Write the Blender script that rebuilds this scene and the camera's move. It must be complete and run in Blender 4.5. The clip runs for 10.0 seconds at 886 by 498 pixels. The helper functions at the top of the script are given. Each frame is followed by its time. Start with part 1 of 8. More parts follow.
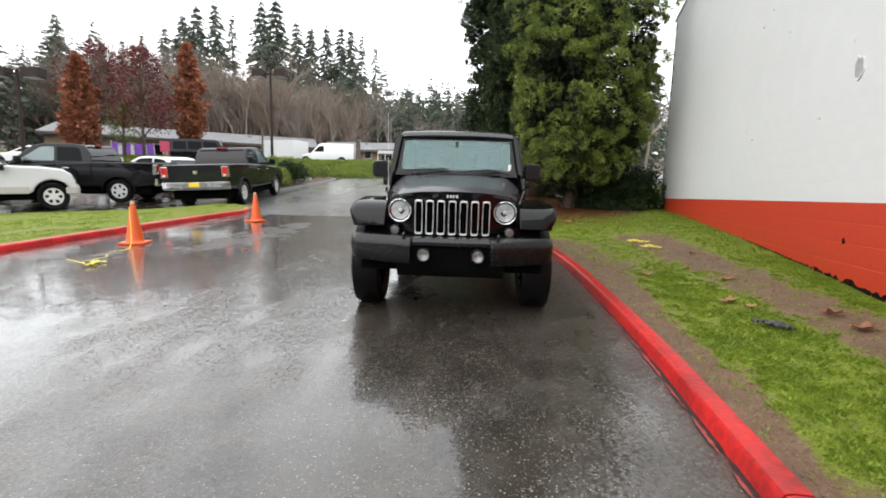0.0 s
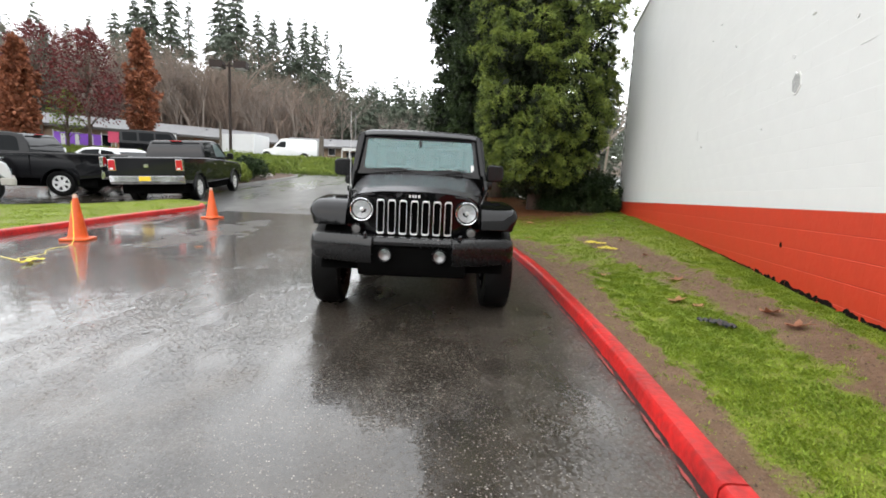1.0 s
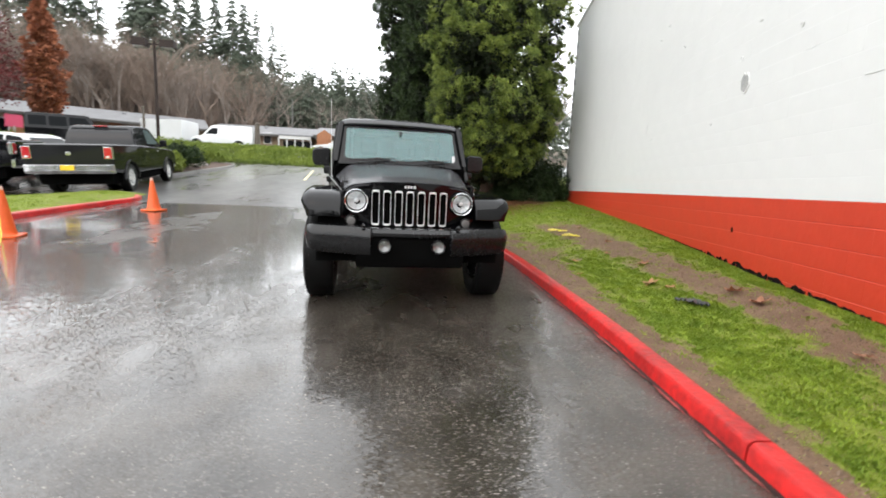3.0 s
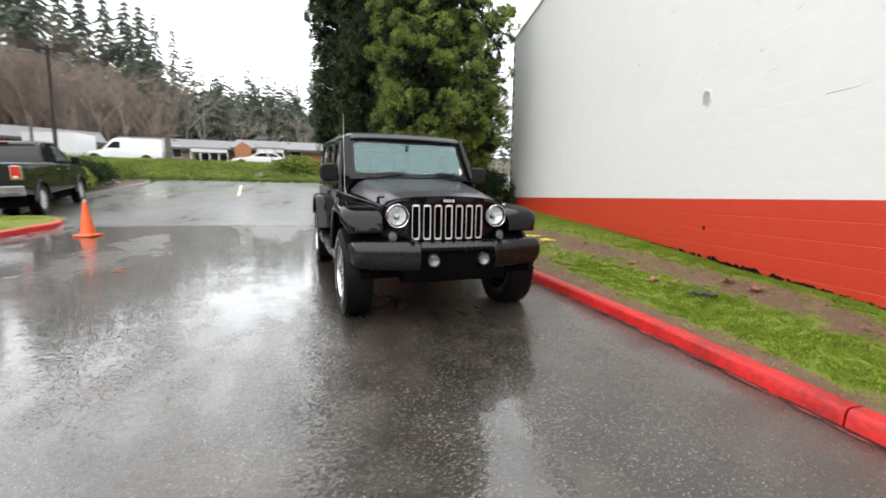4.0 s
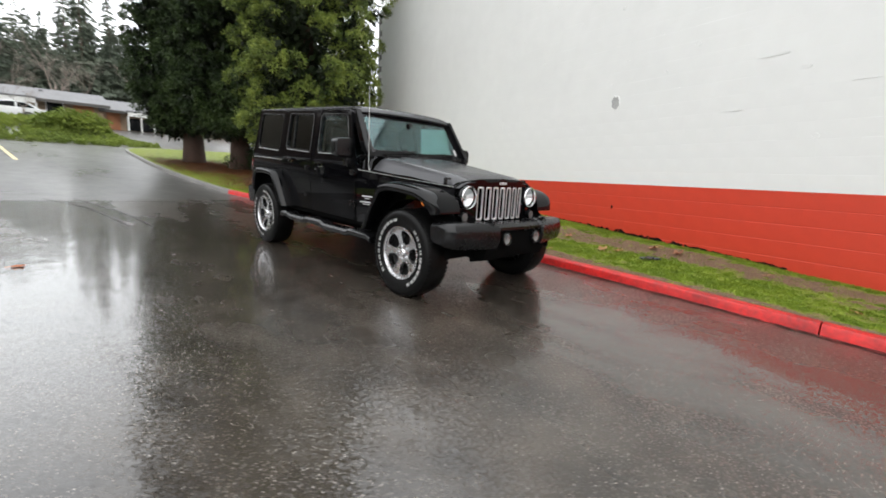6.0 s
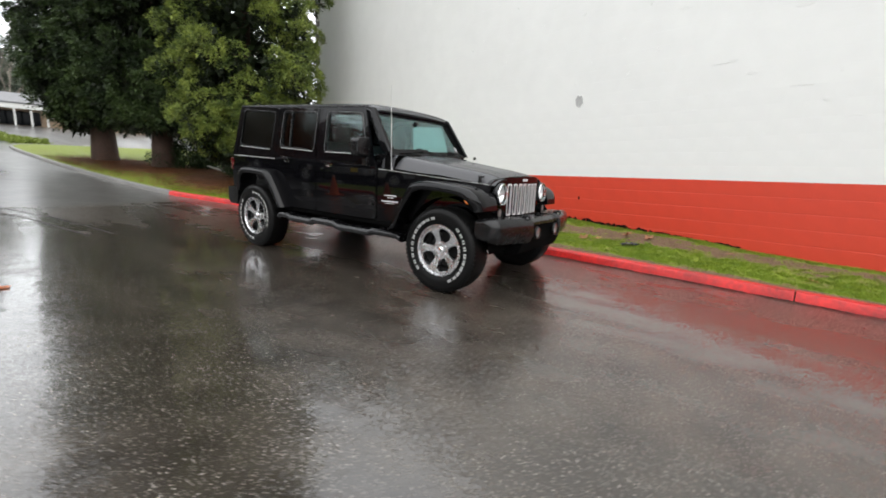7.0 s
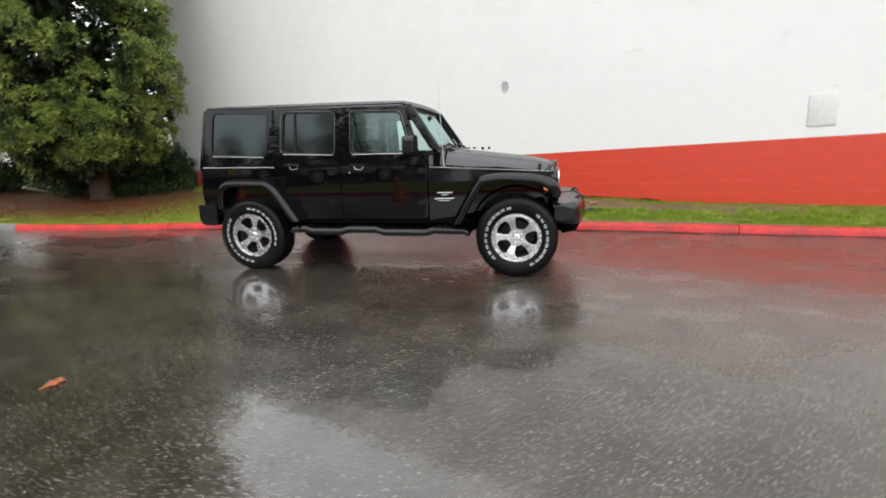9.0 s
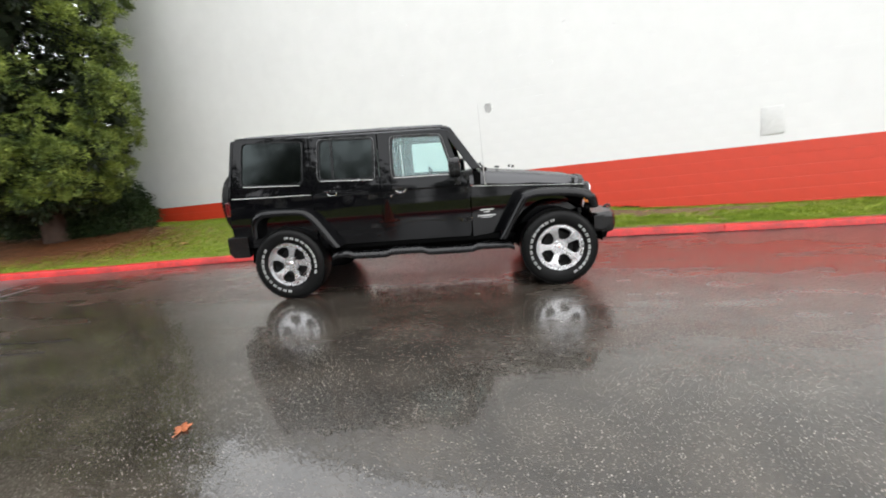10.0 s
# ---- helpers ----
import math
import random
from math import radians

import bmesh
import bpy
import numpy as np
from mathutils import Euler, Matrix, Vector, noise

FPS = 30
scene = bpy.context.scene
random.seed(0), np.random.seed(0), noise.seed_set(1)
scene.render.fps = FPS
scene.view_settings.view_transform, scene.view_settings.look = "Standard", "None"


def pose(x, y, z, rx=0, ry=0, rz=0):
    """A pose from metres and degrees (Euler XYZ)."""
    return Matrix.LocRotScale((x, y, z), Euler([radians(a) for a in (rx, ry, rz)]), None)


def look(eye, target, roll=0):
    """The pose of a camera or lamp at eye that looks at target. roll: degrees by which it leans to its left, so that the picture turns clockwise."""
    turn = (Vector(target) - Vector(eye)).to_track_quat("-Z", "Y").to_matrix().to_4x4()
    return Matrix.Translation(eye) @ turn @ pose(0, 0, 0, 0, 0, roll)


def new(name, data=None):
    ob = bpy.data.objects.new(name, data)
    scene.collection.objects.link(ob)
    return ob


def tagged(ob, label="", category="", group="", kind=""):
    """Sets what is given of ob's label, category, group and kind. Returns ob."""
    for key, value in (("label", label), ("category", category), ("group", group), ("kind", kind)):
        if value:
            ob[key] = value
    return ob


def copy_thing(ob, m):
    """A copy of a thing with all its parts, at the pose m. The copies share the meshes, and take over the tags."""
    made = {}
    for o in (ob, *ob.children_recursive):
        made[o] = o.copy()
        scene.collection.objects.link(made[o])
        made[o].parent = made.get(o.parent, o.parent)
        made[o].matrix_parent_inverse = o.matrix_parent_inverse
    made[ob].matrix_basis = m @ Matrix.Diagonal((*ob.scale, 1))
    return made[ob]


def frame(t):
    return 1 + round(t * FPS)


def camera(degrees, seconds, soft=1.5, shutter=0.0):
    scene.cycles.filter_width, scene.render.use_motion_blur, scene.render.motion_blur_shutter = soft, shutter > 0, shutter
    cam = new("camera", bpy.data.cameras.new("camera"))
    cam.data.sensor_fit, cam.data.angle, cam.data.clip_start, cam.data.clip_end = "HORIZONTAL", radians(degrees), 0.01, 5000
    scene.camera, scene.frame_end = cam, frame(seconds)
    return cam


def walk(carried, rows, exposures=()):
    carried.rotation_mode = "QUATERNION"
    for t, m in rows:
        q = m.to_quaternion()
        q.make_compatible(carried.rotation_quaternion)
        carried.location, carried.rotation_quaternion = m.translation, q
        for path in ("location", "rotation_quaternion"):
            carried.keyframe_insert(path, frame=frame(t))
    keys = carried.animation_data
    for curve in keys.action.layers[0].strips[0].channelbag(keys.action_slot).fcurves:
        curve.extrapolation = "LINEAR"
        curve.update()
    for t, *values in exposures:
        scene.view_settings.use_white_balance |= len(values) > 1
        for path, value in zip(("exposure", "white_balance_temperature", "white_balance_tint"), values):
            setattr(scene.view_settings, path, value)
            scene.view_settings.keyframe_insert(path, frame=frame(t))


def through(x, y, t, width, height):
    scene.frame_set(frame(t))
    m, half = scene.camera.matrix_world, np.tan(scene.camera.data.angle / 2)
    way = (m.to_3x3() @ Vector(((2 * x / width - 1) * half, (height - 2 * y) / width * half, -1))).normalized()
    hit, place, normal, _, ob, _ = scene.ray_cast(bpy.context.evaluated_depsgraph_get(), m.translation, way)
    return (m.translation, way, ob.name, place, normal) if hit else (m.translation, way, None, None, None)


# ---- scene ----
cam = camera(90.3, 10.0, soft=1.7, shutter=0.5)
PATH = [
    (0, (0.093, -4.351, 1.092), (0.009, -2.369, 0.838), 1.6),
    (0.5, (0.109, -4.351, 1.098), (0.116, -2.366, 0.861), 2.1),
    (1, (0.118, -4.354, 1.1), (0.194, -2.371, 0.849), 2.7),
    (1.5, (0.124, -4.356, 1.098), (0.213, -2.374, 0.845), 2.7),
    (2, (0.112, -4.35, 1.098), (0.229, -2.37, 0.841), 3.0),
    (2.5, (0.003, -4.356, 1.094), (0.22, -2.386, 0.832), 5.1),
    (2.7, (-0.13, -4.367, 1.081), (0.134, -2.404, 0.805), 4.5),
    (3.8, (-1.175, -4.173, 1.122), (-0.59, -2.281, 0.844), -0.5),
    (4, (-1.392, -4.127, 1.095), (-0.715, -2.26, 0.86), 0.6),
    (4.5, (-1.954, -4.006, 1.07), (-1.041, -2.249, 0.785), -0.1),
    (5, (-2.462, -3.727, 1.055), (-1.454, -2.023, 0.777), 0.4),
    (5.5, (-2.98, -3.469, 1.064), (-1.721, -1.942, 0.778), 1.9),
    (5.7, (-3.159, -3.324, 1.085), (-1.846, -1.846, 0.778), 1.8),
    (6.8, (-4.059, -2.495, 1.117), (-2.47, -1.327, 0.786), 3.1),
    (7, (-4.207, -2.355, 1.121), (-2.588, -1.232, 0.777), 1.5),
    (7.5, (-4.534, -1.88, 1.166), (-2.813, -0.915, 0.841), 2.1),
    (8, (-4.89, -1.339, 1.245), (-3.073, -0.582, 0.892), 1.6),
    (8.5, (-5.008, -0.794, 1.217), (-3.159, -0.11, 0.88), 1.6),
    (9, (-5.208, -0.29, 1.278), (-3.308, 0.162, 0.847), -4.0),
    (9.5, (-5.352, 0.244, 1.325), (-3.444, 0.668, 0.902), -7.8),
    (10, (-5.533, 0.77, 1.376), (-3.576, 0.958, 1.009), -6.7),
]
walk(cam, [(t, look(eye, target, roll)) for t, eye, target, roll in PATH],
     exposures=[(0, 1.3), (1.5, 1.45), (2.5, 1.51), (4, 1.4), (5, 1.2), (5.5, 1.2), (7.5, 1.31), (8.5, 1.38), (9.2, 1.36), (10, 1.47)])

# ---- daylight: a white overcast sky with a broad, weak sun ----
world = bpy.data.worlds.new("overcast_sky")
scene.world = world
world.use_nodes = True
wn, wl = world.node_tree.nodes, world.node_tree.links
wn.clear()
w_out, w_bg = wn.new("ShaderNodeOutputWorld"), wn.new("ShaderNodeBackground")
w_sky, w_mix = wn.new("ShaderNodeTexSky"), wn.new("ShaderNodeMixRGB")
w_sky.sky_type, w_sky.sun_disc = "NISHITA", False
SUN_UP, SUN_ROUND = radians(52), radians(215)
w_sky.sun_elevation, w_sky.sun_rotation, w_sky.dust_density = SUN_UP, SUN_ROUND, 6.0
w_mix.inputs[0].default_value = 0.93
w_mix.inputs[2].default_value = (11.0, 11.3, 11.6, 1)
w_bg.inputs[1].default_value = 0.10
wl.new(w_sky.outputs[0], w_mix.inputs[1])
wl.new(w_mix.outputs[0], w_bg.inputs[0])
wl.new(w_bg.outputs[0], w_out.inputs[0])

sun_data = bpy.data.lights.new("sun", "SUN")
sun_data.energy, sun_data.angle, sun_data.color = 0.5, radians(110), (1.0, 0.97, 0.92)
sun = new("sun", sun_data)
sun.matrix_world = look((-30 * math.sin(SUN_ROUND) * -1, 30 * math.cos(SUN_ROUND), 40), (0, 0, 0))

# ---- small builders ----


def mesh_object(name, data, mat, parent=None, label="", smooth=40):
    """One mesh object out of a bmesh or of (vertices, faces)."""
    me = bpy.data.meshes.new(name)
    if isinstance(data, bmesh.types.BMesh):
        data.normal_update()
        data.to_mesh(me)
        data.free()
    else:
        me.from_pydata(data[0], [], data[1])
    mats = mat if isinstance(mat, (list, tuple)) else [mat]
    for m in mats:
        me.materials.append(m)
    if smooth:
        me.shade_smooth()
        if smooth < 180:
            me.set_sharp_from_angle(angle=radians(smooth))
    ob = new(name, me)
    if parent:
        ob.parent = parent
    if label:
        ob["label"] = label
    return ob


def part(name, bm, material, parent, label="", smooth=40):
    ob = mesh_object(name, bm, material, parent, label, smooth)
    if 0 < smooth < 90:
        # flat panels keep flat shading beside their rounded edges
        even = ob.modifiers.new("even_shading", "WEIGHTED_NORMAL")
        even.keep_sharp, even.weight = True, 80
    return ob


def structure(ob, label, category):
    return tagged(ob, label, category, kind="structure")


def thing(name, m, label, category, group="", kind=""):
    ob = new(name)
    ob.matrix_world = m
    return tagged(ob, label, category, group, kind)


def tri_mesh(name, verts, faces_per, mat, parent=None, smooth=False):
    """A mesh of many loose pieces, each with faces_per corners, from a flat array of vertices."""
    verts = np.asarray(verts, np.float32).reshape(-1, 3)
    n = len(verts)
    me = bpy.data.meshes.new(name)
    me.vertices.add(n)
    me.vertices.foreach_set("co", verts.ravel())
    me.loops.add(n)
    me.loops.foreach_set("vertex_index", np.arange(n, dtype=np.int32))
    me.polygons.add(n // faces_per)
    me.polygons.foreach_set("loop_start", np.arange(0, n, faces_per, dtype=np.int32))
    me.update(calc_edges=True)
    me.materials.append(mat)
    ob = new(name, me)
    if parent:
        ob.parent = parent
    return ob


def bevel(bm, width, segments=2, angle=45):
    edges = [e for e in bm.edges if len(e.link_faces) == 2 and e.calc_face_angle(0) > radians(angle)]
    bmesh.ops.bevel(bm, geom=edges, offset=width, segments=segments, affect="EDGES", profile=0.6, clamp_overlap=True)
    return bm


def box(x0, x1, y0, y1, z0, z1, r=0.0, seg=2, bm=None):
    one = bmesh.new()
    bmesh.ops.create_cube(one, size=1)
    for v in one.verts:
        v.co = Vector(((x0 + x1) / 2 + v.co.x * (x1 - x0), (y0 + y1) / 2 + v.co.y * (y1 - y0), (z0 + z1) / 2 + v.co.z * (z1 - z0)))
    if r:
        bevel(one, r, seg)
    return joined(bm, one)


def joined(bm, other):
    """Adds other to bm; returns the result."""
    if bm is None:
        return other
    me = bpy.data.meshes.new("joint")
    other.to_mesh(me)
    other.free()
    bm.from_mesh(me)
    bpy.data.meshes.remove(me)
    return bm


def rounded(points, r, n=4):
    """A polygon with its corners rounded by r (one number, or one a corner)."""
    out, k = [], len(points)
    for i in range(k):
        a, b, c = (Vector(points[(i + d) % k]) for d in (-1, 0, 1))
        ri = r[i] if isinstance(r, (list, tuple)) else r
        u, v = (a - b), (c - b)
        d = min(ri, u.length * 0.45, v.length * 0.45)
        if d < 1e-4:
            out.append(tuple(b))
            continue
        p, q = b + u.normalized() * d, b + v.normalized() * d
        for j in range(n + 1):
            t = j / n
            out.append(tuple((1 - t) ** 2 * p + 2 * t * (1 - t) * b + t * t * q))
    return out


def plate(outer, holes, w0, w1, place, r=0.004, seg=2, cuts=()):
    """A flat panel with holes: outlines in (u, v), thickness from w0 to w1, laid out by place(u, v, w)."""
    bm = bmesh.new()
    edges = []
    for loop in (outer, *holes):
        vs = [bm.verts.new((u, v, 0)) for u, v in loop]
        edges += [bm.edges.new((vs[i], vs[(i + 1) % len(vs)])) for i in range(len(vs))]
    bmesh.ops.triangle_fill(bm, use_beauty=True, use_dissolve=False, edges=edges)
    for at, axis in cuts:
        no = (1, 0, 0) if axis == "u" else (0, 1, 0)
        bmesh.ops.bisect_plane(bm, geom=bm.verts[:] + bm.edges[:] + bm.faces[:], plane_co=(at, at, 0), plane_no=no)
    bmesh.ops.recalc_face_normals(bm, faces=bm.faces)
    if sum(f.normal.z for f in bm.faces) < 0:
        bmesh.ops.reverse_faces(bm, faces=bm.faces)
    low = list(bm.faces)
    got = bmesh.ops.extrude_face_region(bm, geom=low)
    for v in (g for g in got["geom"] if isinstance(g, bmesh.types.BMVert)):
        v.co.z = 1.0
    for v in bm.verts:
        v.co.z = w0 + (w1 - w0) * v.co.z
    bmesh.ops.recalc_face_normals(bm, faces=bm.faces)
    if r:
        bevel(bm, r, seg, 60)
    for v in bm.verts:
        v.co = Vector(place(*v.co))
    bmesh.ops.recalc_face_normals(bm, faces=bm.faces)
    return bm


def loft(rings, closed=True, caps=True):
    """A skin over rings of equally many points."""
    bm = bmesh.new()
    rows = [[bm.verts.new(p) for p in ring] for ring in rings]
    n = len(rows[0])
    for a, b in zip(rows, rows[1:]):
        for i in range(n if closed else n - 1):
            j = (i + 1) % n
            bm.faces.new((a[i], a[j], b[j], b[i]))
    if caps and closed:
        bm.faces.new(rows[0][::-1])
        bm.faces.new(rows[-1])
    bmesh.ops.recalc_face_normals(bm, faces=bm.faces)
    return bm


def lathe(profile, steps, place, closed=False):
    """Turns (radius, along) points round an axis; place(a, b, along) lays it out."""
    rings = []
    for i in range(steps):
        c, s = math.cos(2 * math.pi * i / steps), math.sin(2 * math.pi * i / steps)
        rings.append([place(r * c, r * s, w) for r, w in profile])
    bm = bmesh.new()
    rows = [[bm.verts.new(p) for p in ring] for ring in rings]
    m = len(profile)
    for i in range(steps):
        a, b = rows[i], rows[(i + 1) % steps]
        for j in range(m if closed else m - 1):
            bm.faces.new((a[j], a[(j + 1) % m], b[(j + 1) % m], b[j]))
    bmesh.ops.remove_doubles(bm, verts=bm.verts, dist=1e-5)
    bmesh.ops.recalc_face_normals(bm, faces=bm.faces)
    return bm


def tube(points, radius, sides=8, bm=None):
    """A round bar through points; radius may be one number or one a point."""
    pts = [Vector(p) for p in points]
    rings = []
    for i, p in enumerate(pts):
        d = (pts[min(i + 1, len(pts) - 1)] - pts[max(i - 1, 0)]).normalized()
        u = d.cross(Vector((0, 0, 1)) if abs(d.z) < 0.9 else Vector((1, 0, 0))).normalized()
        v = d.cross(u)
        r = radius[i] if isinstance(radius, (list, tuple)) else radius
        rings.append([p + r * (math.cos(a) * u + math.sin(a) * v) for a in (2 * math.pi * k / sides for k in range(sides))])
    return joined(bm, loft(rings))


# ---- materials ----


def material(name, color=(0.5, 0.5, 0.5), rough=0.5, metal=0.0, coat=0.0, coat_rough=0.03, spec=0.5, vary=0.0, scale=8.0, bump=0.0, bump_scale=60.0, random_tone=0.0, dark=None, stain_scale=1.5):
    """A plain surface with mottling at two scales and a fine relief."""
    m = bpy.data.materials.new(name)
    m.use_nodes = True
    nt = m.node_tree
    n, l = nt.nodes, nt.links
    b = n["Principled BSDF"]
    b.inputs["Base Color"].default_value = (*color, 1)
    b.inputs["Roughness"].default_value = rough
    b.inputs["Metallic"].default_value = metal
    b.inputs["Coat Weight"].default_value = coat
    b.inputs["Coat Roughness"].default_value = coat_rough
    b.inputs["Specular IOR Level"].default_value = spec
    co = n.new("ShaderNodeTexCoord")
    if vary:
        fine, wide, mix, ramp = n.new("ShaderNodeTexNoise"), n.new("ShaderNodeTexNoise"), n.new("ShaderNodeMath"), n.new("ShaderNodeMixRGB")
        fine.inputs["Scale"].default_value, wide.inputs["Scale"].default_value = scale, stain_scale
        fine.inputs["Detail"].default_value, wide.inputs["Detail"].default_value = 6, 5
        l.new(co.outputs["Object"], fine.inputs["Vector"])
        l.new(co.outputs["Object"], wide.inputs["Vector"])
        mix.operation = "MULTIPLY_ADD"
        l.new(fine.outputs[0], mix.inputs[0])
        mix.inputs[1].default_value = 0.6
        half = n.new("ShaderNodeMath")
        half.operation = "MULTIPLY"
        half.inputs[1].default_value = 0.6
        l.new(wide.outputs[0], half.inputs[0])
        l.new(half.outputs[0], mix.inputs[2])
        rng = n.new("ShaderNodeMapRange")
        rng.inputs[1].default_value, rng.inputs[2].default_value = 0.35, 0.85
        l.new(mix.outputs[0], rng.inputs[0])
        ramp.inputs[1].default_value = (*(dark or [c * (1 - vary) for c in color]), 1)
        ramp.inputs[2].default_value = (*[min(1, c * (1 + 0.5 * vary)) for c in color], 1)
        l.new(rng.outputs[0], ramp.inputs[0])
        last = ramp.outputs[0]
        if random_tone:
            last = toned(nt, last, random_tone)
        l.new(last, b.inputs["Base Color"])
        rr = n.new("ShaderNodeMapRange")
        rr.inputs[3].default_value, rr.inputs[4].default_value = max(0.02, rough - 0.1), min(1, rough + 0.1)
        l.new(mix.outputs[0], rr.inputs[0])
        l.new(rr.outputs[0], b.inputs["Roughness"])
    if bump:
        bt, bn = n.new("ShaderNodeTexNoise"), n.new("ShaderNodeBump")
        bt.inputs["Scale"].default_value, bt.inputs["Detail"].default_value = bump_scale, 4
        l.new(co.outputs["Object"], bt.inputs["Vector"])
        l.new(bt.outputs[0], bn.inputs["Height"])
        bn.inputs["Strength"].default_value, bn.inputs["Distance"].default_value = bump, 0.01
        l.new(bn.outputs[0], b.inputs["Normal"])
    return m


def toned(nt, socket, amount):
    """Lightens or darkens a colour piece by piece."""
    n, l = nt.nodes, nt.links
    geo, hsv, rng = n.new("ShaderNodeNewGeometry"), n.new("ShaderNodeHueSaturation"), n.new("ShaderNodeMapRange")
    l.new(geo.outputs["Random Per Island"], rng.inputs[0])
    rng.inputs[3].default_value, rng.inputs[4].default_value = 1 - amount, 1 + amount
    l.new(rng.outputs[0], hsv.inputs["Value"])
    l.new(socket, hsv.inputs["Color"])
    return hsv.outputs[0]


def leaf_material(name, light, dark, clump=0.8, spread=0.35, rough=0.55, through=0.15):
    """Foliage: two greens mixed clump by clump and leaf by leaf, with light shining through."""
    m = bpy.data.materials.new(name)
    m.use_nodes = True
    nt = m.node_tree
    n, l = nt.nodes, nt.links
    b, out = n["Principled BSDF"], n["Material Output"]
    co, no, geo, add, mix = n.new("ShaderNodeTexCoord"), n.new("ShaderNodeTexNoise"), n.new("ShaderNodeNewGeometry"), n.new("ShaderNodeMath"), n.new("ShaderNodeMixRGB")
    no.inputs["Scale"].default_value, no.inputs["Detail"].default_value = clump, 3
    l.new(co.outputs["Object"], no.inputs["Vector"])
    rng = n.new("ShaderNodeMapRange")
    rng.inputs[1].default_value, rng.inputs[2].default_value = 0.35, 0.65
    l.new(no.outputs[0], rng.inputs[0])
    add.operation = "MULTIPLY_ADD"
    add.inputs[1].default_value = spread
    l.new(geo.outputs["Random Per Island"], add.inputs[0])
    k = n.new("ShaderNodeMath")
    k.operation = "MULTIPLY"
    k.inputs[1].default_value = 1 - spread
    l.new(rng.outputs[0], k.inputs[0])
    l.new(k.outputs[0], add.inputs[2])
    mix.inputs[1].default_value, mix.inputs[2].default_value = (*dark, 1), (*light, 1)
    l.new(add.outputs[0], mix.inputs[0])
    l.new(mix.outputs[0], b.inputs["Base Color"])
    b.inputs["Roughness"].default_value = rough
    b.inputs["Specular IOR Level"].default_value = 0.22
    tr, sh = n.new("ShaderNodeBsdfTranslucent"), n.new("ShaderNodeMixShader")
    l.new(mix.outputs[0], tr.inputs[0])
    sh.inputs[0].default_value = through
    l.new(b.outputs[0], sh.inputs[1])
    l.new(tr.outputs[0], sh.inputs[2])
    l.new(sh.outputs[0], out.inputs[0])
    return m


def glass_material(name, tint, mirror=0.05, rough=0.01):
    """Car window glass: a tinted clear film under a glossy face."""
    m = bpy.data.materials.new(name)
    m.use_nodes = True
    n, l = m.node_tree.nodes, m.node_tree.links
    out = n["Material Output"]
    n.remove(n["Principled BSDF"])
    t, g, mix, lw = n.new("ShaderNodeBsdfTransparent"), n.new("ShaderNodeBsdfGlossy"), n.new("ShaderNodeMixShader"), n.new("ShaderNodeLayerWeight")
    t.inputs[0].default_value = (*tint, 1)
    g.inputs["Roughness"].default_value = rough
    g.inputs[0].default_value = (0.86, 1.0, 0.99, 1)
    pw, ad = n.new("ShaderNodeMath"), n.new("ShaderNodeMath")
    pw.operation, ad.operation = "POWER", "MULTIPLY_ADD"
    lw.inputs[0].default_value = 0.5
    l.new(lw.outputs["Facing"], pw.inputs[0])
    pw.inputs[1].default_value = 4.0
    l.new(pw.outputs[0], ad.inputs[0])
    ad.inputs[1].default_value, ad.inputs[2].default_value = 1 - mirror, mirror
    l.new(ad.outputs[0], mix.inputs[0])
    l.new(t.outputs[0], mix.inputs[1])
    l.new(g.outputs[0], mix.inputs[2])
    l.new(mix.outputs[0], out.inputs[0])
    return m


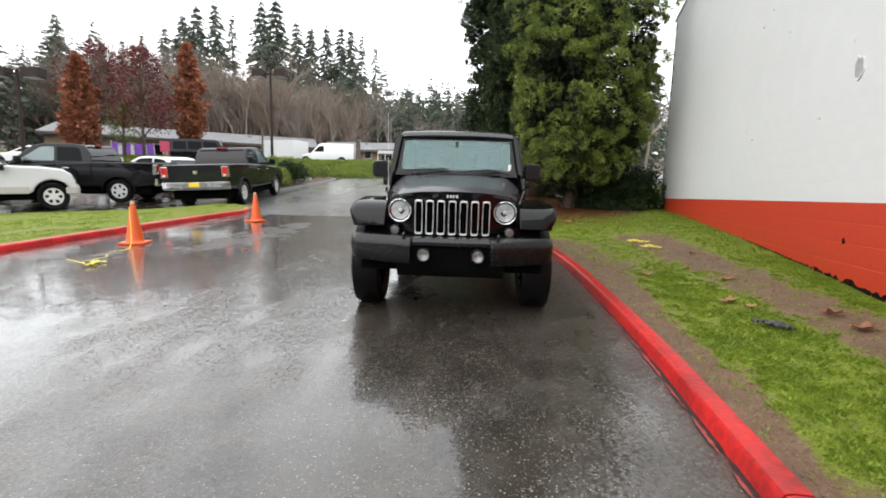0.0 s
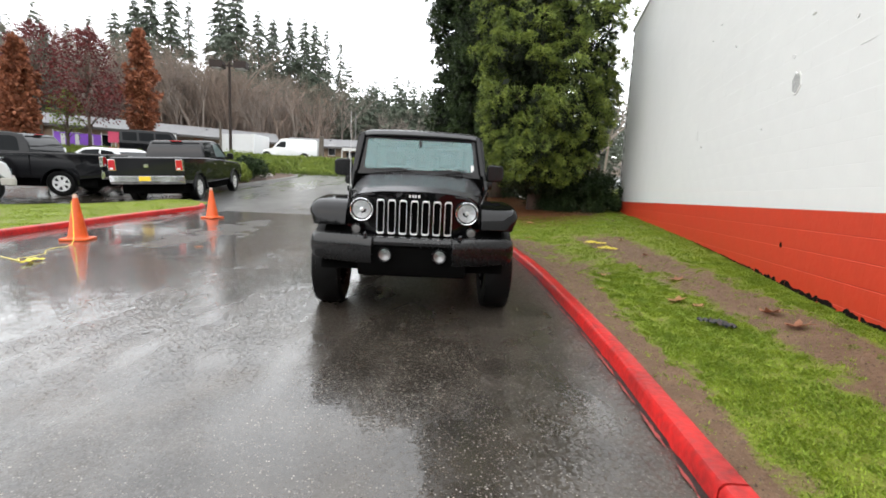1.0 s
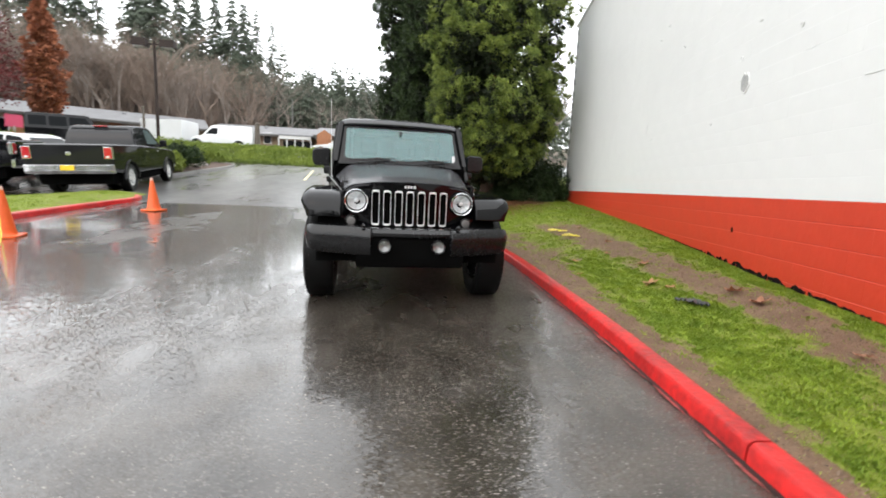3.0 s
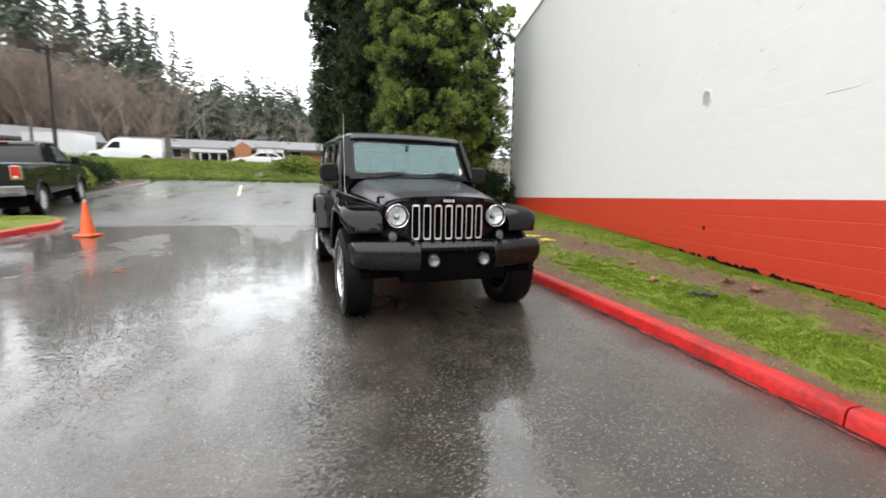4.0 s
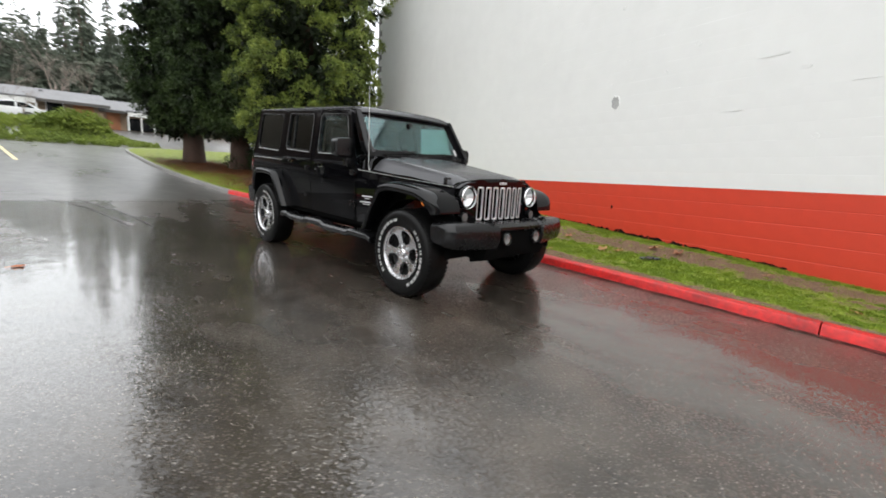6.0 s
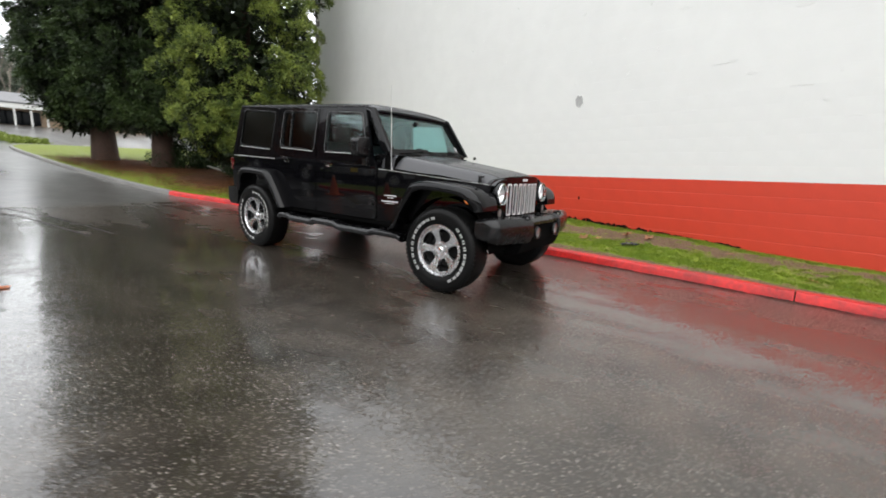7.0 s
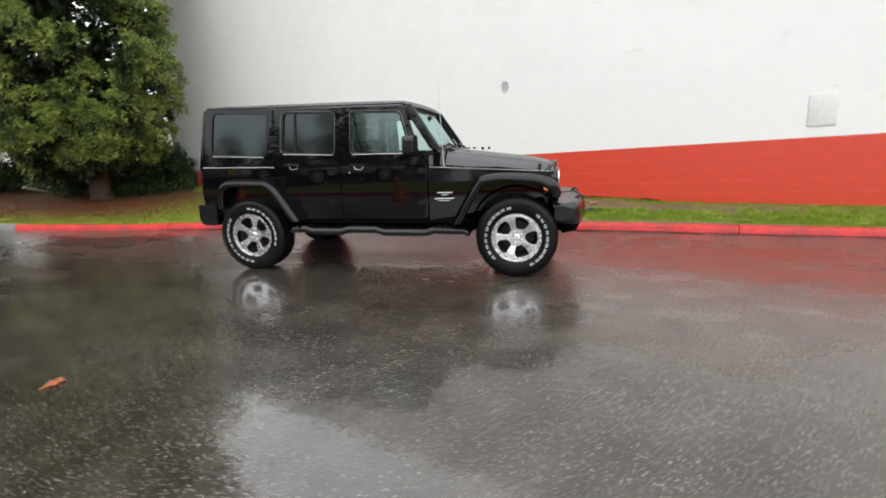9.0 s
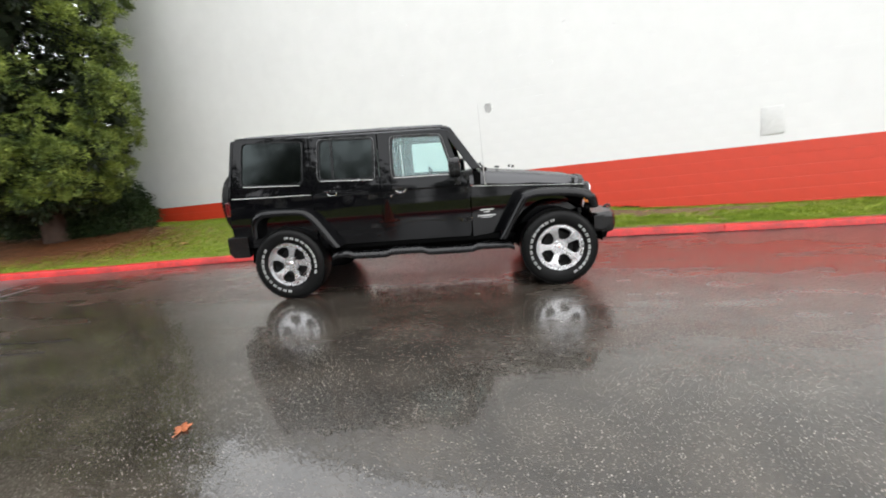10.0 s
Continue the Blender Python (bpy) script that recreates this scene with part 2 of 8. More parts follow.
def asphalt_material(name="wet_asphalt", tones=((0.0155, 0.0123, 0.0096), (0.041, 0.0340, 0.0270)), dry=0.36, film=0.165, coat=1.0, patchy=0.085, slant=1.0):
    """Wet worn asphalt: pale stone chips in a dark binder, a water film that comes and goes in long patches."""
    m = bpy.data.materials.new(name)
    m.use_nodes = True
    nt = m.node_tree
    n, l = nt.nodes, nt.links
    b = n["Principled BSDF"]
    co = n.new("ShaderNodeTexCoord")

    def noise_at(scale, detail, stretch=(1, 1, 1)):
        mp, t = n.new("ShaderNodeMapping"), n.new("ShaderNodeTexNoise")
        mp.inputs["Scale"].default_value = stretch
        l.new(co.outputs["Object"], mp.inputs["Vector"])
        l.new(mp.outputs[0], t.inputs["Vector"])
        t.inputs["Scale"].default_value, t.inputs["Detail"].default_value = scale, detail
        return t.outputs[0]

    def ranged(s, a, c, lo, hi):
        r = n.new("ShaderNodeMapRange")
        for i, v in enumerate((a, c, lo, hi)):
            r.inputs[i + 1].default_value = v
        l.new(s, r.inputs[0])
        return r.outputs[0]

    def math_of(op, a, c):
        k = n.new("ShaderNodeMath")
        k.operation = op
        for i, v in enumerate((a, c)):
            if isinstance(v, float):
                k.inputs[i].default_value = v
            else:
                l.new(v, k.inputs[i])
        return k.outputs[0]

    chips = n.new("ShaderNodeTexVoronoi")
    chips.inputs["Scale"].default_value = 95
    l.new(co.outputs["Object"], chips.inputs["Vector"])
    sparse = n.new("ShaderNodeSeparateColor")
    l.new(chips.outputs["Color"], sparse.inputs[0])
    chip_mask = math_of("MULTIPLY", ranged(sparse.outputs[0], 0.62, 0.98, 0.0, 1.0), ranged(chips.outputs["Distance"], 0.25, 0.5, 1.0, 0.0))
    gravel = n.new("ShaderNodeTexVoronoi")
    gravel.inputs["Scale"].default_value = 66
    l.new(co.outputs["Object"], gravel.inputs["Vector"])
    pick = n.new("ShaderNodeSeparateColor")
    l.new(gravel.outputs["Color"], pick.inputs[0])
    stones = math_of("MULTIPLY", ranged(pick.outputs[1], 0.77, 0.87, 0.0, 1.0), ranged(gravel.outputs["Distance"], 0.16, 0.32, 1.0, 0.0))
    stones = math_of("MULTIPLY", stones, ranged(noise_at(1.6, 5), 0.36, 0.58, 0.45, 1.0))
    patches = noise_at(0.45, 6, (1.5, 0.45, 1))
    tone = n.new("ShaderNodeMixRGB")
    tone.inputs[1].default_value, tone.inputs[2].default_value = (*tones[0], 1), (*tones[1], 1)
    l.new(ranged(noise_at(3.0, 8), 0.3, 0.7, 0, 1), tone.inputs[0])
    # where the film has drained away the binder is paler
    drained = n.new("ShaderNodeHueSaturation")
    l.new(tone.outputs[0], drained.inputs["Color"])
    stone = n.new("ShaderNodeMixRGB")
    stone.inputs[2].default_value = (0.40, 0.37, 0.33, 1)
    l.new(math_of("MAXIMUM", math_of("MULTIPLY", chip_mask, 0.30), math_of("MULTIPLY", stones, 0.80)), stone.inputs[0])
    l.new(drained.outputs[0], stone.inputs[1])
    l.new(stone.outputs[0], b.inputs["Base Color"])
    # the drive falls away from the kerb, so that water stands on its far side
    place = n.new("ShaderNodeSeparateXYZ")
    l.new(co.outputs["Object"], place.inputs[0])
    patches = math_of("ADD", patches, ranged(place.outputs[0], -3.2, 1.3, 0.095, -0.10))
    wet = ranged(math_of("ADD", math_of("MULTIPLY", patches, 0.72), math_of("MULTIPLY", noise_at(3.4, 6, (1, 0.5, 1)), 0.28)), 0.48 - patchy, 0.48 + patchy, 0.0, 1.0)
    l.new(ranged(wet, 0, 1, 1.45, 1.0), drained.inputs["Value"])
    l.new(ranged(wet, 0, 1, dry, film * 1.3), b.inputs["Roughness"])
    b.inputs["Specular IOR Level"].default_value = 0.35
    # every chip of stone lies at its own slant; the film of water levels them out
    away = n.new("ShaderNodeVectorMath")
    away.operation = "SUBTRACT"
    l.new(chips.outputs["Color"], away.inputs[0])
    away.inputs[1].default_value = (0.5, 0.5, 0.5)
    geo = n.new("ShaderNodeNewGeometry")

    def slanted(amount):
        tilt, lean, level = (n.new("ShaderNodeVectorMath") for _ in range(3))
        tilt.operation, lean.operation, level.operation = "SCALE", "ADD", "NORMALIZE"
        l.new(away.outputs[0], tilt.inputs[0])
        l.new(amount, tilt.inputs["Scale"])
        l.new(geo.outputs["Normal"], lean.inputs[0])
        l.new(tilt.outputs[0], lean.inputs[1])
        l.new(lean.outputs[0], level.inputs[0])
        return level.outputs[0]

    relief = math_of("ADD", math_of("MULTIPLY", noise_at(60, 2), 0.12), math_of("MULTIPLY", stones, 0.6))
    bn = n.new("ShaderNodeBump")
    l.new(relief, bn.inputs["Height"])
    l.new(ranged(wet, 0, 1, 0.6, 0.25), bn.inputs["Strength"])
    l.new(slanted(ranged(wet, 0, 1, 0.46 * slant, 0.16 * slant)), bn.inputs["Normal"])
    bn.inputs["Distance"].default_value = 0.007
    l.new(bn.outputs[0], b.inputs["Normal"])
    # the film: still and mirror-like where it stands, broken by the stones where it thins out
    l.new(ranged(wet, 0, 1, coat * 0.5, coat), b.inputs["Coat Weight"])
    l.new(ranged(wet, 0, 1, film, film * 0.42), b.inputs["Coat Roughness"])
    b.inputs["Coat IOR"].default_value = 1.42
    wave = n.new("ShaderNodeBump")
    l.new(math_of("ADD", noise_at(2.6, 4, (0.8, 1.3, 1)), math_of("MULTIPLY", stones, 0.14)), wave.inputs["Height"])
    wave.inputs["Strength"].default_value, wave.inputs["Distance"].default_value = 0.35, 0.01
    l.new(slanted(ranged(wet, 0, 1, 0.20 * slant, 0.016 * slant)), wave.inputs["Normal"])
    l.new(wave.outputs[0], b.inputs["Coat Normal"])
    return m


ASPHALT = asphalt_material()
DRIVE = asphalt_material("rough_wet_drive_asphalt", ((0.034, 0.0325, 0.030), (0.066, 0.064, 0.060)), 0.42, 0.30, 1.0, 0.3, 0.3)
EARTH = material("wet_earth", (0.10, 0.075, 0.05), 0.8, vary=0.5, scale=12, bump=0.6, bump_scale=30)
# rain beads are in the relief; grey sky sheen is painted into the base
PAINT_BEADED_SHEEN = material("rain_beaded_paint_with_grey_sheen", (0.040, 0.040, 0.043), 0.45, coat=0.7, coat_rough=0.24, spec=0.0, bump=0.30, bump_scale=85)
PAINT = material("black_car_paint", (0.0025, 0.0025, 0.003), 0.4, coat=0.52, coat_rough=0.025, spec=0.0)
BLACK_PLASTIC = material("black_grained_plastic", (0.004, 0.004, 0.0045), 0.24, vary=0.3, scale=40, bump=0.03, bump_scale=400, spec=0.36)
RUBBER = material("wet_tyre_rubber", (0.004, 0.004, 0.004), 0.38, spec=0.13, vary=0.3, scale=20, bump=0.1, bump_scale=200)
TYRE_WHITE = material("white_tyre_lettering", (0.36, 0.36, 0.35), 0.6, vary=0.5, scale=30)
ALLOY = material("machined_alloy", (0.60, 0.60, 0.61), 0.24, metal=1.0, vary=0.25, scale=30)
BRIGHT_ALLOY = material("polished_truck_alloy", (0.80, 0.80, 0.80), 0.25, metal=0.45)
DARK_ALLOY = material("dark_grey_alloy_pockets", (0.012, 0.012, 0.012), 0.5, vary=0.2, spec=0.2)
CHROME = material("chrome_trim", (0.75, 0.75, 0.76), 0.12, metal=1.0)
SILVER = material("satin_silver_grille_ring", (0.80, 0.80, 0.80), 0.34, metal=0.6)
SATIN_TRIM = material("satin_window_trim", (0.46, 0.46, 0.45), 0.36, metal=0.6)
DULL_TRIM = material("dull_dark_metal_trim", (0.22, 0.22, 0.22), 0.35, metal=0.8)
GLASS = glass_material("clear_window_glass", (0.84, 0.93, 0.92), 0.065, 0.08)
SCREEN_GLASS = glass_material("wet_windscreen_glass", (0.52, 0.74, 0.75), 0.068)
PRIVACY = glass_material("dark_privacy_glass", (0.03, 0.03, 0.034), 0.038, 0.07)
LENS = glass_material("lamp_lens", (0.95, 0.95, 0.95), 0.04)
REFLECTOR = material("headlamp_reflector", (0.82, 0.83, 0.84), 0.34, metal=0.7, vary=0.3, scale=50)
FOG_CUP = material("fog_lamp_reflector", (0.26, 0.26, 0.26), 0.3, metal=0.6, vary=0.5, scale=60)
AMBER = material("amber_lens", (0.75, 0.20, 0.02), 0.2, coat=1.0)
RED_LENS = material("red_lens", (0.07, 0.003, 0.004), 0.15, coat=1.0)
WHITE_MARK = material("white_badge_letters", (0.50, 0.50, 0.50), 0.4)
DARK = material("dark_underbody", (0.003, 0.003, 0.003), 0.9, vary=0.3, spec=0.03)
CLOTH = material("dark_seat_cloth", (0.03, 0.03, 0.032), 0.85, vary=0.3, scale=60)
KERB_RED = material("red_kerb_paint", (0.52, 0.016, 0.014), 0.34, spec=0.35, vary=0.30, scale=22, bump=0.5, bump_scale=30, dark=(0.15, 0.010, 0.010), stain_scale=3.5)
KERB_GREY = material("weathered_concrete_kerb", (0.145, 0.14, 0.13), 0.55, vary=0.45, scale=14, bump=0.3, bump_scale=60)
WALL_WHITE = material("white_painted_block", (0.64, 0.64, 0.625), 0.45, vary=0.06, scale=3, bump=0.10, bump_scale=7, stain_scale=0.5)
WALL_RED = material("red_painted_block", (0.50, 0.040, 0.016), 0.42, vary=0.16, scale=4, bump=0.2, bump_scale=14, stain_scale=0.6)

# ---- the lie of the land ----


def soft_ramp(u, w=4.0):
    return 0.5 * (u + math.sqrt(u * u + w))


def step_up(a, b, u):
    t = min(1.0, max(0.0, (u - a) / (b - a)))
    return t * t * (3 - 2 * t)


def road_z(y):
    """The drive climbs gently past the parked car and steeper behind it."""
    return 0.035 * y + 0.05 * (soft_ramp(y - 6.5) - soft_ramp(-6.5)) - 0.085 * (soft_ramp(y - 27.5) - soft_ramp(-27.5))


def land_z(x, y):
    z = road_z(y)
    bank = (1 - step_up(0.0, 4.0, x)) * step_up(27.3, 35.0, y + 0.15 * math.sin(x * 0.7))
    z += max(1.42 * bank, 2.2 * step_up(29, 52, y))
    z += 0.045 * step_up(0.2, 1.5, x) * (1 - step_up(7, 11, y)) - 0.10 * step_up(6.6, 9.0, -x) * (1 - step_up(13, 16, y))
    z += 0.50 * step_up(14.0, 17.5, y) * step_up(9.3, 12.0, -x) * (1 - step_up(20, 28, y))
    far = math.hypot(max(0.0, abs(x) - 60), max(0.0, y - 62))
    return z + 13.0 * step_up(0, 110, far) * step_up(20, 80, y)


KERB_X = [(-30, 0.2), (-9, 0.90), (-5, 1.10), (-4, 1.17), (-2.9, 1.27), (-1.3, 1.42), (0.3, 1.50), (1.8, 1.53), (3.5, 1.44), (5, 1.25), (6.1, 1.10), (6.9, 0.93), (7.8, 0.77), (8.6, 0.60), (10, 0.48), (13, 0.36), (16, 0.38), (18, 0.44)]
KERB_H = 0.10


def along(table, u):
    """A smooth reading of a table of (u, value)."""
    if u <= table[0][0]:
        return table[0][1]
    for i in range(len(table) - 1):
        (a, p), (b, q) = table[i], table[i + 1]
        if u <= b:
            m0 = (q - table[max(i - 1, 0)][1]) / (b - table[max(i - 1, 0)][0])
            m1 = (table[min(i + 2, len(table) - 1)][1] - p) / (table[min(i + 2, len(table) - 1)][0] - a)
            t, w = (u - a) / (b - a), b - a
            return (2 * t**3 - 3 * t * t + 1) * p + (t**3 - 2 * t * t + t) * w * m0 + (-2 * t**3 + 3 * t * t) * q + (t**3 - t * t) * w * m1
    return table[-1][1]


def wall_x(y):
    return 3.89 + 0.26 * y


WALL_START, WALL_END, WALL_TOP, PAINT_Z = -9.5, 11.0, 6.78, 1.107
WALL_BASE = [(-30, -0.5), (-6, 0.05), (-4.2, 0.07), (-3, 0.11), (-2, 0.18), (0.14, 0.29), (2.2, 0.42), (5, 0.57), (7.8, 0.67), (9.7, 0.72), (14, 1.0)]


def grid_lines(stops):
    """Coordinates from (start, step) pairs, ending at the last start."""
    out = []
    for (a, s), (b, _) in zip(stops, stops[1:]):
        k = max(1, round((b - a) / s))
        out += [a + (b - a) * i / k for i in range(k)]
    return out + [stops[-1][0]]


gx = grid_lines([(-900, 120), (-180, 30), (-60, 4), (-16, 0.8), (10, 0.8), (16, 4), (60, 30), (180, 120), (900, 1)])
gy = grid_lines([(-900, 120), (-120, 20), (-20, 1.0), (7, 0.75), (7.75, 1.0), (42, 2.5), (70, 8), (190, 120), (900, 1)])
gv = [(x, y, land_z(x, y)) for y in gy for x in gx]
nx = len(gx)
gf = [(j * nx + i, j * nx + i + 1, (j + 1) * nx + i + 1, (j + 1) * nx + i) for j in range(len(gy) - 1) for i in range(nx - 1)]
ground = structure(mesh_object("ground", (gv, gf), [ASPHALT, EARTH, DRIVE], smooth=180), "wet dark asphalt drive climbing a gentle slope with scattered puddles", "ground")
for poly in ground.data.polygons:
    c = poly.center
    paved = -45 < c.x < 30 and -60 < c.y < 47
    poly.material_index = 1 if not paved else 2 if c.y > 7.7 and c.x > -8.2 else 0


# ---- kerbs ----


def kerb_run(name, line, mat, label, depth=0.14, height=KERB_H, gap=8.93, start=0.0):
    """A kerb of cast lengths along (x, y) points; the road side lies to the left of its way."""
    root = structure(new(name), label, "kerb")
    pts = [Vector((x, y)) for x, y in line]
    acc = [0.0]
    for a, b in zip(pts, pts[1:]):
        acc.append(acc[-1] + (b - a).length)

    def at(s):
        s = min(max(s, 0), acc[-1])
        i = max(k for k in range(len(acc) - 1) if acc[k] <= s) if s < acc[-1] else len(acc) - 2
        t = (s - acc[i]) / (acc[i + 1] - acc[i])
        p = pts[i].lerp(pts[i + 1], t)
        d = (pts[min(i + 2, len(pts) - 1)] - pts[max(i - 1, 0)]).normalized()
        return p, Vector((d.y, -d.x))
    s = -start
    while s < acc[-1]:
        a, b = max(0.0, s + 0.006), min(acc[-1], s + gap - 0.006)
        s += gap
        if b - a < 0.1:
            continue
        k = max(2, int((b - a) / 0.3))
        rings = []
        for j in range(k + 1):
            p, side = at(a + (b - a) * j / k)
            z = land_z(p.x, p.y)
            wob = 0.006 * noise.noise((p.x * 1.7, p.y * 1.7, 3))
            prof = [(0.0, -0.06), (0.012 + wob, height - 0.028), (0.028 + wob, height - 0.006), (0.05, height + wob), (depth - 0.02, height + wob), (depth, height - 0.02), (depth, -0.06)]
            rings.append([(p.x + side.x * u, p.y + side.y * u, z + v) for u, v in prof])
        mesh_object("kerb_length", loft(rings), mat, root)
    return root


right_line = [(along(KERB_X, y / 4), y / 4) for y in range(-48, 36)]
kerb_run("kerb_red", right_line, KERB_RED, "red painted concrete kerb with chipped and scuffed paint", start=-0.27)
grey_line = [(along(KERB_X, 8.75 + i * 0.5), 8.75 + i * 0.5) for i in range(19)] + [(0.50, 18.6), (0.58, 20.5), (0.72, 22.5), (0.95, 24), (1.4, 25.2), (2.2, 26), (3.6, 26.5), (7, 27), (14, 27.8), (22, 28.5)]
kerb_run("kerb_grey", grey_line, KERB_GREY, "weathered grey concrete kerb round the lawn")

# ---- lawns ----


def grassy(x, y):
    """How much grass grows (1) or bare soil shows (0) on the lawn beside the wall."""
    xk, xw = along(KERB_X, y) + 0.16, wall_x(y) if y < WALL_END else 9.0
    v = (x - xk) / max(0.3, xw - xk)
    n1 = noise.noise((x * 1.1, y * 0.9, 5.0))
    n2 = noise.noise((x * 3.7, y * 3.1, 9.0))
    n3 = noise.noise((x * 11.0, y * 10.0, 2.0))
    n4 = noise.noise((x * 26.0, y * 24.0, 8.0))
    g = 0.94 + 0.30 * n1 + 0.42 * n2 + 0.42 * n3 + 0.25 * n4
    near = x - xk
    # bare strip along the kerb, widest beside the front of the parked car
    strip = 0.09 + 0.25 * math.exp(-(((y - 0.1) / 1.6) ** 2)) + 0.05 * math.sin(y * 2.1) + 0.12 * n1 + 0.06 * n2
    g -= 1.1 * (1 - step_up(strip * 0.5, strip * 1.5 + 0.03, near)) * (1 - step_up(4.5, 7, y))
    # trodden path between the grass and the foot of the wall
    worn = math.exp(-(((v - 0.66 + 0.035 * y + 0.05 * n1) / 0.15) ** 2)) * step_up(-5.5, -3.0, y) * (1 - step_up(3.2, 5.5, y))
    g -= 0.95 * worn
    early = math.exp(-(((near - 0.40) / 0.45) ** 2)) * step_up(0.2, 1.6, y) * (1 - step_up(3.6, 5.0, y))
    g -= 0.75 * early
    trees = min(math.hypot(x - 3.7, (y - 10.4) * 0.9), math.hypot(x - 3.1, y - 14.5), math.hypot(x - 2.2, y - 17.0) + 0.9)
    g -= 1.0 * (1 - step_up(1.3, 2.6, trees))
    if y < WALL_END:
        g += 0.5 * step_up(0.84, 0.95, v) - 0.5 * step_up(0.975, 0.995, v)
    return min(1.0, max(0.0, g))


def lawn_z(x, y):
    xk = along(KERB_X, y) + 0.14
    top = land_z(along(KERB_X, y), y) + KERB_H - 0.012
    v = (x - xk) / max(0.5, wall_x(y) - xk)
    up = along(WALL_BASE, y) - top
    return top + up * step_up(0.15, 1.0, v) + 0.012 * noise.noise((x * 2, y * 2, 1)) + 0.02 * noise.noise((x * 0.7, y * 0.7, 4)) * step_up(0, 0.3, v)


def lawn_material():
    m = bpy.data.materials.new("lawn_and_soil")
    m.use_nodes = True
    nt = m.node_tree
    n, l = nt.nodes, nt.links
    b = n["Principled BSDF"]
    at, co = n.new("ShaderNodeAttribute"), n.new("ShaderNodeTexCoord")
    at.attribute_name = "growth"
    f, w, g, s, mix, rng = n.new("ShaderNodeTexNoise"), n.new("ShaderNodeTexNoise"), n.new("ShaderNodeMixRGB"), n.new("ShaderNodeMixRGB"), n.new("ShaderNodeMixRGB"), n.new("ShaderNodeMapRange")
    f.inputs["Scale"].default_value, f.inputs["Detail"].default_value = 60, 6
    w.inputs["Roughness"].default_value = 0.7
    w.inputs["Scale"].default_value, w.inputs["Detail"].default_value = 5, 12
    for t in (f, w):
        l.new(co.outputs["Object"], t.inputs["Vector"])
    g.inputs[1].default_value, g.inputs[2].default_value = (0.085, 0.118, 0.016, 1), (0.215, 0.250, 0.036, 1)
    s.inputs[1].default_value, s.inputs[2].default_value = (0.042, 0.025, 0.016, 1), (0.265, 0.172, 0.110, 1)
    l.new(f.outputs[0], g.inputs[0])
    l.new(w.outputs[0], s.inputs[0])
    tuft, t2, su = n.new("ShaderNodeTexNoise"), n.new("ShaderNodeMath"), n.new("ShaderNodeMath")
    tuft.inputs["Scale"].default_value, tuft.inputs["Detail"].default_value, tuft.inputs["Roughness"].default_value = 9, 10, 0.72
    l.new(co.outputs["Object"], tuft.inputs["Vector"])
    t2.operation = su.operation = "MULTIPLY_ADD"
    l.new(tuft.outputs[0], t2.inputs[0])
    t2.inputs[1].default_value = 1.5
    l.new(at.outputs["Fac"], t2.inputs[2])
    l.new(f.outputs[0], su.inputs[0])
    su.inputs[1].default_value = 0.4
    l.new(t2.outputs[0], su.inputs[2])
    rng.inputs[1].default_value, rng.inputs[2].default_value = 1.24, 1.62
    l.new(su.outputs[0], rng.inputs[0])
    l.new(rng.outputs[0], mix.inputs[0])
    l.new(s.outputs[0], mix.inputs[1])
    l.new(g.outputs[0], mix.inputs[2])
    l.new(mix.outputs[0], b.inputs["Base Color"])
    b.inputs["Roughness"].default_value = 0.62
    b.inputs["Specular IOR Level"].default_value = 0.12
    bp = n.new("ShaderNodeBump")
    l.new(f.outputs[0], bp.inputs["Height"])
    bp.inputs["Strength"].default_value, bp.inputs["Distance"].default_value = 1.0, 0.025
    l.new(bp.outputs[0], b.inputs["Normal"])
    return m


LAWN = lawn_material()


def sheet(name, us, vs, place, mat, value=None):
    """A sheet over a grid, with the growth of its grass kept at each point."""
    pts = [place(u, v) for v in vs for u in us]
    k = len(us)
    faces = [(j * k + i, j * k + i + 1, (j + 1) * k + i + 1, (j + 1) * k + i) for j in range(len(vs) - 1) for i in range(k - 1)]
    ob = mesh_object(name, (pts, faces), mat, smooth=180)
    if value:
        at = ob.data.attributes.new("growth", "FLOAT", "POINT")
        at.data.foreach_set("value", [value(p[0], p[1]) for p in pts])
    return ob


BACK_EDGE = [(17.6, 0.44), (20.5, 0.58), (22.5, 0.72), (24, 0.95), (25.2, 1.4), (26, 2.2), (26.5, 3.6), (27, 7), (27.8, 14), (28.5, 22)]


def right_lawn(u, v):
    xk = along(KERB_X, v) + 0.13
    x1 = wall_x(v) + 0.05 if v < WALL_END + 0.3 else 6.9 + 7 * step_up(11.3, 13, v)
    if v > 13:
        x1 = 24.0
    if v > 17.6:
        xk = along(BACK_EDGE, v) + 0.13
    x = xk + (x1 - xk) * u
    return (x, v, lawn_z(x, v) if v < 11.3 else land_z(x, v) + KERB_H - 0.01 + 0.04 * step_up(0, 4, x - xk))


lawn_vs = grid_lines([(-12, 0.4), (-8, 0.1), (-4.5, 0.07), (5, 0.12), (11.25, 0.25), (24, 0.2), (28.5, 1)])
lawn = structure(sheet("lawn", [i / 40 for i in range(41)], lawn_vs, right_lawn, LAWN, grassy), "patchy wet green lawn with trodden bare soil", "lawn")

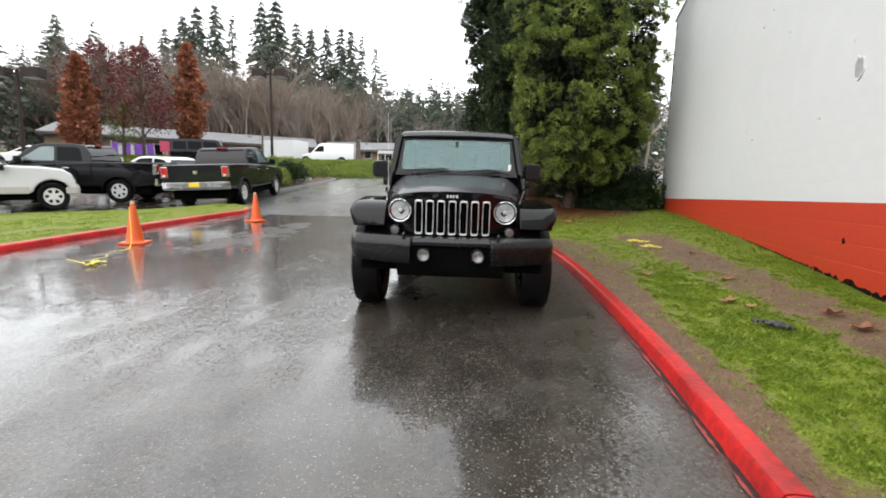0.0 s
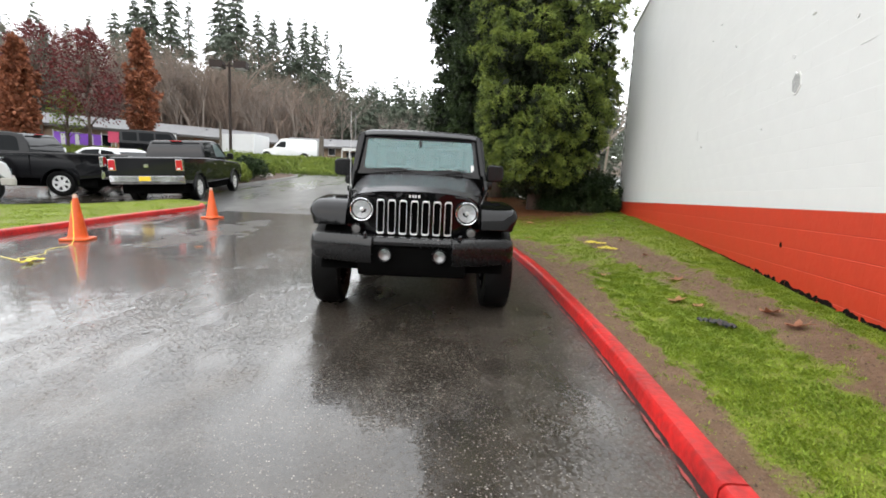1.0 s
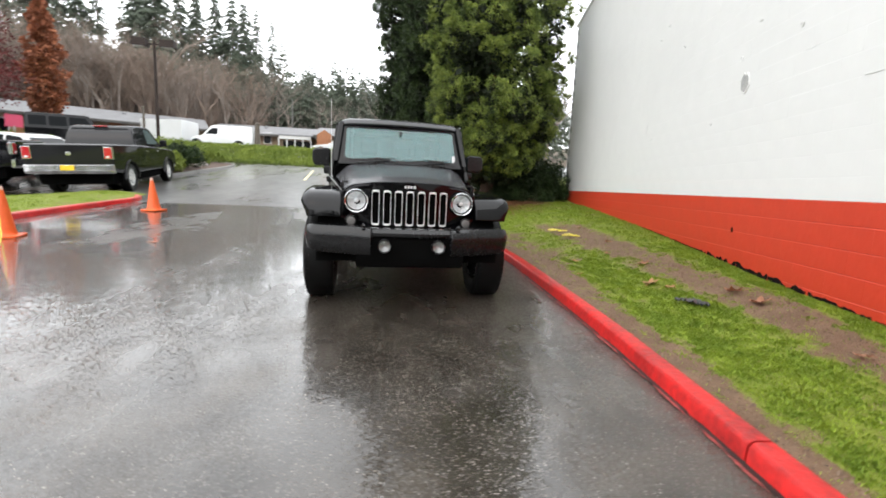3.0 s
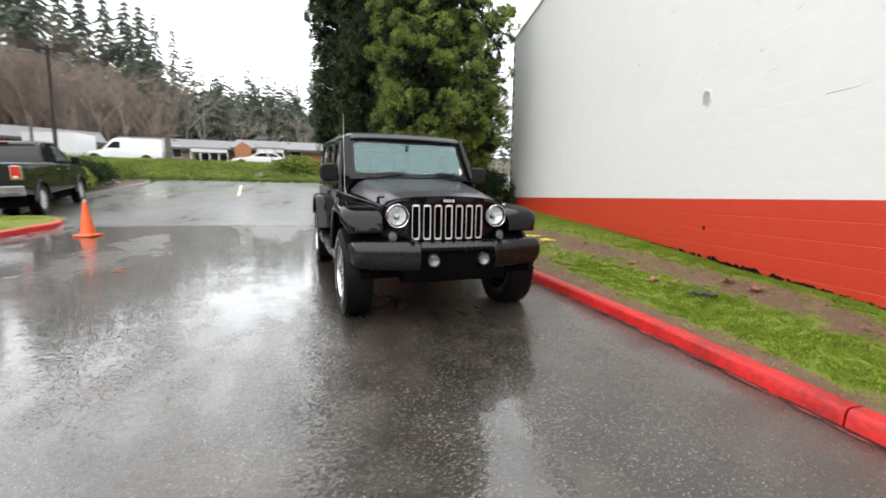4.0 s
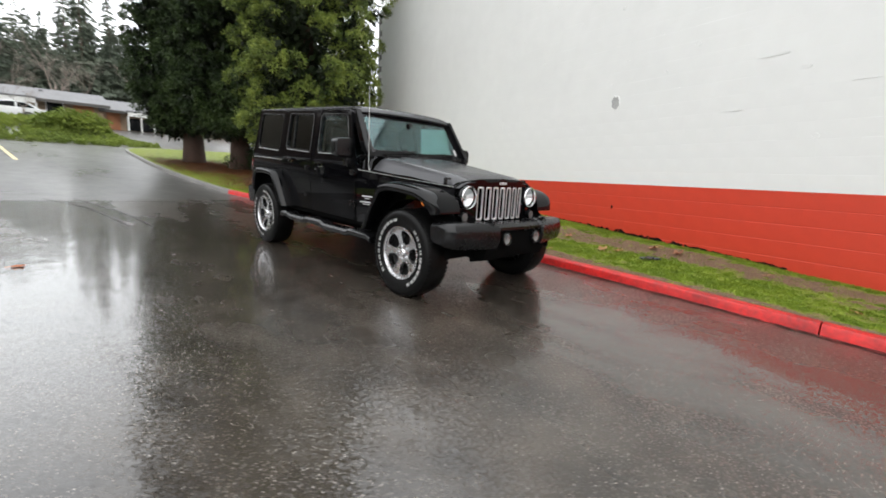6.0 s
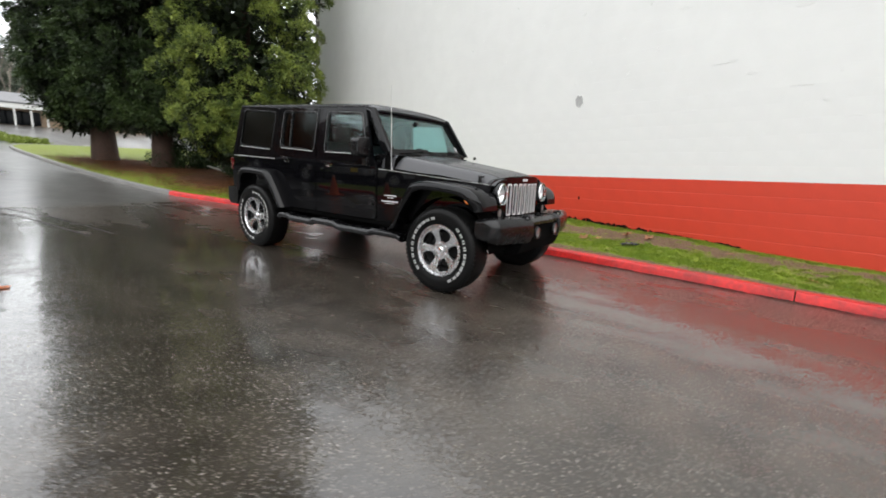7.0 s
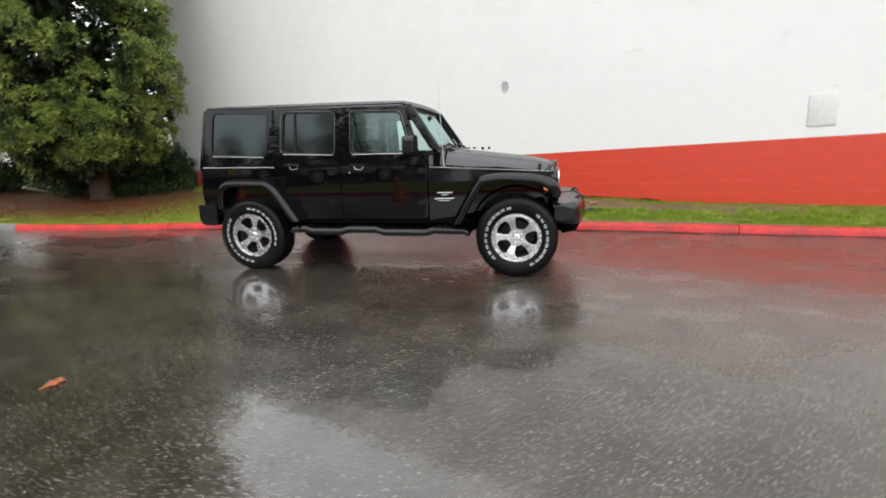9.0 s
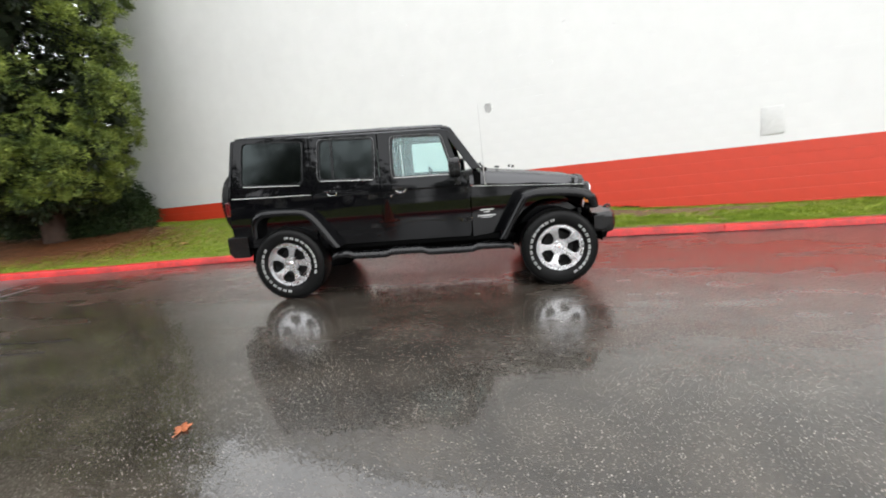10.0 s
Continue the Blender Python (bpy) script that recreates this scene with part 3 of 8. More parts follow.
# grass strip between the two drives, with a red kerb on the near drive
STRIP = [(-6.42, -14), (-6.48, 0), (-6.55, 3), (-6.52, 5), (-6.40, 6.3), (-6.15, 7.3), (-6.02, 7.9)]
strip_line = [(-6.42, -14), (-6.45, -9), (-6.47, -4), (-6.48, 0), (-6.52, 1.5), (-6.55, 3), (-6.52, 4.2), (-6.47, 5.2), (-6.38, 6.2), (-6.22, 7.0), (-6.05, 7.6), (-6.02, 8.0), (-6.12, 8.35), (-6.4, 8.6), (-6.8, 8.75)]
kerb_run("kerb_strip", [(x, y) for x, y in strip_line[::-1]], KERB_RED, "red painted kerb along the grass strip", start=1.2)
strip_x = [(y, x) for x, y in STRIP]


def left_lawn(u, v):
    x0 = along(strip_x, v) - 0.13
    x1 = -12.6 + 5.6 * step_up(5.0, 10.2, v)
    x = x0 + (min(x1, x0 - 0.2) - x0) * u
    return (x, v, land_z(x, v) + KERB_H - 0.015 + 0.08 * math.sin(math.pi * min(1, u)) + 0.01 * noise.noise((x * 2, v * 2, 0)))


left = structure(sheet("lawn_strip", [i / 20 for i in range(21)], grid_lines([(-14, 0.4), (8.65, 1)]), left_lawn, LAWN, lambda x, y: 0.8 + 0.5 * noise.noise((x * 1.5, y * 1.5, 7))), "wet mown grass strip beside the drive", "lawn")

# ---- the painted block wall ----


def wall_panel(name, y0, y1, z0, z1, thick, mat, parent, proud=0.0):
    nrm = Vector((-1, 0.26)).normalized()
    rings = []
    for y in (y0, y1):
        x = wall_x(y)
        rings.append([(x + nrm.x * proud, y + nrm.y * proud, z0), (x + nrm.x * proud, y + nrm.y * proud, z1), (x - nrm.x * thick, y - nrm.y * thick, z1), (x - nrm.x * thick, y - nrm.y * thick, z0)])
    return mesh_object(name, loft(rings), mat, parent, smooth=30)


wall = structure(new("wall_store"), "tall white painted block wall with a red painted base", "wall")
COURSE, BLOCK_L = 0.203, 0.406
wall_panel("wall_core", WALL_START, WALL_END, -0.8, WALL_TOP - 0.02, 0.25, KERB_GREY, wall, -0.03)
wall_panel("parapet_cap", WALL_START - 0.05, WALL_END + 0.05, WALL_TOP - 0.02, WALL_TOP + 0.06, 0.28, material("grey_metal_cap", (0.45, 0.46, 0.46), 0.4, metal=0.6, vary=0.15), wall, 0.03)
# far end of the wall, turning back
end_rings = []
for d in (0.0, 14.0):
    ex, ey = wall_x(WALL_END) + 0.02, WALL_END - 0.01
    end_rings.append([(ex + d * 0.97, ey - d * 0.25 + o, z) for o, z in ((0, 0.2), (0, WALL_TOP - 0.02), (-0.25, WALL_TOP - 0.02), (-0.25, 0.2))])
mesh_object("wall_return", loft(end_rings), WALL_WHITE, wall, smooth=30)
front_rings = []
for d in (0.05, 14.0):
    front_rings.append([(wall_x(WALL_START) + d * 0.97, WALL_START - d * 0.25 + o, z) for o, z in ((0, -0.8), (0, WALL_TOP - 0.02), (0.25, WALL_TOP - 0.02), (0.25, -0.8))])
mesh_object("wall_front", loft(front_rings), WALL_WHITE, wall, smooth=30)


def block_mesh(name, length, height, mat, seed, deep=0.0035, g=0.0010):
    """One painted block face, slightly pillowed, with soft worn edges and shallow dents."""
    rnd = random.Random(seed)
    bm = bmesh.new()
    nu, nv = 4, 4
    us, vs = (0, 0.012, 0.988, 1), (0, 0.03, 0.97, 1)
    rows = []
    for j in range(nv):
        row = []
        for i in range(nu):
            u, v = us[i], vs[j]
            edge = i in (0, nu - 1) or j in (0, nv - 1)
            d = deep if edge else 0.0006 * rnd.uniform(-1, 1)
            if i in (0, nu - 1) and j not in (0, nv - 1):
                d *= 0.15
            row.append(bm.verts.new((d, g + (length - 2 * g) * u, g + (height - 2 * g) * v)))
        rows.append(row)
    for j in range(nv - 1):
        for i in range(nu - 1):
            bm.faces.new((rows[j][i], rows[j + 1][i], rows[j + 1][i + 1], rows[j][i + 1]))
    rim = [rows[0][i] for i in range(nu)] + [rows[j][-1] for j in range(1, nv)] + [rows[-1][i] for i in range(nu - 2, -1, -1)] + [rows[j][0] for j in range(nv - 2, 0, -1)]
    back = [bm.verts.new((0.03, v.co.y, v.co.z)) for v in rim]
    for i in range(len(rim)):
        k = (i + 1) % len(rim)
        bm.faces.new((rim[i], rim[k], back[k], back[i]))
    bmesh.ops.recalc_face_normals(bm, faces=bm.faces)
    bm.normal_update()
    me = bpy.data.meshes.new(name)
    bm.to_mesh(me)
    bm.free()
    me.materials.append(mat)
    return me

# ---- the black four-door off-roader ----
CAR_TILT = 2.0
car = thing("off_road_car", pose(0, 0, 0, CAR_TILT, 0, 0), "glossy black four-door off-road car, wet, parked beside the red kerb", "car")


def side_x(y, z):
    """Half width of the body at a place on its side."""
    w = 0.805
    if z < 0.98:
        w -= 0.07 * (0.98 - z) ** 2
    if z > 1.15:
        w -= (z - 1.15) * 0.115
    if y < 0.92:
        w -= (0.92 - y) * 0.165
    return w


def on_side(s):
    return lambda u, v, w: (s * (side_x(u, v) + w), u, v)


def side_panel(name, s, outer, holes, mat, parent, depth=0.035, proud=0.0, r=0.006, label=""):
    return part(name, plate(outer, holes, proud - depth, proud, on_side(s), r, cuts=[(c, "v") for c in (0.62, 0.68, 0.74, 0.80, 0.86, 0.92, 0.98, 1.10, 1.15, 1.20, 1.45)] + [(c, "u") for c in (0.55, 0.88, 0.92, 1.4, 3.0)]), mat, parent, label)


def inset(poly, d):
    c = sum((Vector(p) for p in poly), Vector((0, 0))) / len(poly)
    return [tuple(c + (Vector(p) - c) * (1 - d / max(0.05, (Vector(p) - c).length))) for p in poly]


WIN_F = rounded([(1.72, 1.262), (1.715, 1.69), (1.185, 1.668), (1.068, 1.252)], [0.05, 0.06, 0.05, 0.03])
WIN_R = rounded([(1.925, 1.264), (1.905, 1.692), (2.51, 1.718), (2.54, 1.292)], [0.05, 0.05, 0.06, 0.05])
WIN_Q = rounded([(2.73, 1.268), (2.69, 1.712), (3.37, 1.748), (3.42, 1.297)], [0.05, 0.05, 0.06, 0.06])
DOOR_F = rounded([(1.855, 0.575), (1.855, 1.738), (1.135, 1.722), (0.968, 1.20), (0.905, 1.135), (0.912, 0.575)], [0.05, 0.03, 0.05, 0.08, 0.05, 0.05])
DOOR_R = rounded([(1.868, 0.575), (1.868, 1.738), (2.612, 1.757), (2.622, 1.02), (2.545, 0.89), (2.36, 0.575)], [0.05, 0.03, 0.04, 0.08, 0.08, 0.05])

for s in (-1, 1):
    door_list = []
    for kind, outline, win, handle_y, handle_z, hinge_y in (("front_door", DOOR_F, WIN_F, 1.645, 1.112, 0.955), ("rear_door", DOOR_R, WIN_R, 2.40, 1.132, 1.955)):
        door = side_panel(kind, s, outline, [win], PAINT, car, proud=0.004, r=0.008)
        side_panel("window_glass", s, inset(win, -0.01), [], GLASS if kind == "front_door" else PRIVACY, door, depth=0.004, proud=-0.016, r=0)
        side_panel("window_seal", s, inset(win, -0.004), [inset(win, 0.016)], BLACK_PLASTIC, door, depth=0.02, proud=0.002, r=0.002)
        side_panel("window_trim", s, inset(win, -0.015), [inset(win, -0.012)], DULL_TRIM, door, depth=0.010, proud=0.008, r=0.001)
        sill = [p for p in win if p[1] < 1.31]
        y0, y1 = min(p[0] for p in sill), max(p[0] for p in sill)
        z0, z1 = (1.252, 1.258) if kind == "front_door" else (1.258, 1.284)
        side_panel("window_sill_trim", s, [(y0 + 0.01, z0 - 0.008), (y0 + 0.01, z0), (y1 - 0.01, z1), (y1 - 0.01, z1 - 0.008)], [], SATIN_TRIM, door, depth=0.012, proud=0.009, r=0.002)
        h = rounded([(handle_y - 0.085, handle_z + 0.015), (handle_y - 0.085, handle_z + 0.04), (handle_y + 0.085, handle_z + 0.045), (handle_y + 0.085, handle_z + 0.02)], 0.01)
        pull = side_panel("door_handle", s, h, [], BLACK_PLASTIC, door, depth=0.03, proud=0.042, r=0.006)
        cup = rounded([(handle_y - 0.045, handle_z - 0.02), (handle_y - 0.065, handle_z + 0.035), (handle_y + 0.065, handle_z + 0.038), (handle_y + 0.045, handle_z - 0.02)], 0.02)
        side_panel("handle_cup", s, cup, [inset(cup, 0.012)], CHROME, door, depth=0.008, proud=0.008, r=0.002)
        for hz in (1.072, 0.752):
            hb = joined(plate(rounded([(hinge_y - 0.055, hz - 0.022), (hinge_y - 0.055, hz + 0.022), (hinge_y + 0.05, hz + 0.028), (hinge_y + 0.05, hz - 0.028)], 0.008), [], 0.0, 0.018, on_side(s), 0.004), tube([(s * (side_x(hinge_y, hz) + 0.02), hinge_y - 0.01, hz - 0.03), (s * (side_x(hinge_y, hz) + 0.02), hinge_y - 0.01, hz + 0.03)], 0.012))
            part("hinge", hb, BLACK_PLASTIC, door)
    side_panel("window_divider", s, [(2.365, 1.27), (2.36, 1.715), (2.382, 1.716), (2.388, 1.272)], [], BLACK_PLASTIC, car, depth=0.02, proud=0.0, r=0.002)
    part("key_lock", tube([(s * 0.80, 1.748, 1.065), (s * 0.818, 1.748, 1.065)], 0.011, 12), CHROME, car, "small chrome door lock")
    # rear side of the hard top and the body under it
    top = side_panel("quarter_panel", s, rounded([(2.628, 1.15), (2.628, 1.758), (3.462, 1.80), (3.545, 1.165)], [0.02, 0.03, 0.05, 0.02]), [WIN_Q], PAINT, car, proud=0.003, r=0.008)
    side_panel("quarter_glass", s, inset(WIN_Q, -0.01), [], PRIVACY, top, depth=0.004, proud=-0.006, r=0)
    side_panel("glass_trim", s, inset(WIN_Q, -0.012), [inset(WIN_Q, 0.004)], BLACK_PLASTIC, top, depth=0.012, proud=0.008, r=0.003)
    side_panel("glass_sill_trim", s, [(2.76, 1.249), (2.76, 1.257), (3.40, 1.284), (3.40, 1.276)], [], SATIN_TRIM, top, depth=0.01, proud=0.012, r=0.002)
    side_panel("rear_body_side", s, rounded([(2.63, 0.60), (2.628, 1.142), (3.552, 1.156), (3.60, 0.90), (3.585, 0.60)], 0.02), [], PAINT, car, proud=0.004, r=0.006)
    side_panel("belt_trim", s, [(2.64, 1.137), (2.64, 1.146), (3.545, 1.162), (3.545, 1.153)], [], SATIN_TRIM, car, depth=0.008, proud=0.010, r=0.002)
    side_panel("body_side", s, [(0.93, 0.54), (0.93, 1.16), (2.62, 1.16), (2.62, 0.54)], [], PAINT, car, depth=0.03, proud=-0.03, r=0)
    # side of the engine bay, cowl and sill
    side_panel("cowl_side", s, rounded([(0.898, 0.56), (0.895, 1.112), (0.20, 1.085), (-0.33, 1.02), (-0.30, 0.78), (0.15, 0.72), (0.55, 0.60)], 0.01), [], PAINT, car, depth=0.02, proud=-0.002, r=0.005)
    side_panel("hood_line_trim", s, [(0.885, 1.103), (0.885, 1.109), (-0.315, 1.029), (-0.315, 1.025)], [], SATIN_TRIM, car, depth=0.006, proud=0.002, r=0.001)
    # windscreen pillars
    for nm, a, b, w in (("a_pillar", (0.74, 0.80, 1.285), (0.69, 1.10, 1.735), 0.035),):
        rings = []
        for t in (0, 0.5, 1):
            p = Vector(a).lerp(Vector(b), t)
            rings.append([(s * (p.x + dx), p.y + dy, p.z) for dx, dy in ((-0.035, -0.03), (0.012, -0.03), (0.02, -0.01), (0.02, 0.075), (-0.03, 0.075))])
        part(nm, bevel(loft(rings), 0.006), PAINT, car)

# roof: a shallow crowned shell with rolled edges
def roof_ring(y, zc, half, drop):
    ring = []
    for i in range(25):
        t = -1 + 2 * i / 24
        x = half * (abs(t) ** 0.85) * (1 if t > 0 else -1)
        e = max(0.0, (abs(t) - 0.86) / 0.14)
        ring.append((x + (0.018 * e * e * (1 if t > 0 else -1)), y, zc - 0.022 * t * t - drop * e * e))
    return ring


ends = [(1.075, 1.730, 0.700, 0.03), (1.10, 1.770, 0.70, 0.045), (1.18, 1.795, 0.705, 0.055), (1.60, 1.810, 0.715, 0.06), (2.30, 1.825, 0.72, 0.06), (3.00, 1.838, 0.715, 0.06), (3.38, 1.842, 0.71, 0.06), (3.455, 1.83, 0.705, 0.06), (3.48, 1.79, 0.70, 0.03)]
roof_bm = loft([roof_ring(*e) for e in ends], closed=False)
bmesh.ops.solidify(roof_bm, geom=roof_bm.faces[:], thickness=0.03)
roof = part("roof", roof_bm, PAINT_BEADED_SHEEN, car, "black hard top roof", 60)
for y in (1.862, 2.625):
    part("roof_seam", loft([[(x, y + d, z) for x, _, z in [(p[0] * 1.002, 0, p[2] + 0.003) for p in roof_ring(y, 1.815 if y < 2 else 1.831, 0.718, 0.06)]] for d in (-0.004, 0.004)], closed=False), BLACK_PLASTIC, roof)
for s in (-1, 1):
    part("drip_rail", tube([(s * 0.735, 1.12, 1.742), (s * 0.742, 1.8, 1.757), (s * 0.738, 2.6, 1.775), (s * 0.73, 3.44, 1.80)], 0.009, 8), BLACK_PLASTIC, roof)
# rear face of the top and the tail
rear = part("tailgate", plate(rounded([(-0.79, 0.58), (-0.80, 1.15), (-0.71, 1.79), (0.71, 1.79), (0.80, 1.15), (0.79, 0.58)], 0.04), [rounded([(-0.62, 1.22), (-0.57, 1.70), (0.57, 1.70), (0.62, 1.22)], 0.06)], 0, 0.03, lambda u, v, w: (u, 3.57 + w - max(0, v - 1.15) * 0.14, v), 0.008), PAINT, car)
part("rear_glass", plate([(-0.62, 1.22), (-0.57, 1.70), (0.57, 1.70), (0.62, 1.22)], [], 0, 0.005, lambda u, v, w: (u, 3.585 + w - max(0, v - 1.15) * 0.14, v), 0), PRIVACY, rear)
for s in (-1, 1):
    part("tail_light", box(s * 0.755 - 0.055, s * 0.755 + 0.055, 3.575, 3.640, 0.965, 1.125, 0.012), RED_LENS, car, "red tail light")

# windscreen: frame with glass, raked back
def on_screen(u, v, w):
    t = (v - 1.27) / (1.735 - 1.27)
    return (u * (1 - 0.05 * t), 0.775 + (1.085 - 0.775) * t - w + 0.05 * (u / 0.7) ** 2 * 1.0, v)


SCREEN = rounded([(-0.655, 1.315), (-0.668, 1.685), (0.668, 1.685), (0.655, 1.315)], 0.05)
frame_ws = part("windscreen_frame", plate(rounded([(-0.735, 1.255), (-0.735, 1.75), (0.735, 1.75), (0.735, 1.255)], 0.05), [SCREEN], -0.03, 0.012, on_screen, 0.008), PAINT, car)
part("windscreen", plate(inset(SCREEN, -0.012), [], -0.008, -0.002, on_screen, 0), SCREEN_GLASS, frame_ws)
part("screen_seal", plate(inset(SCREEN, -0.004), [inset(SCREEN, 0.02)], -0.004, 0.004, on_screen, 0.002), BLACK_PLASTIC, frame_ws)
part("mirror_mount", plate(rounded([(-0.02, 1.615), (-0.024, 1.655), (0.024, 1.655), (0.02, 1.615)], 0.008), [], -0.04, -0.012, on_screen, 0.004), BLACK_PLASTIC, frame_ws)
part("inspection_sticker", plate([(0.60, 1.325), (0.605, 1.40), (0.645, 1.40), (0.64, 1.325)], [], -0.001, 0.002, on_screen, 0), WHITE_MARK, frame_ws, "small white windscreen sticker")

# hood: a domed lid, wide at the cowl and narrow at the grille
hood_rings = []
for k in range(13):
    t = k / 12
    y = 0.735 - 1.085 * t
    half = 0.715 - 0.155 * t
    edge = 1.118 - 0.098 * t
    crown = 1.262 - 0.148 * t - 0.03 * max(0, t - 0.86) / 0.14
    ring = []
    for i in range(27):
        q = -1 + 2 * i / 26
        a = abs(q)
        z = edge + (crown - edge) * (1 - max(0, (a - 0.70) / 0.30) ** 2.2) * (1 - 0.10 * a * a)
        dome = 0.012 * (1 - step_up(0.40, 0.66, a)) * (1 - step_up(0.75, 1.0, t))
        ring.append((half * q, y - 0.035 * (1 - a * a) * t, z + dome))
    hood_rings.append(ring)
hood_bm = loft(hood_rings, closed=False)
bmesh.ops.solidify(hood_bm, geom=hood_bm.faces[:], thickness=0.012)
hood = part("hood", hood_bm, PAINT_BEADED_SHEEN, car, "domed black hood with rain drops", 50)
cowl = part("cowl_panel", loft([[(x, y, z) for x, z in ((-0.735, 1.115), (-0.72, 1.20), (-0.66, 1.255), (0, 1.275), (0.66, 1.255), (0.72, 1.20), (0.735, 1.115))] for y in (0.735, 0.80, 0.90)], closed=False), PAINT_BEADED_SHEEN, car, "", 50)
part("cowl_vent", box(-0.50, 0.50, 0.70, 0.79, 1.268, 1.284, 0.006), BLACK_PLASTIC, car)
for sx in (-0.20, 0.24):
    part("washer_nozzle", box(sx - 0.02, sx + 0.02, 0.55, 0.59, 1.268, 1.285, 0.006), BLACK_PLASTIC, hood)
for sx in (-0.30, 0.30):
    part("hood_bumper", tube([(sx, 0.40, 1.255), (sx, 0.40, 1.285)], 0.014, 10), BLACK_PLASTIC, hood)
for s in (-1, 1):
    lx = 0.60
    latch = box(s * lx - 0.014, s * lx + 0.014, -0.23, -0.20, 1.02, 1.098, 0.010)
    latch = box(s * (lx - 0.025) - 0.028, s * (lx - 0.025) + 0.028, -0.235, -0.195, 1.086, 1.106, 0.008, bm=latch)
    part("hood_latch", latch, BLACK_PLASTIC, hood, "black rubber hood latch")
for x0, x1 in ((-0.42, -0.02), (0.18, 0.60)):
    blade = tube([(x0 + 0.02 - 0.10, 0.775, 1.315), (x1 - 0.06, 0.80, 1.335)], 0.008, 6)
    blade = tube([(x1, 0.74, 1.285), (x1 - 0.12, 0.765, 1.315), (x0 + 0.12, 0.775, 1.335)], 0.011, 6, bm=blade)
    part("wiper", blade, BLACK_PLASTIC, car, "black windscreen wiper")

# grille: seven upright slots between round lamps
def on_grille(u, v, w):
    return (u, -0.385 - w + 0.10 * (abs(u) / 0.6) ** 2.5 - 0.02 * (1.1 - v) * 0.5, v)


slots = []
for i in range(7):
    cx = (i - 3) * 0.1005
    slots.append(rounded([(cx - 0.031, 0.735), (cx - 0.031, 1.032), (cx + 0.031, 1.032), (cx + 0.031, 0.735)], 0.022, 5))
lamp_holes = [[(s * 0.468 + 0.096 * math.cos(a), 0.940 + 0.096 * math.sin(a)) for a in (2 * math.pi * k / 32 for k in range(32))] for s in (-1, 1)]
grille = part("grille", plate(rounded([(-0.60, 0.64), (-0.605, 1.00), (-0.52, 1.075), (-0.30, 1.108), (0, 1.118), (0.30, 1.108), (0.52, 1.075), (0.605, 1.00), (0.60, 0.64)], 0.04), slots + lamp_holes, -0.03, 0.012, on_grille, 0.006), PAINT, car)
for sl in slots:
    ring = part("slot_ring", plate(inset(sl, -0.007), [inset(sl, 0.009)], 0.0, 0.020, on_grille, 0.004), SILVER, grille, "satin silver slot surround")
part("grille_mesh", box(-0.36, 0.36, -0.345, -0.335, 0.70, 1.06), DARK, grille)
for k in range(12):
    part("mesh_bar", box(-0.35, 0.35, -0.352, -0.346, 0.74 + k * 0.026, 0.746 + k * 0.026), DARK, grille)
for s in (-1, 1):
    cx, cz, cy = s * 0.468, 0.940, -0.345
    turned = lambda a, b, w, cx=cx, cz=cz, cy=cy: (cx + a, cy - w, cz + b)
    fluted = lambda a, b, w, turned=turned: turned(a, b, w + 0.003 * math.sin(9 * math.atan2(b, a)) * min(1, math.hypot(a, b) / 0.06) * (1 if math.hypot(a, b) < 0.085 else 0) + 0.0012 * math.sin(b * 160))
    head = part("headlight", lathe([(0.108, 0.02), (0.108, 0.048), (0.103, 0.055), (0.096, 0.056), (0.092, 0.045), (0.090, -0.02)], 40, turned), BLACK_PLASTIC, car, "round clear headlight")
    part("chrome_bezel", lathe([(0.102, 0.055), (0.098, 0.063), (0.092, 0.061), (0.089, 0.04)], 40, turned), CHROME, head)
    part("reflector", lathe([(0.089, 0.035), (0.075, 0.018), (0.06, 0.005), (0.045, -0.008), (0.03, -0.02), (0.001, -0.028)], 72, fluted), REFLECTOR, head, "", 30)
    part("bulb_shield", lathe([(0.001, 0.032), (0.016, 0.028), (0.019, 0.015), (0.015, -0.02)], 24, turned), REFLECTOR, head)
    part("inner_ring", lathe([(0.089, 0.040), (0.087, 0.046), (0.082, 0.044), (0.080, 0.030)], 40, turned), DARK_ALLOY, head)
    part("lamp_lens", lathe([(0.090, 0.052), (0.06, 0.066), (0.03, 0.072), (0.001, 0.074)], 40, turned), LENS, head)
    tx, tz = s * 0.512, 0.765
    sig = lambda a, b, w, tx=tx, tz=tz: (tx + a, -0.352 - w, tz + b)
    turn = part("turn_signal", lathe([(0.046, 0.0), (0.046, 0.05), (0.040, 0.054), (0.036, 0.05)], 28, sig), BLACK_PLASTIC, car)
    part("signal_lens", lathe([(0.038, 0.047), (0.03, 0.050), (0.001, 0.052)], 28, sig), material("smoked_signal_lens", (0.16, 0.155, 0.15), 0.3, metal=0.3, vary=0.5, scale=60) if s < 0 else bpy.data.materials["smoked_signal_lens"], turn)
# plain badge bars above the slots
for k, (bx, bw) in enumerate(((-0.052, 0.016), (-0.026, 0.018), (-0.002, 0.018), (0.026, 0.022))):
    part("badge_bar", plate(rounded([(bx, 1.062), (bx, 1.086), (bx + bw, 1.086), (bx + bw, 1.062)], 0.003), [], 0.012, 0.018, on_grille, 0.001), WHITE_MARK, grille)

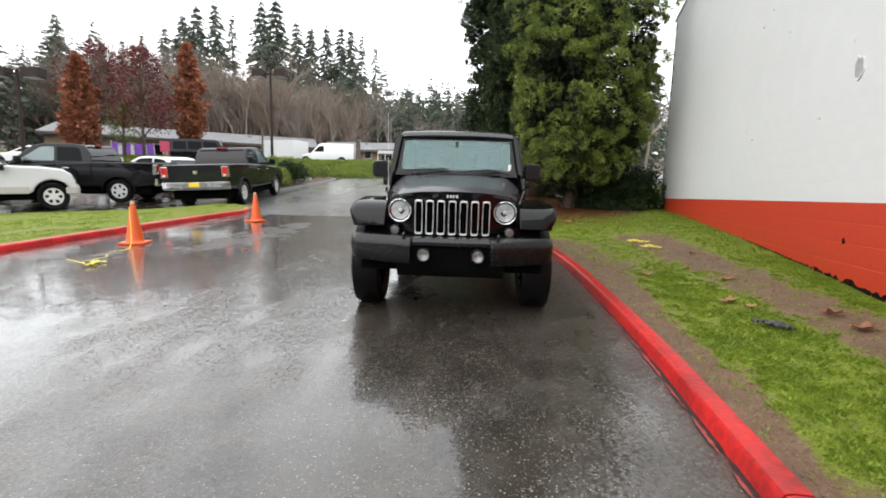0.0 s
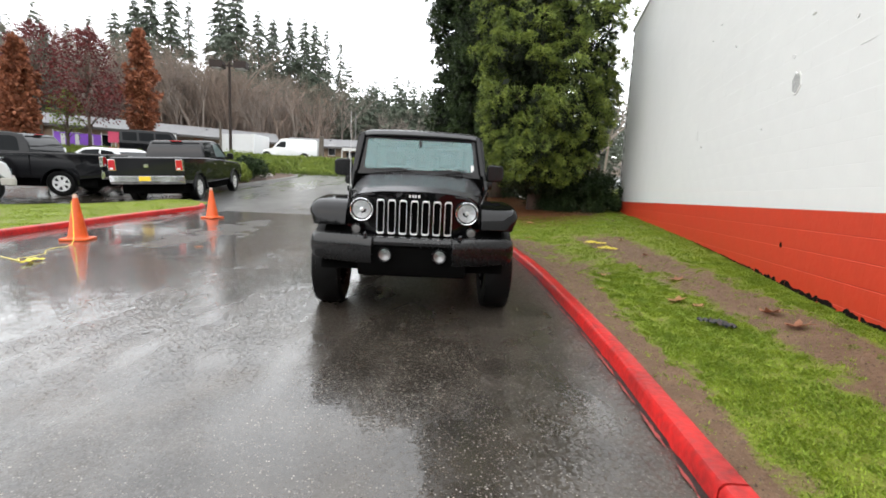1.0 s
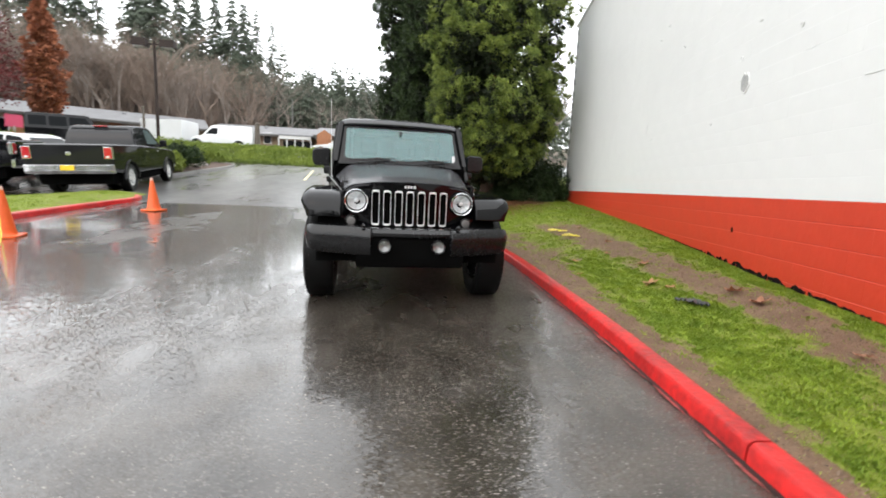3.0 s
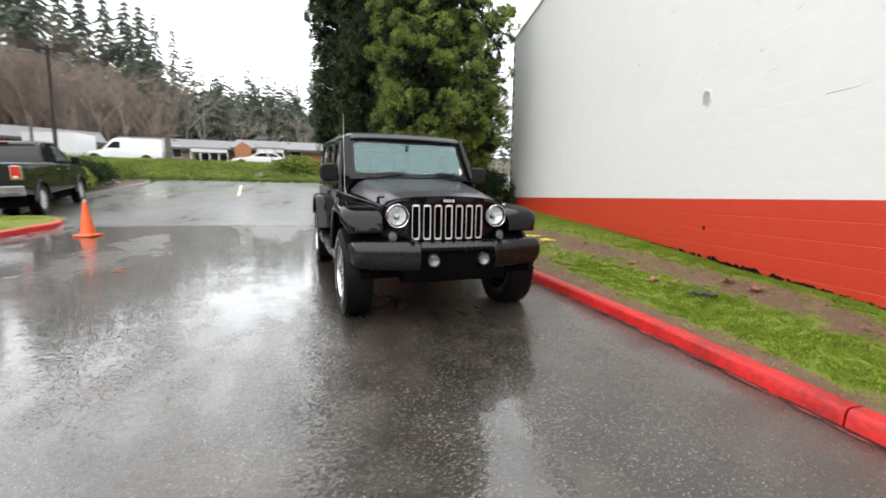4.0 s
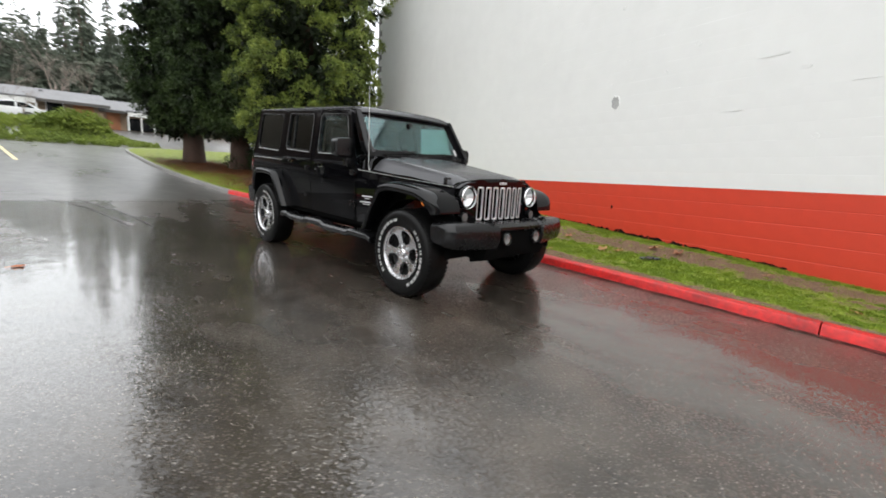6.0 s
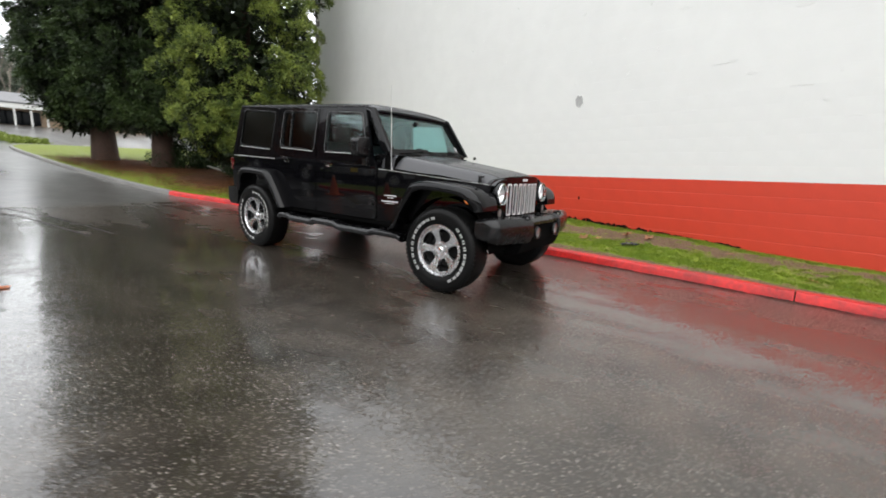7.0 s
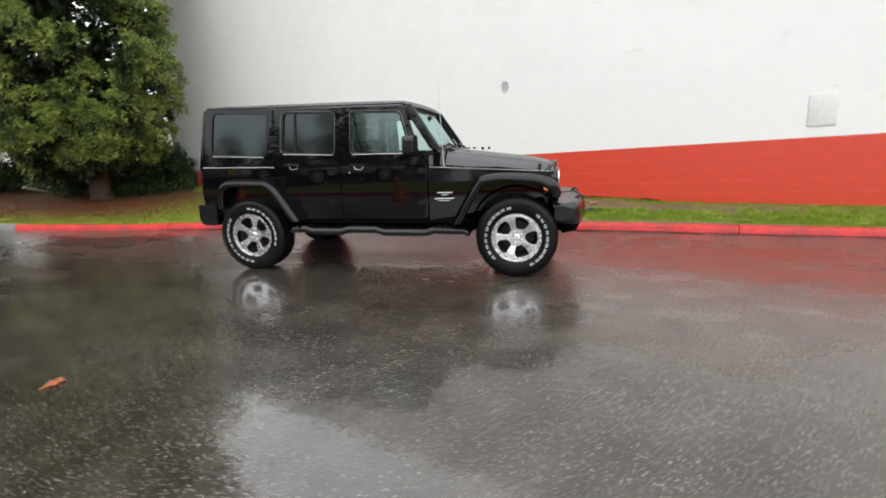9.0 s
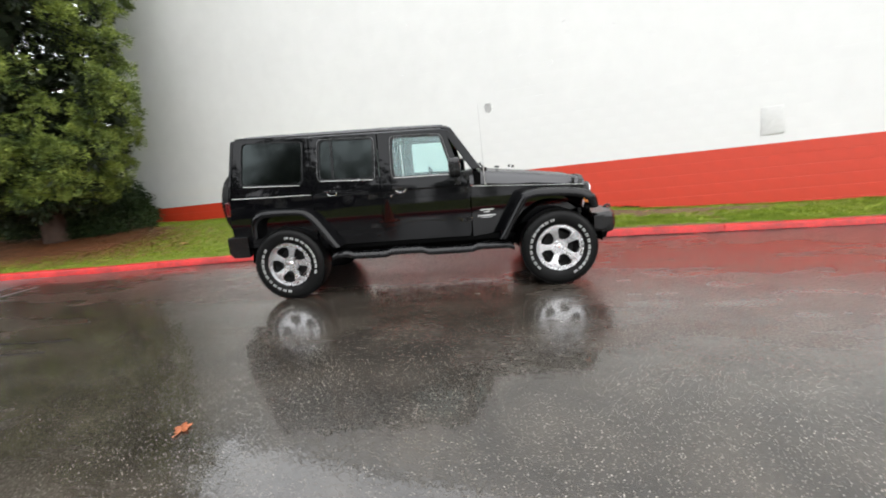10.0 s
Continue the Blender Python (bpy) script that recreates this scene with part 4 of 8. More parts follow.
# flares
FLARE_F = [((0.64, 0.53), (0.545, 0.535)), ((0.52, 0.745), (0.44, 0.74)), ((0.40, 0.965), (0.335, 0.905)), ((0.335, 1.015), (0.27, 0.938)), ((0.17, 1.036), (0.17, 0.952)), ((-0.10, 1.022), (-0.08, 0.940)), ((-0.25, 1.0), (-0.20, 0.922)), ((-0.345, 0.958), (-0.275, 0.885)), ((-0.405, 0.89), (-0.315, 0.835)), ((-0.425, 0.80), (-0.335, 0.785))]
FLARE_R = [((3.335, 0.70), (3.26, 0.70)), ((3.325, 0.91), (3.235, 0.86)), ((3.24, 1.005), (3.17, 0.925)), ((3.12, 1.025), (3.09, 0.943)), ((2.77, 1.012), (2.77, 0.935)), ((2.66, 0.985), (2.69, 0.905)), ((2.56, 0.90), (2.615, 0.825)), ((2.42, 0.70), (2.50, 0.66)), ((2.33, 0.565), (2.42, 0.555))]


def flare(name, stations, s, inner, back):
    rings = []
    n_st = len(stations)
    tables = [[(k, q[e][c]) for k, q in enumerate(stations)] for e in (0, 1) for c in (0, 1)]
    fine = [[along(tb, k / 4) for tb in tables] for k in range(4 * (n_st - 1) + 1)]
    for k, (oy, oz, iy, iz) in enumerate(fine):
        o, i = Vector((oy, oz)), Vector((iy, iz))
        # the front end draws in towards the grille
        taper = 1 - 0.055 * step_up(len(fine) - 10, len(fine) - 1, k) * (inner < 0.7)
        out = [(inner, o), (0.80, o), (0.885, o.lerp(i, 0.04)), (0.925, o.lerp(i, 0.22)), (0.943, o.lerp(i, 0.55)), (0.940, o.lerp(i, 0.85)), (0.928, i), (0.90, i.lerp(o, 0.05)), (back, i.lerp(o, 0.15))]
        rings.append([(s * x * (taper if x > 0.8 else 1), p.x, p.y) for x, p in out])
    return part(name, bevel(loft(rings), 0.008, 2, 60), PAINT, car, "", 50)


for s in (-1, 1):
    ff = flare("front_flare", FLARE_F, s, 0.60, 0.60)
    flare("rear_flare", FLARE_R, s, 0.78, 0.76)
    part("side_marker", lathe([(0.034, -0.02), (0.034, 0.006), (0.027, 0.013), (0.001, 0.015)], 24, lambda a, b, w, s=s: (s * (0.905 + w), -0.285 + a, 0.893 + b)), AMBER, ff, "round amber side marker")
    # wheel housing
    for y0, lo in ((0.0, 0.30), (2.946, 0.34)):
        arch = [[(s * x, y0 + 0.47 * math.cos(a), 0.42 + 0.47 * math.sin(a)) for a in (math.pi * k / 14 for k in range(15))] for x in (0.45, 0.80)]
        part("wheel_housing", loft(arch, closed=False), DARK, car)

# bumpers
def bumper_ring(x, yf, yb, zt, zb):
    h = zt - zb
    return [(x, yb, zt - 0.01), (x, yf + 0.05, zt), (x, yf + 0.015, zt - 0.03), (x, yf, zt - 0.35 * h), (x, yf + 0.004, zt - 0.7 * h), (x, yf + 0.03, zb + 0.01), (x, yf + 0.07, zb), (x, yb, zb + 0.02)]


stations = [(-0.885, -0.50, -0.36, 0.715, 0.57), (-0.86, -0.555, -0.36, 0.735, 0.535), (-0.80, -0.60, -0.36, 0.742, 0.515), (-0.52, -0.665, -0.40, 0.742, 0.505), (-0.34, -0.69, -0.42, 0.738, 0.50), (-0.325, -0.665, -0.42, 0.728, 0.645), (0, -0.675, -0.42, 0.728, 0.645), (0.325, -0.665, -0.42, 0.728, 0.645), (0.34, -0.69, -0.42, 0.738, 0.50), (0.52, -0.665, -0.40, 0.742, 0.505), (0.80, -0.60, -0.36, 0.742, 0.515), (0.86, -0.555, -0.36, 0.735, 0.535), (0.885, -0.50, -0.36, 0.715, 0.57)]
front_bumper = part("front_bumper", bevel(loft([bumper_ring(*q) for q in stations]), 0.006, 2, 50), BLACK_PLASTIC, car, "black grained plastic front bumper")
part("bumper_valance", bevel(loft([[(x, -0.645, 0.66), (x, -0.64, 0.50), (x, -0.60, 0.40), (x, -0.45, 0.36), (x, -0.40, 0.6)] for x in (-0.46, -0.40, 0.40, 0.46)]), 0.01), DARK, front_bumper)
for s in (-1, 1):
    fx, fz = s * 0.228, 0.592
    fog = lambda a, b, w, fx=fx, fz=fz: (fx + a, -0.66 - w, fz + b)
    f = part("fog_light", lathe([(0.062, 0.0), (0.062, 0.022), (0.056, 0.030), (0.048, 0.026)], 32, fog), BLACK_PLASTIC, front_bumper, "round fog light")
    part("fog_reflector", lathe([(0.048, 0.018), (0.025, 0.004), (0.001, 0.0)], 32, fog), FOG_CUP, f)
    part("fog_lens", lathe([(0.050, 0.026), (0.025, 0.034), (0.001, 0.036)], 32, fog), LENS, f)
    hook = tube([(s * 0.40, -0.57, 0.72), (s * 0.40, -0.60, 0.745), (s * 0.40, -0.63, 0.762), (s * 0.40, -0.655, 0.752), (s * 0.40, -0.655, 0.73)], 0.014, 8)
    part("tow_hook", hook, BLACK_PLASTIC, front_bumper)
rear_bumper = part("rear_bumper", bevel(loft([[(x, y0, 0.735), (x, 3.66 - 0.10 * max(0, abs(x) - 0.7), 0.735), (x, 3.665 - 0.10 * max(0, abs(x) - 0.7), 0.56), (x, 3.60, 0.50), (x, y0, 0.50)] for x, y0 in ((-0.86, 3.41), (-0.70, 3.45), (0.70, 3.45), (0.86, 3.41))]), 0.012), BLACK_PLASTIC, car, "black rear bumper")

# step rails, floor, chassis
for s in (-1, 1):
    ring_at = lambda y, top, s=s: [(s * 0.76, y, top), (s * 0.90, y, top - 0.002), (s * 0.925, y, top - 0.025), (s * 0.92, y, top - 0.06), (s * 0.88, y, top - 0.075), (s * 0.76, y, top - 0.06)]
    rail = loft([ring_at(y, z) for y, z in ((0.47, 0.475), (0.53, 0.50), (0.85, 0.502), (0.92, 0.478), (1.38, 0.478), (1.46, 0.505), (1.78, 0.505), (1.86, 0.482), (2.20, 0.484), (2.28, 0.508), (2.40, 0.505), (2.45, 0.488))])
    part("step_rail", bevel(rail, 0.008, 2, 50), BLACK_PLASTIC, car, "black tubular side step")
    part("frame_rail", box(s * 0.42 - 0.05, s * 0.42 + 0.05, -0.5, 3.5, 0.40, 0.52, 0.01), DARK, car)
part("floor_pan", box(-0.77, 0.77, 0.45, 3.52, 0.52, 0.57, 0.01), DARK, car)
part("axle", joined(tube([(-0.70, 0, 0.40), (0.70, 0, 0.40)], 0.045, 12), lathe([(0.0, -0.12), (0.10, -0.08), (0.12, 0), (0.10, 0.08), (0.0, 0.12)], 16, lambda a, b, w: (-0.2 + a, w, 0.40 + b))), DARK, car)
part("axle", joined(tube([(-0.70, 2.946, 0.40), (0.70, 2.946, 0.40)], 0.045, 12), lathe([(0.0, -0.12), (0.10, -0.08), (0.12, 0), (0.10, 0.08), (0.0, 0.12)], 16, lambda a, b, w: (a, 2.946 + w, 0.40 + b))), DARK, car)
part("engine_tray", box(-0.50, 0.50, -0.33, 0.75, 0.50, 0.95, 0.03), DARK, car)
part("firewall", box(-0.74, 0.74, 0.78, 0.86, 0.55, 1.25, 0.02), DARK, car)
part("muffler", box(-0.55, 0.25, 3.10, 3.40, 0.36, 0.50, 0.05), DARK, car)

# inside
dash = part("dashboard", bevel(loft([[(x, 0.86, 1.18), (x, 0.86, 1.275), (x, 1.02, 1.26), (x, 1.14, 1.20), (x, 1.10, 0.95)] for x in (-0.70, 0.70)]), 0.02), BLACK_PLASTIC, car)
wheel_c = Vector((0.36, 1.36, 1.16))
part("steering_wheel", tube([wheel_c + Vector((0.19 * math.cos(a), 0.08 * math.sin(a), 0.17 * math.sin(a))) for a in (2 * math.pi * k / 24 for k in range(25))], 0.016, 8), BLACK_PLASTIC, car)
for s in (-1, 1):
    for y in (1.75, 2.55):
        seat = part("seat", box(s * 0.36 - 0.24, s * 0.36 + 0.24, y - 0.38, y + 0.12, 0.72, 0.92, 0.06, 3), CLOTH, car, "dark cloth seat")
        back = bevel(loft([[(s * 0.36 - w, y + 0.02 + o, z), (s * 0.36 + w, y + 0.02 + o, z), (s * 0.36 + w, y + 0.15 + o, z), (s * 0.36 - w, y + 0.15 + o, z)] for z, w, o in ((0.85, 0.24, 0), (1.15, 0.24, 0.07), (1.38, 0.20, 0.12))]), 0.04, 3)
        part("seat_back", back, CLOTH, seat)
        part("head_rest", box(s * 0.36 - 0.12, s * 0.36 + 0.12, y + 0.13, y + 0.23, 1.40, 1.57, 0.04, 3), CLOTH, seat)
    part("roll_bar", tube([(s * 0.60, 1.95, 0.8), (s * 0.60, 1.95, 1.62), (s * 0.58, 1.85, 1.69), (s * 0.58, 1.15, 1.68)], 0.03, 8), DARK, car)
part("roll_bar", tube([(-0.60, 1.95, 1.66), (0.60, 1.95, 1.66)], 0.03, 8), DARK, car)

# mirrors and aerial
for s in (-1, 1):
    m = part("side_mirror", bevel(loft([[(s * x, y, z) for x, z in ((0.80, 1.235), (0.80, 1.40), (0.83, 1.425), (0.97, 1.415), (1.0, 1.385), (1.0, 1.26), (0.97, 1.225), (0.83, 1.22))] for y in (0.985, 1.10)]), 0.02, 3, 40), BLACK_PLASTIC, car, "black plastic door mirror")
    part("mirror_arm", box(s * 0.83 - 0.045, s * 0.83 + 0.045, 0.99, 1.06, 1.13, 1.225, 0.02), BLACK_PLASTIC, m)
    part("mirror_glass", box(s * 0.905 - 0.08, s * 0.905 + 0.08, 1.101, 1.104, 1.245, 1.405, 0.001), CHROME, m)
part("antenna", tube([(-0.755, 0.73, 1.09), (-0.765, 0.74, 1.14), (-0.772, 0.765, 1.93)], [0.012, 0.004, 0.0022], 8), SATIN_TRIM, car, "thin dull steel whip aerial")
# badge bars on the flank
for s in (-1, 1):
    for y0, z0, ln, ht in ((0.66, 0.836, 0.15, 0.011), (0.70, 0.815, 0.07, 0.007), (0.64, 0.775, 0.20, 0.012), (0.68, 0.757, 0.12, 0.006)):
        side_panel("badge_bar", s, rounded([(y0, z0), (y0, z0 + ht), (y0 + ln, z0 + ht), (y0 + ln, z0)], 0.004), [], WHITE_MARK, car, depth=0.003, proud=0.004, r=0)


# wheels
def wheel(name, m, parent, letters=True, tyre_w=0.255, radius=0.402, rim=0.242, hub_mat=None):
    w = new(name)
    w.parent = parent
    w.matrix_local = m
    h = tyre_w / 2
    out = lambda a, b, d: (-d, a, b)
    prof = [(rim - 0.006, h - 0.03), (rim + 0.008, h - 0.012), (rim + 0.05, h + 0.003), (rim + 0.10, h + 0.006), (radius - 0.035, h - 0.004), (radius - 0.012, h - 0.018), (radius, h - 0.04), (radius + 0.001, 0), (radius, -h + 0.04), (radius - 0.02, -h + 0.012), (rim + 0.06, -h), (rim - 0.006, -h + 0.03)]
    tyre = part("tyre", lathe(prof, 72, out), RUBBER, w, "black tyre with raised white lettering", 50)
    blocks = bmesh.new()
    for k in range(60):
        a = 2 * math.pi * k / 60
        for side in (-1, 1):
            one = box(-0.014, 0.014, -0.014, 0.014, 0, 0.009)
            for v in one.verts:
                d, t, rr = side * (h - 0.03) + v.co.x * 1.3, a + (v.co.y + 0.004 * (k % 2)) / radius, radius - 0.008 + v.co.z - (0.006 if abs(side * (h - 0.03) + v.co.x * 1.3) > h - 0.03 else 0)
                v.co = Vector(out(rr * math.cos(t), rr * math.sin(t), d))
            joined(blocks, one)
    part("tread_block", blocks, RUBBER, tyre)["kind"] = "stuff"
    if letters:
        rng = random.Random(4)
        marks = bmesh.new()
        for start, count in ((math.radians(-62), 11), (math.radians(113), 10)):
            for k in range(count):
                a0 = start + k * 0.205
                lw, r0, r1 = 0.185, rim + 0.044, rim + 0.075
                # writing too small to read: plain bars
                bars = [(0.0, 0.26, 0.1, 0.9), (0.38, rng.uniform(0.62, 0.86), 0.1, 0.9)]
                for u0, u1, v0, v1 in bars:
                    vs = [marks.verts.new(out((r0 + (r1 - r0) * v) * math.cos(a0 + lw * u), (r0 + (r1 - r0) * v) * math.sin(a0 + lw * u), h + 0.0075)) for u, v in ((u0, v0), (u1, v0), (u1, v1), (u0, v1))]
                    lo = [marks.verts.new((q.co.x + 0.006, q.co.y, q.co.z)) for q in vs]
                    marks.faces.new(vs)
                    for i in range(4):
                        marks.faces.new((vs[i], vs[(i + 1) % 4], lo[(i + 1) % 4], lo[i]))
        bmesh.ops.recalc_face_normals(marks, faces=marks.faces)
        part("tyre_lettering", marks, TYRE_WHITE, tyre, "worn white tyre lettering", 0)["kind"] = "stuff"
    barrel = part("rim", lathe([(rim, h - 0.012), (rim + 0.002, h - 0.004), (rim - 0.008, h - 0.004), (rim - 0.016, h - 0.02), (rim - 0.03, 0.0), (rim - 0.03, -h + 0.02)], 64, out), ALLOY, w, "five-spoke machined alloy rim", 50)
    holes = []
    for k in range(5):
        a = 2 * math.pi * k / 5 + 0.3
        pts = rounded([(0.086, -0.026), (0.086, 0.030), (0.128, 0.066), (0.178, 0.078), (0.204, 0.030), (0.206, -0.030), (0.186, -0.066), (0.132, -0.046)], 0.020, 3)
        holes.append([(u * math.cos(a) - v * math.sin(a), u * math.sin(a) + v * math.cos(a)) for u, v in pts])
    dish = lambda r: 0.20 * max(0.0, 0.20 - max(r, 0.045))
    disc = [((rim - 0.012) * math.cos(2 * math.pi * k / 60), (rim - 0.012) * math.sin(2 * math.pi * k / 60)) for k in range(60)]
    face = plate(disc, holes, h - 0.06, h - 0.018, lambda u, v, d: (-(d - dish(math.hypot(u, v))), u, v), 0.009)
    part("spoke_face", face, hub_mat or ALLOY, barrel)
    part("brake_disc", lathe([(0.165, 0.012), (0.165, -0.01), (0.05, -0.01), (0.001, 0.0)], 40, out), DARK_ALLOY, w)
    part("rim_well", lathe([(rim - 0.032, h - 0.085), (0.18, 0.0), (0.17, -0.02), (rim - 0.03, -h + 0.03)], 40, out), DARK_ALLOY, barrel)
    part("hub_cap", lathe([(0.034, h - 0.065), (0.034, h - 0.034), (0.026, h - 0.026), (0.001, h - 0.024)], 28, out), CHROME, barrel)
    for k in range(5):
        a = 2 * math.pi * k / 5 + 0.3 + math.pi / 5
        p = (0.062 * math.cos(a), 0.062 * math.sin(a))
        part("lug_nut", tube([(-(h - 0.065), *p), (-(h - 0.030), *p)], 0.011, 6), CHROME, barrel)
    return w


wheel("wheel", pose(-0.79, 0, 0.40, 17, 0, 0), car)
wheel("wheel", pose(-0.79, 2.946, 0.40, -25, 0, 0), car)
wheel("wheel", pose(0.79, 0, 0.40, 40, 0, 180), car)
wheel("wheel", pose(0.79, 2.946, 0.40, 75, 0, 180), car)
wheel("spare_wheel", pose(0.0, 3.80, 1.06, 0, 0, 90), car)

# ---- other vehicles ----
BLACK_TRUCK = material("wet_black_truck_paint", (0.005, 0.005, 0.006), 0.4, coat=0.55, spec=0.0)
GREY_TRUCK = material("dark_grey_truck_paint", (0.012, 0.012, 0.0135), 0.45, coat=0.6, spec=0.0)
WHITE_PAINT = material("white_car_paint", (0.56, 0.57, 0.57), 0.3, coat=1.0, vary=0.05)
TRUCK_RED = material("bright_red_lens", (0.42, 0.012, 0.018), 0.15, coat=1.0)
BEIGE = material("tan_lower_body", (0.42, 0.40, 0.36), 0.4, vary=0.1)
CAR_GLASS = material("dark_car_glass", (0.004, 0.005, 0.006), 0.05, spec=0.08)
CLEAR_CAR_GLASS = material("greenish_car_glass", (0.10, 0.14, 0.14), 0.05, spec=0.8)
DULL_CHROME = material("road_worn_chrome", (0.62, 0.62, 0.63), 0.14, metal=1.0, vary=0.25, scale=5)
YELLOW = material("yellow_plate", (0.75, 0.50, 0.02), 0.5, vary=0.1)


def arc_cut(y, r, z0, n=8):
    """Points of a wheel arch, rear to front, above the sill height z0."""
    a0 = math.asin(min(1, max(0, (z0 - 0.38) / r)))
    return [(y - r * math.cos(a), 0.38 + r * math.sin(a)) for a in (a0 + (math.pi - 2 * a0) * k / n for k in range(n + 1))]


def vehicle(name, m, label, category, paint, half, upper, axles, sill, cabin, windows, screens, rim_mat=BRIGHT_ALLOY, tyre=0.39, cabin_half=None, group=""):
    """A parked vehicle: y is forward, the origin is on the ground under the rear axle.
    upper: the top outline of the lower body, rear to front; cabin: the outline of the greenhouse."""
    root = thing(name, m, label, category, group)
    bottom = []
    for y in sorted(axles):
        bottom += arc_cut(y, tyre + 0.07, sill)
    outline = list(upper) + bottom[::-1]
    body = part("body", plate(outline, [], -half, half, lambda u, v, w: (w * (1 - 0.03 * max(0, v - 0.8) - 0.06 * max(0, 0.7 - v)), u, v), 0.05, 3), paint, root, "", 50)
    ch = cabin_half or half - 0.06
    zb = min(p[1] for p in cabin)
    lean = lambda u, v, w: (w * (1 - 0.22 * max(0, v - zb) / 1.0), u, v)
    if cabin:
        part("cabin", plate(cabin, [], -ch, ch, lean, 0.05, 3), paint, root, "", 50)
    for poly, mat in windows:
        for s in (-1, 1):
            part("side_window", plate(rounded(poly, 0.05, 3), [], s * (ch - 0.01), s * (ch + 0.006), lean, 0), mat, root)
    for (y0, z0), (y1, z1), mat in screens:
        d = Vector((y1 - y0, z1 - z0))
        nrm = Vector((-d.y, d.x)).normalized()
        if nrm.x * (y0 + y1) / 2 < nrm.x * (axles[0] + axles[-1]) / 2:
            nrm = -nrm
        def on(u, v, w, y0=y0, z0=z0, d=d, nrm=nrm):
            z = z0 + d.y * v
            return (u * (1 - 0.22 * max(0, z - zb)), y0 + d.x * v + nrm.x * w, z + nrm.y * w)
        part("window", plate(rounded([(-ch + 0.10, 0.06), (-ch + 0.10, 0.92), (ch - 0.10, 0.92), (ch - 0.10, 0.06)], 0.05, 3), [], -0.01, 0.012, on, 0), mat, root)
    for y in axles:
        for s in (-1, 1):
            small_wheel(pose(s * (half - 0.13), y, tyre, 20 * s + 15 * y, 0, 0 if s < 0 else 180), root, tyre, rim_mat)
    part("underbody", box(-half + 0.15, half - 0.15, min(p[0] for p in upper) + 0.25, max(p[0] for p in upper) - 0.25, 0.28, 0.62, 0.05), DARK, root)
    return root


def small_wheel(m, parent, radius, rim_mat):
    w = new("wheel")
    w.parent = parent
    w.matrix_local = m
    out = lambda a, b, d: (-d, a, b)
    rim = radius * 0.62
    part("tyre", lathe([(rim, 0.10), (rim + 0.05, 0.125), (radius - 0.03, 0.12), (radius, 0.09), (radius, -0.09), (radius - 0.03, -0.12), (rim, -0.10)], 40, out), RUBBER, w)
    holes = []
    for k in range(6):
        a = 2 * math.pi * k / 6
        pts = [(rim * 0.42, -rim * 0.10), (rim * 0.42, rim * 0.10), (rim * 0.80, rim * 0.24), (rim * 0.84, 0), (rim * 0.80, -rim * 0.24)]
        holes.append([(u * math.cos(a) - v * math.sin(a), u * math.sin(a) + v * math.cos(a)) for u, v in rounded(pts, 0.02, 2)])
    disc = [(rim * math.cos(2 * math.pi * k / 36), rim * math.sin(2 * math.pi * k / 36)) for k in range(36)]
    r = part("rim", plate(disc, holes, 0.06, 0.10, lambda u, v, d: (-d, u, v), 0.006, 1), rim_mat, w)
    part("rim_well", lathe([(rim, 0.06), (rim * 0.9, 0.0), (0.001, 0.0)], 30, out), DARK_ALLOY, r)
    return w


def parked(x, y, heading, climb=None):
    """A pose on the sloping ground; heading: degrees to the left of +y."""
    a = radians(heading)
    fx, fy = -math.sin(a), math.cos(a)
    up = math.degrees(math.atan((land_z(x + fx, y + fy) - land_z(x - fx, y - fy)) / 2))
    lx, ly = math.cos(a), math.sin(a)
    side = math.degrees(math.atan((land_z(x + lx, y + ly) - land_z(x - lx, y - ly)) / 2))
    up, side = max(-5, min(5, up)), max(-4, min(4, side))
    return pose(x, y, land_z(x, y), 0, 0, heading) @ pose(0, 0, 0, up, -side, 0)


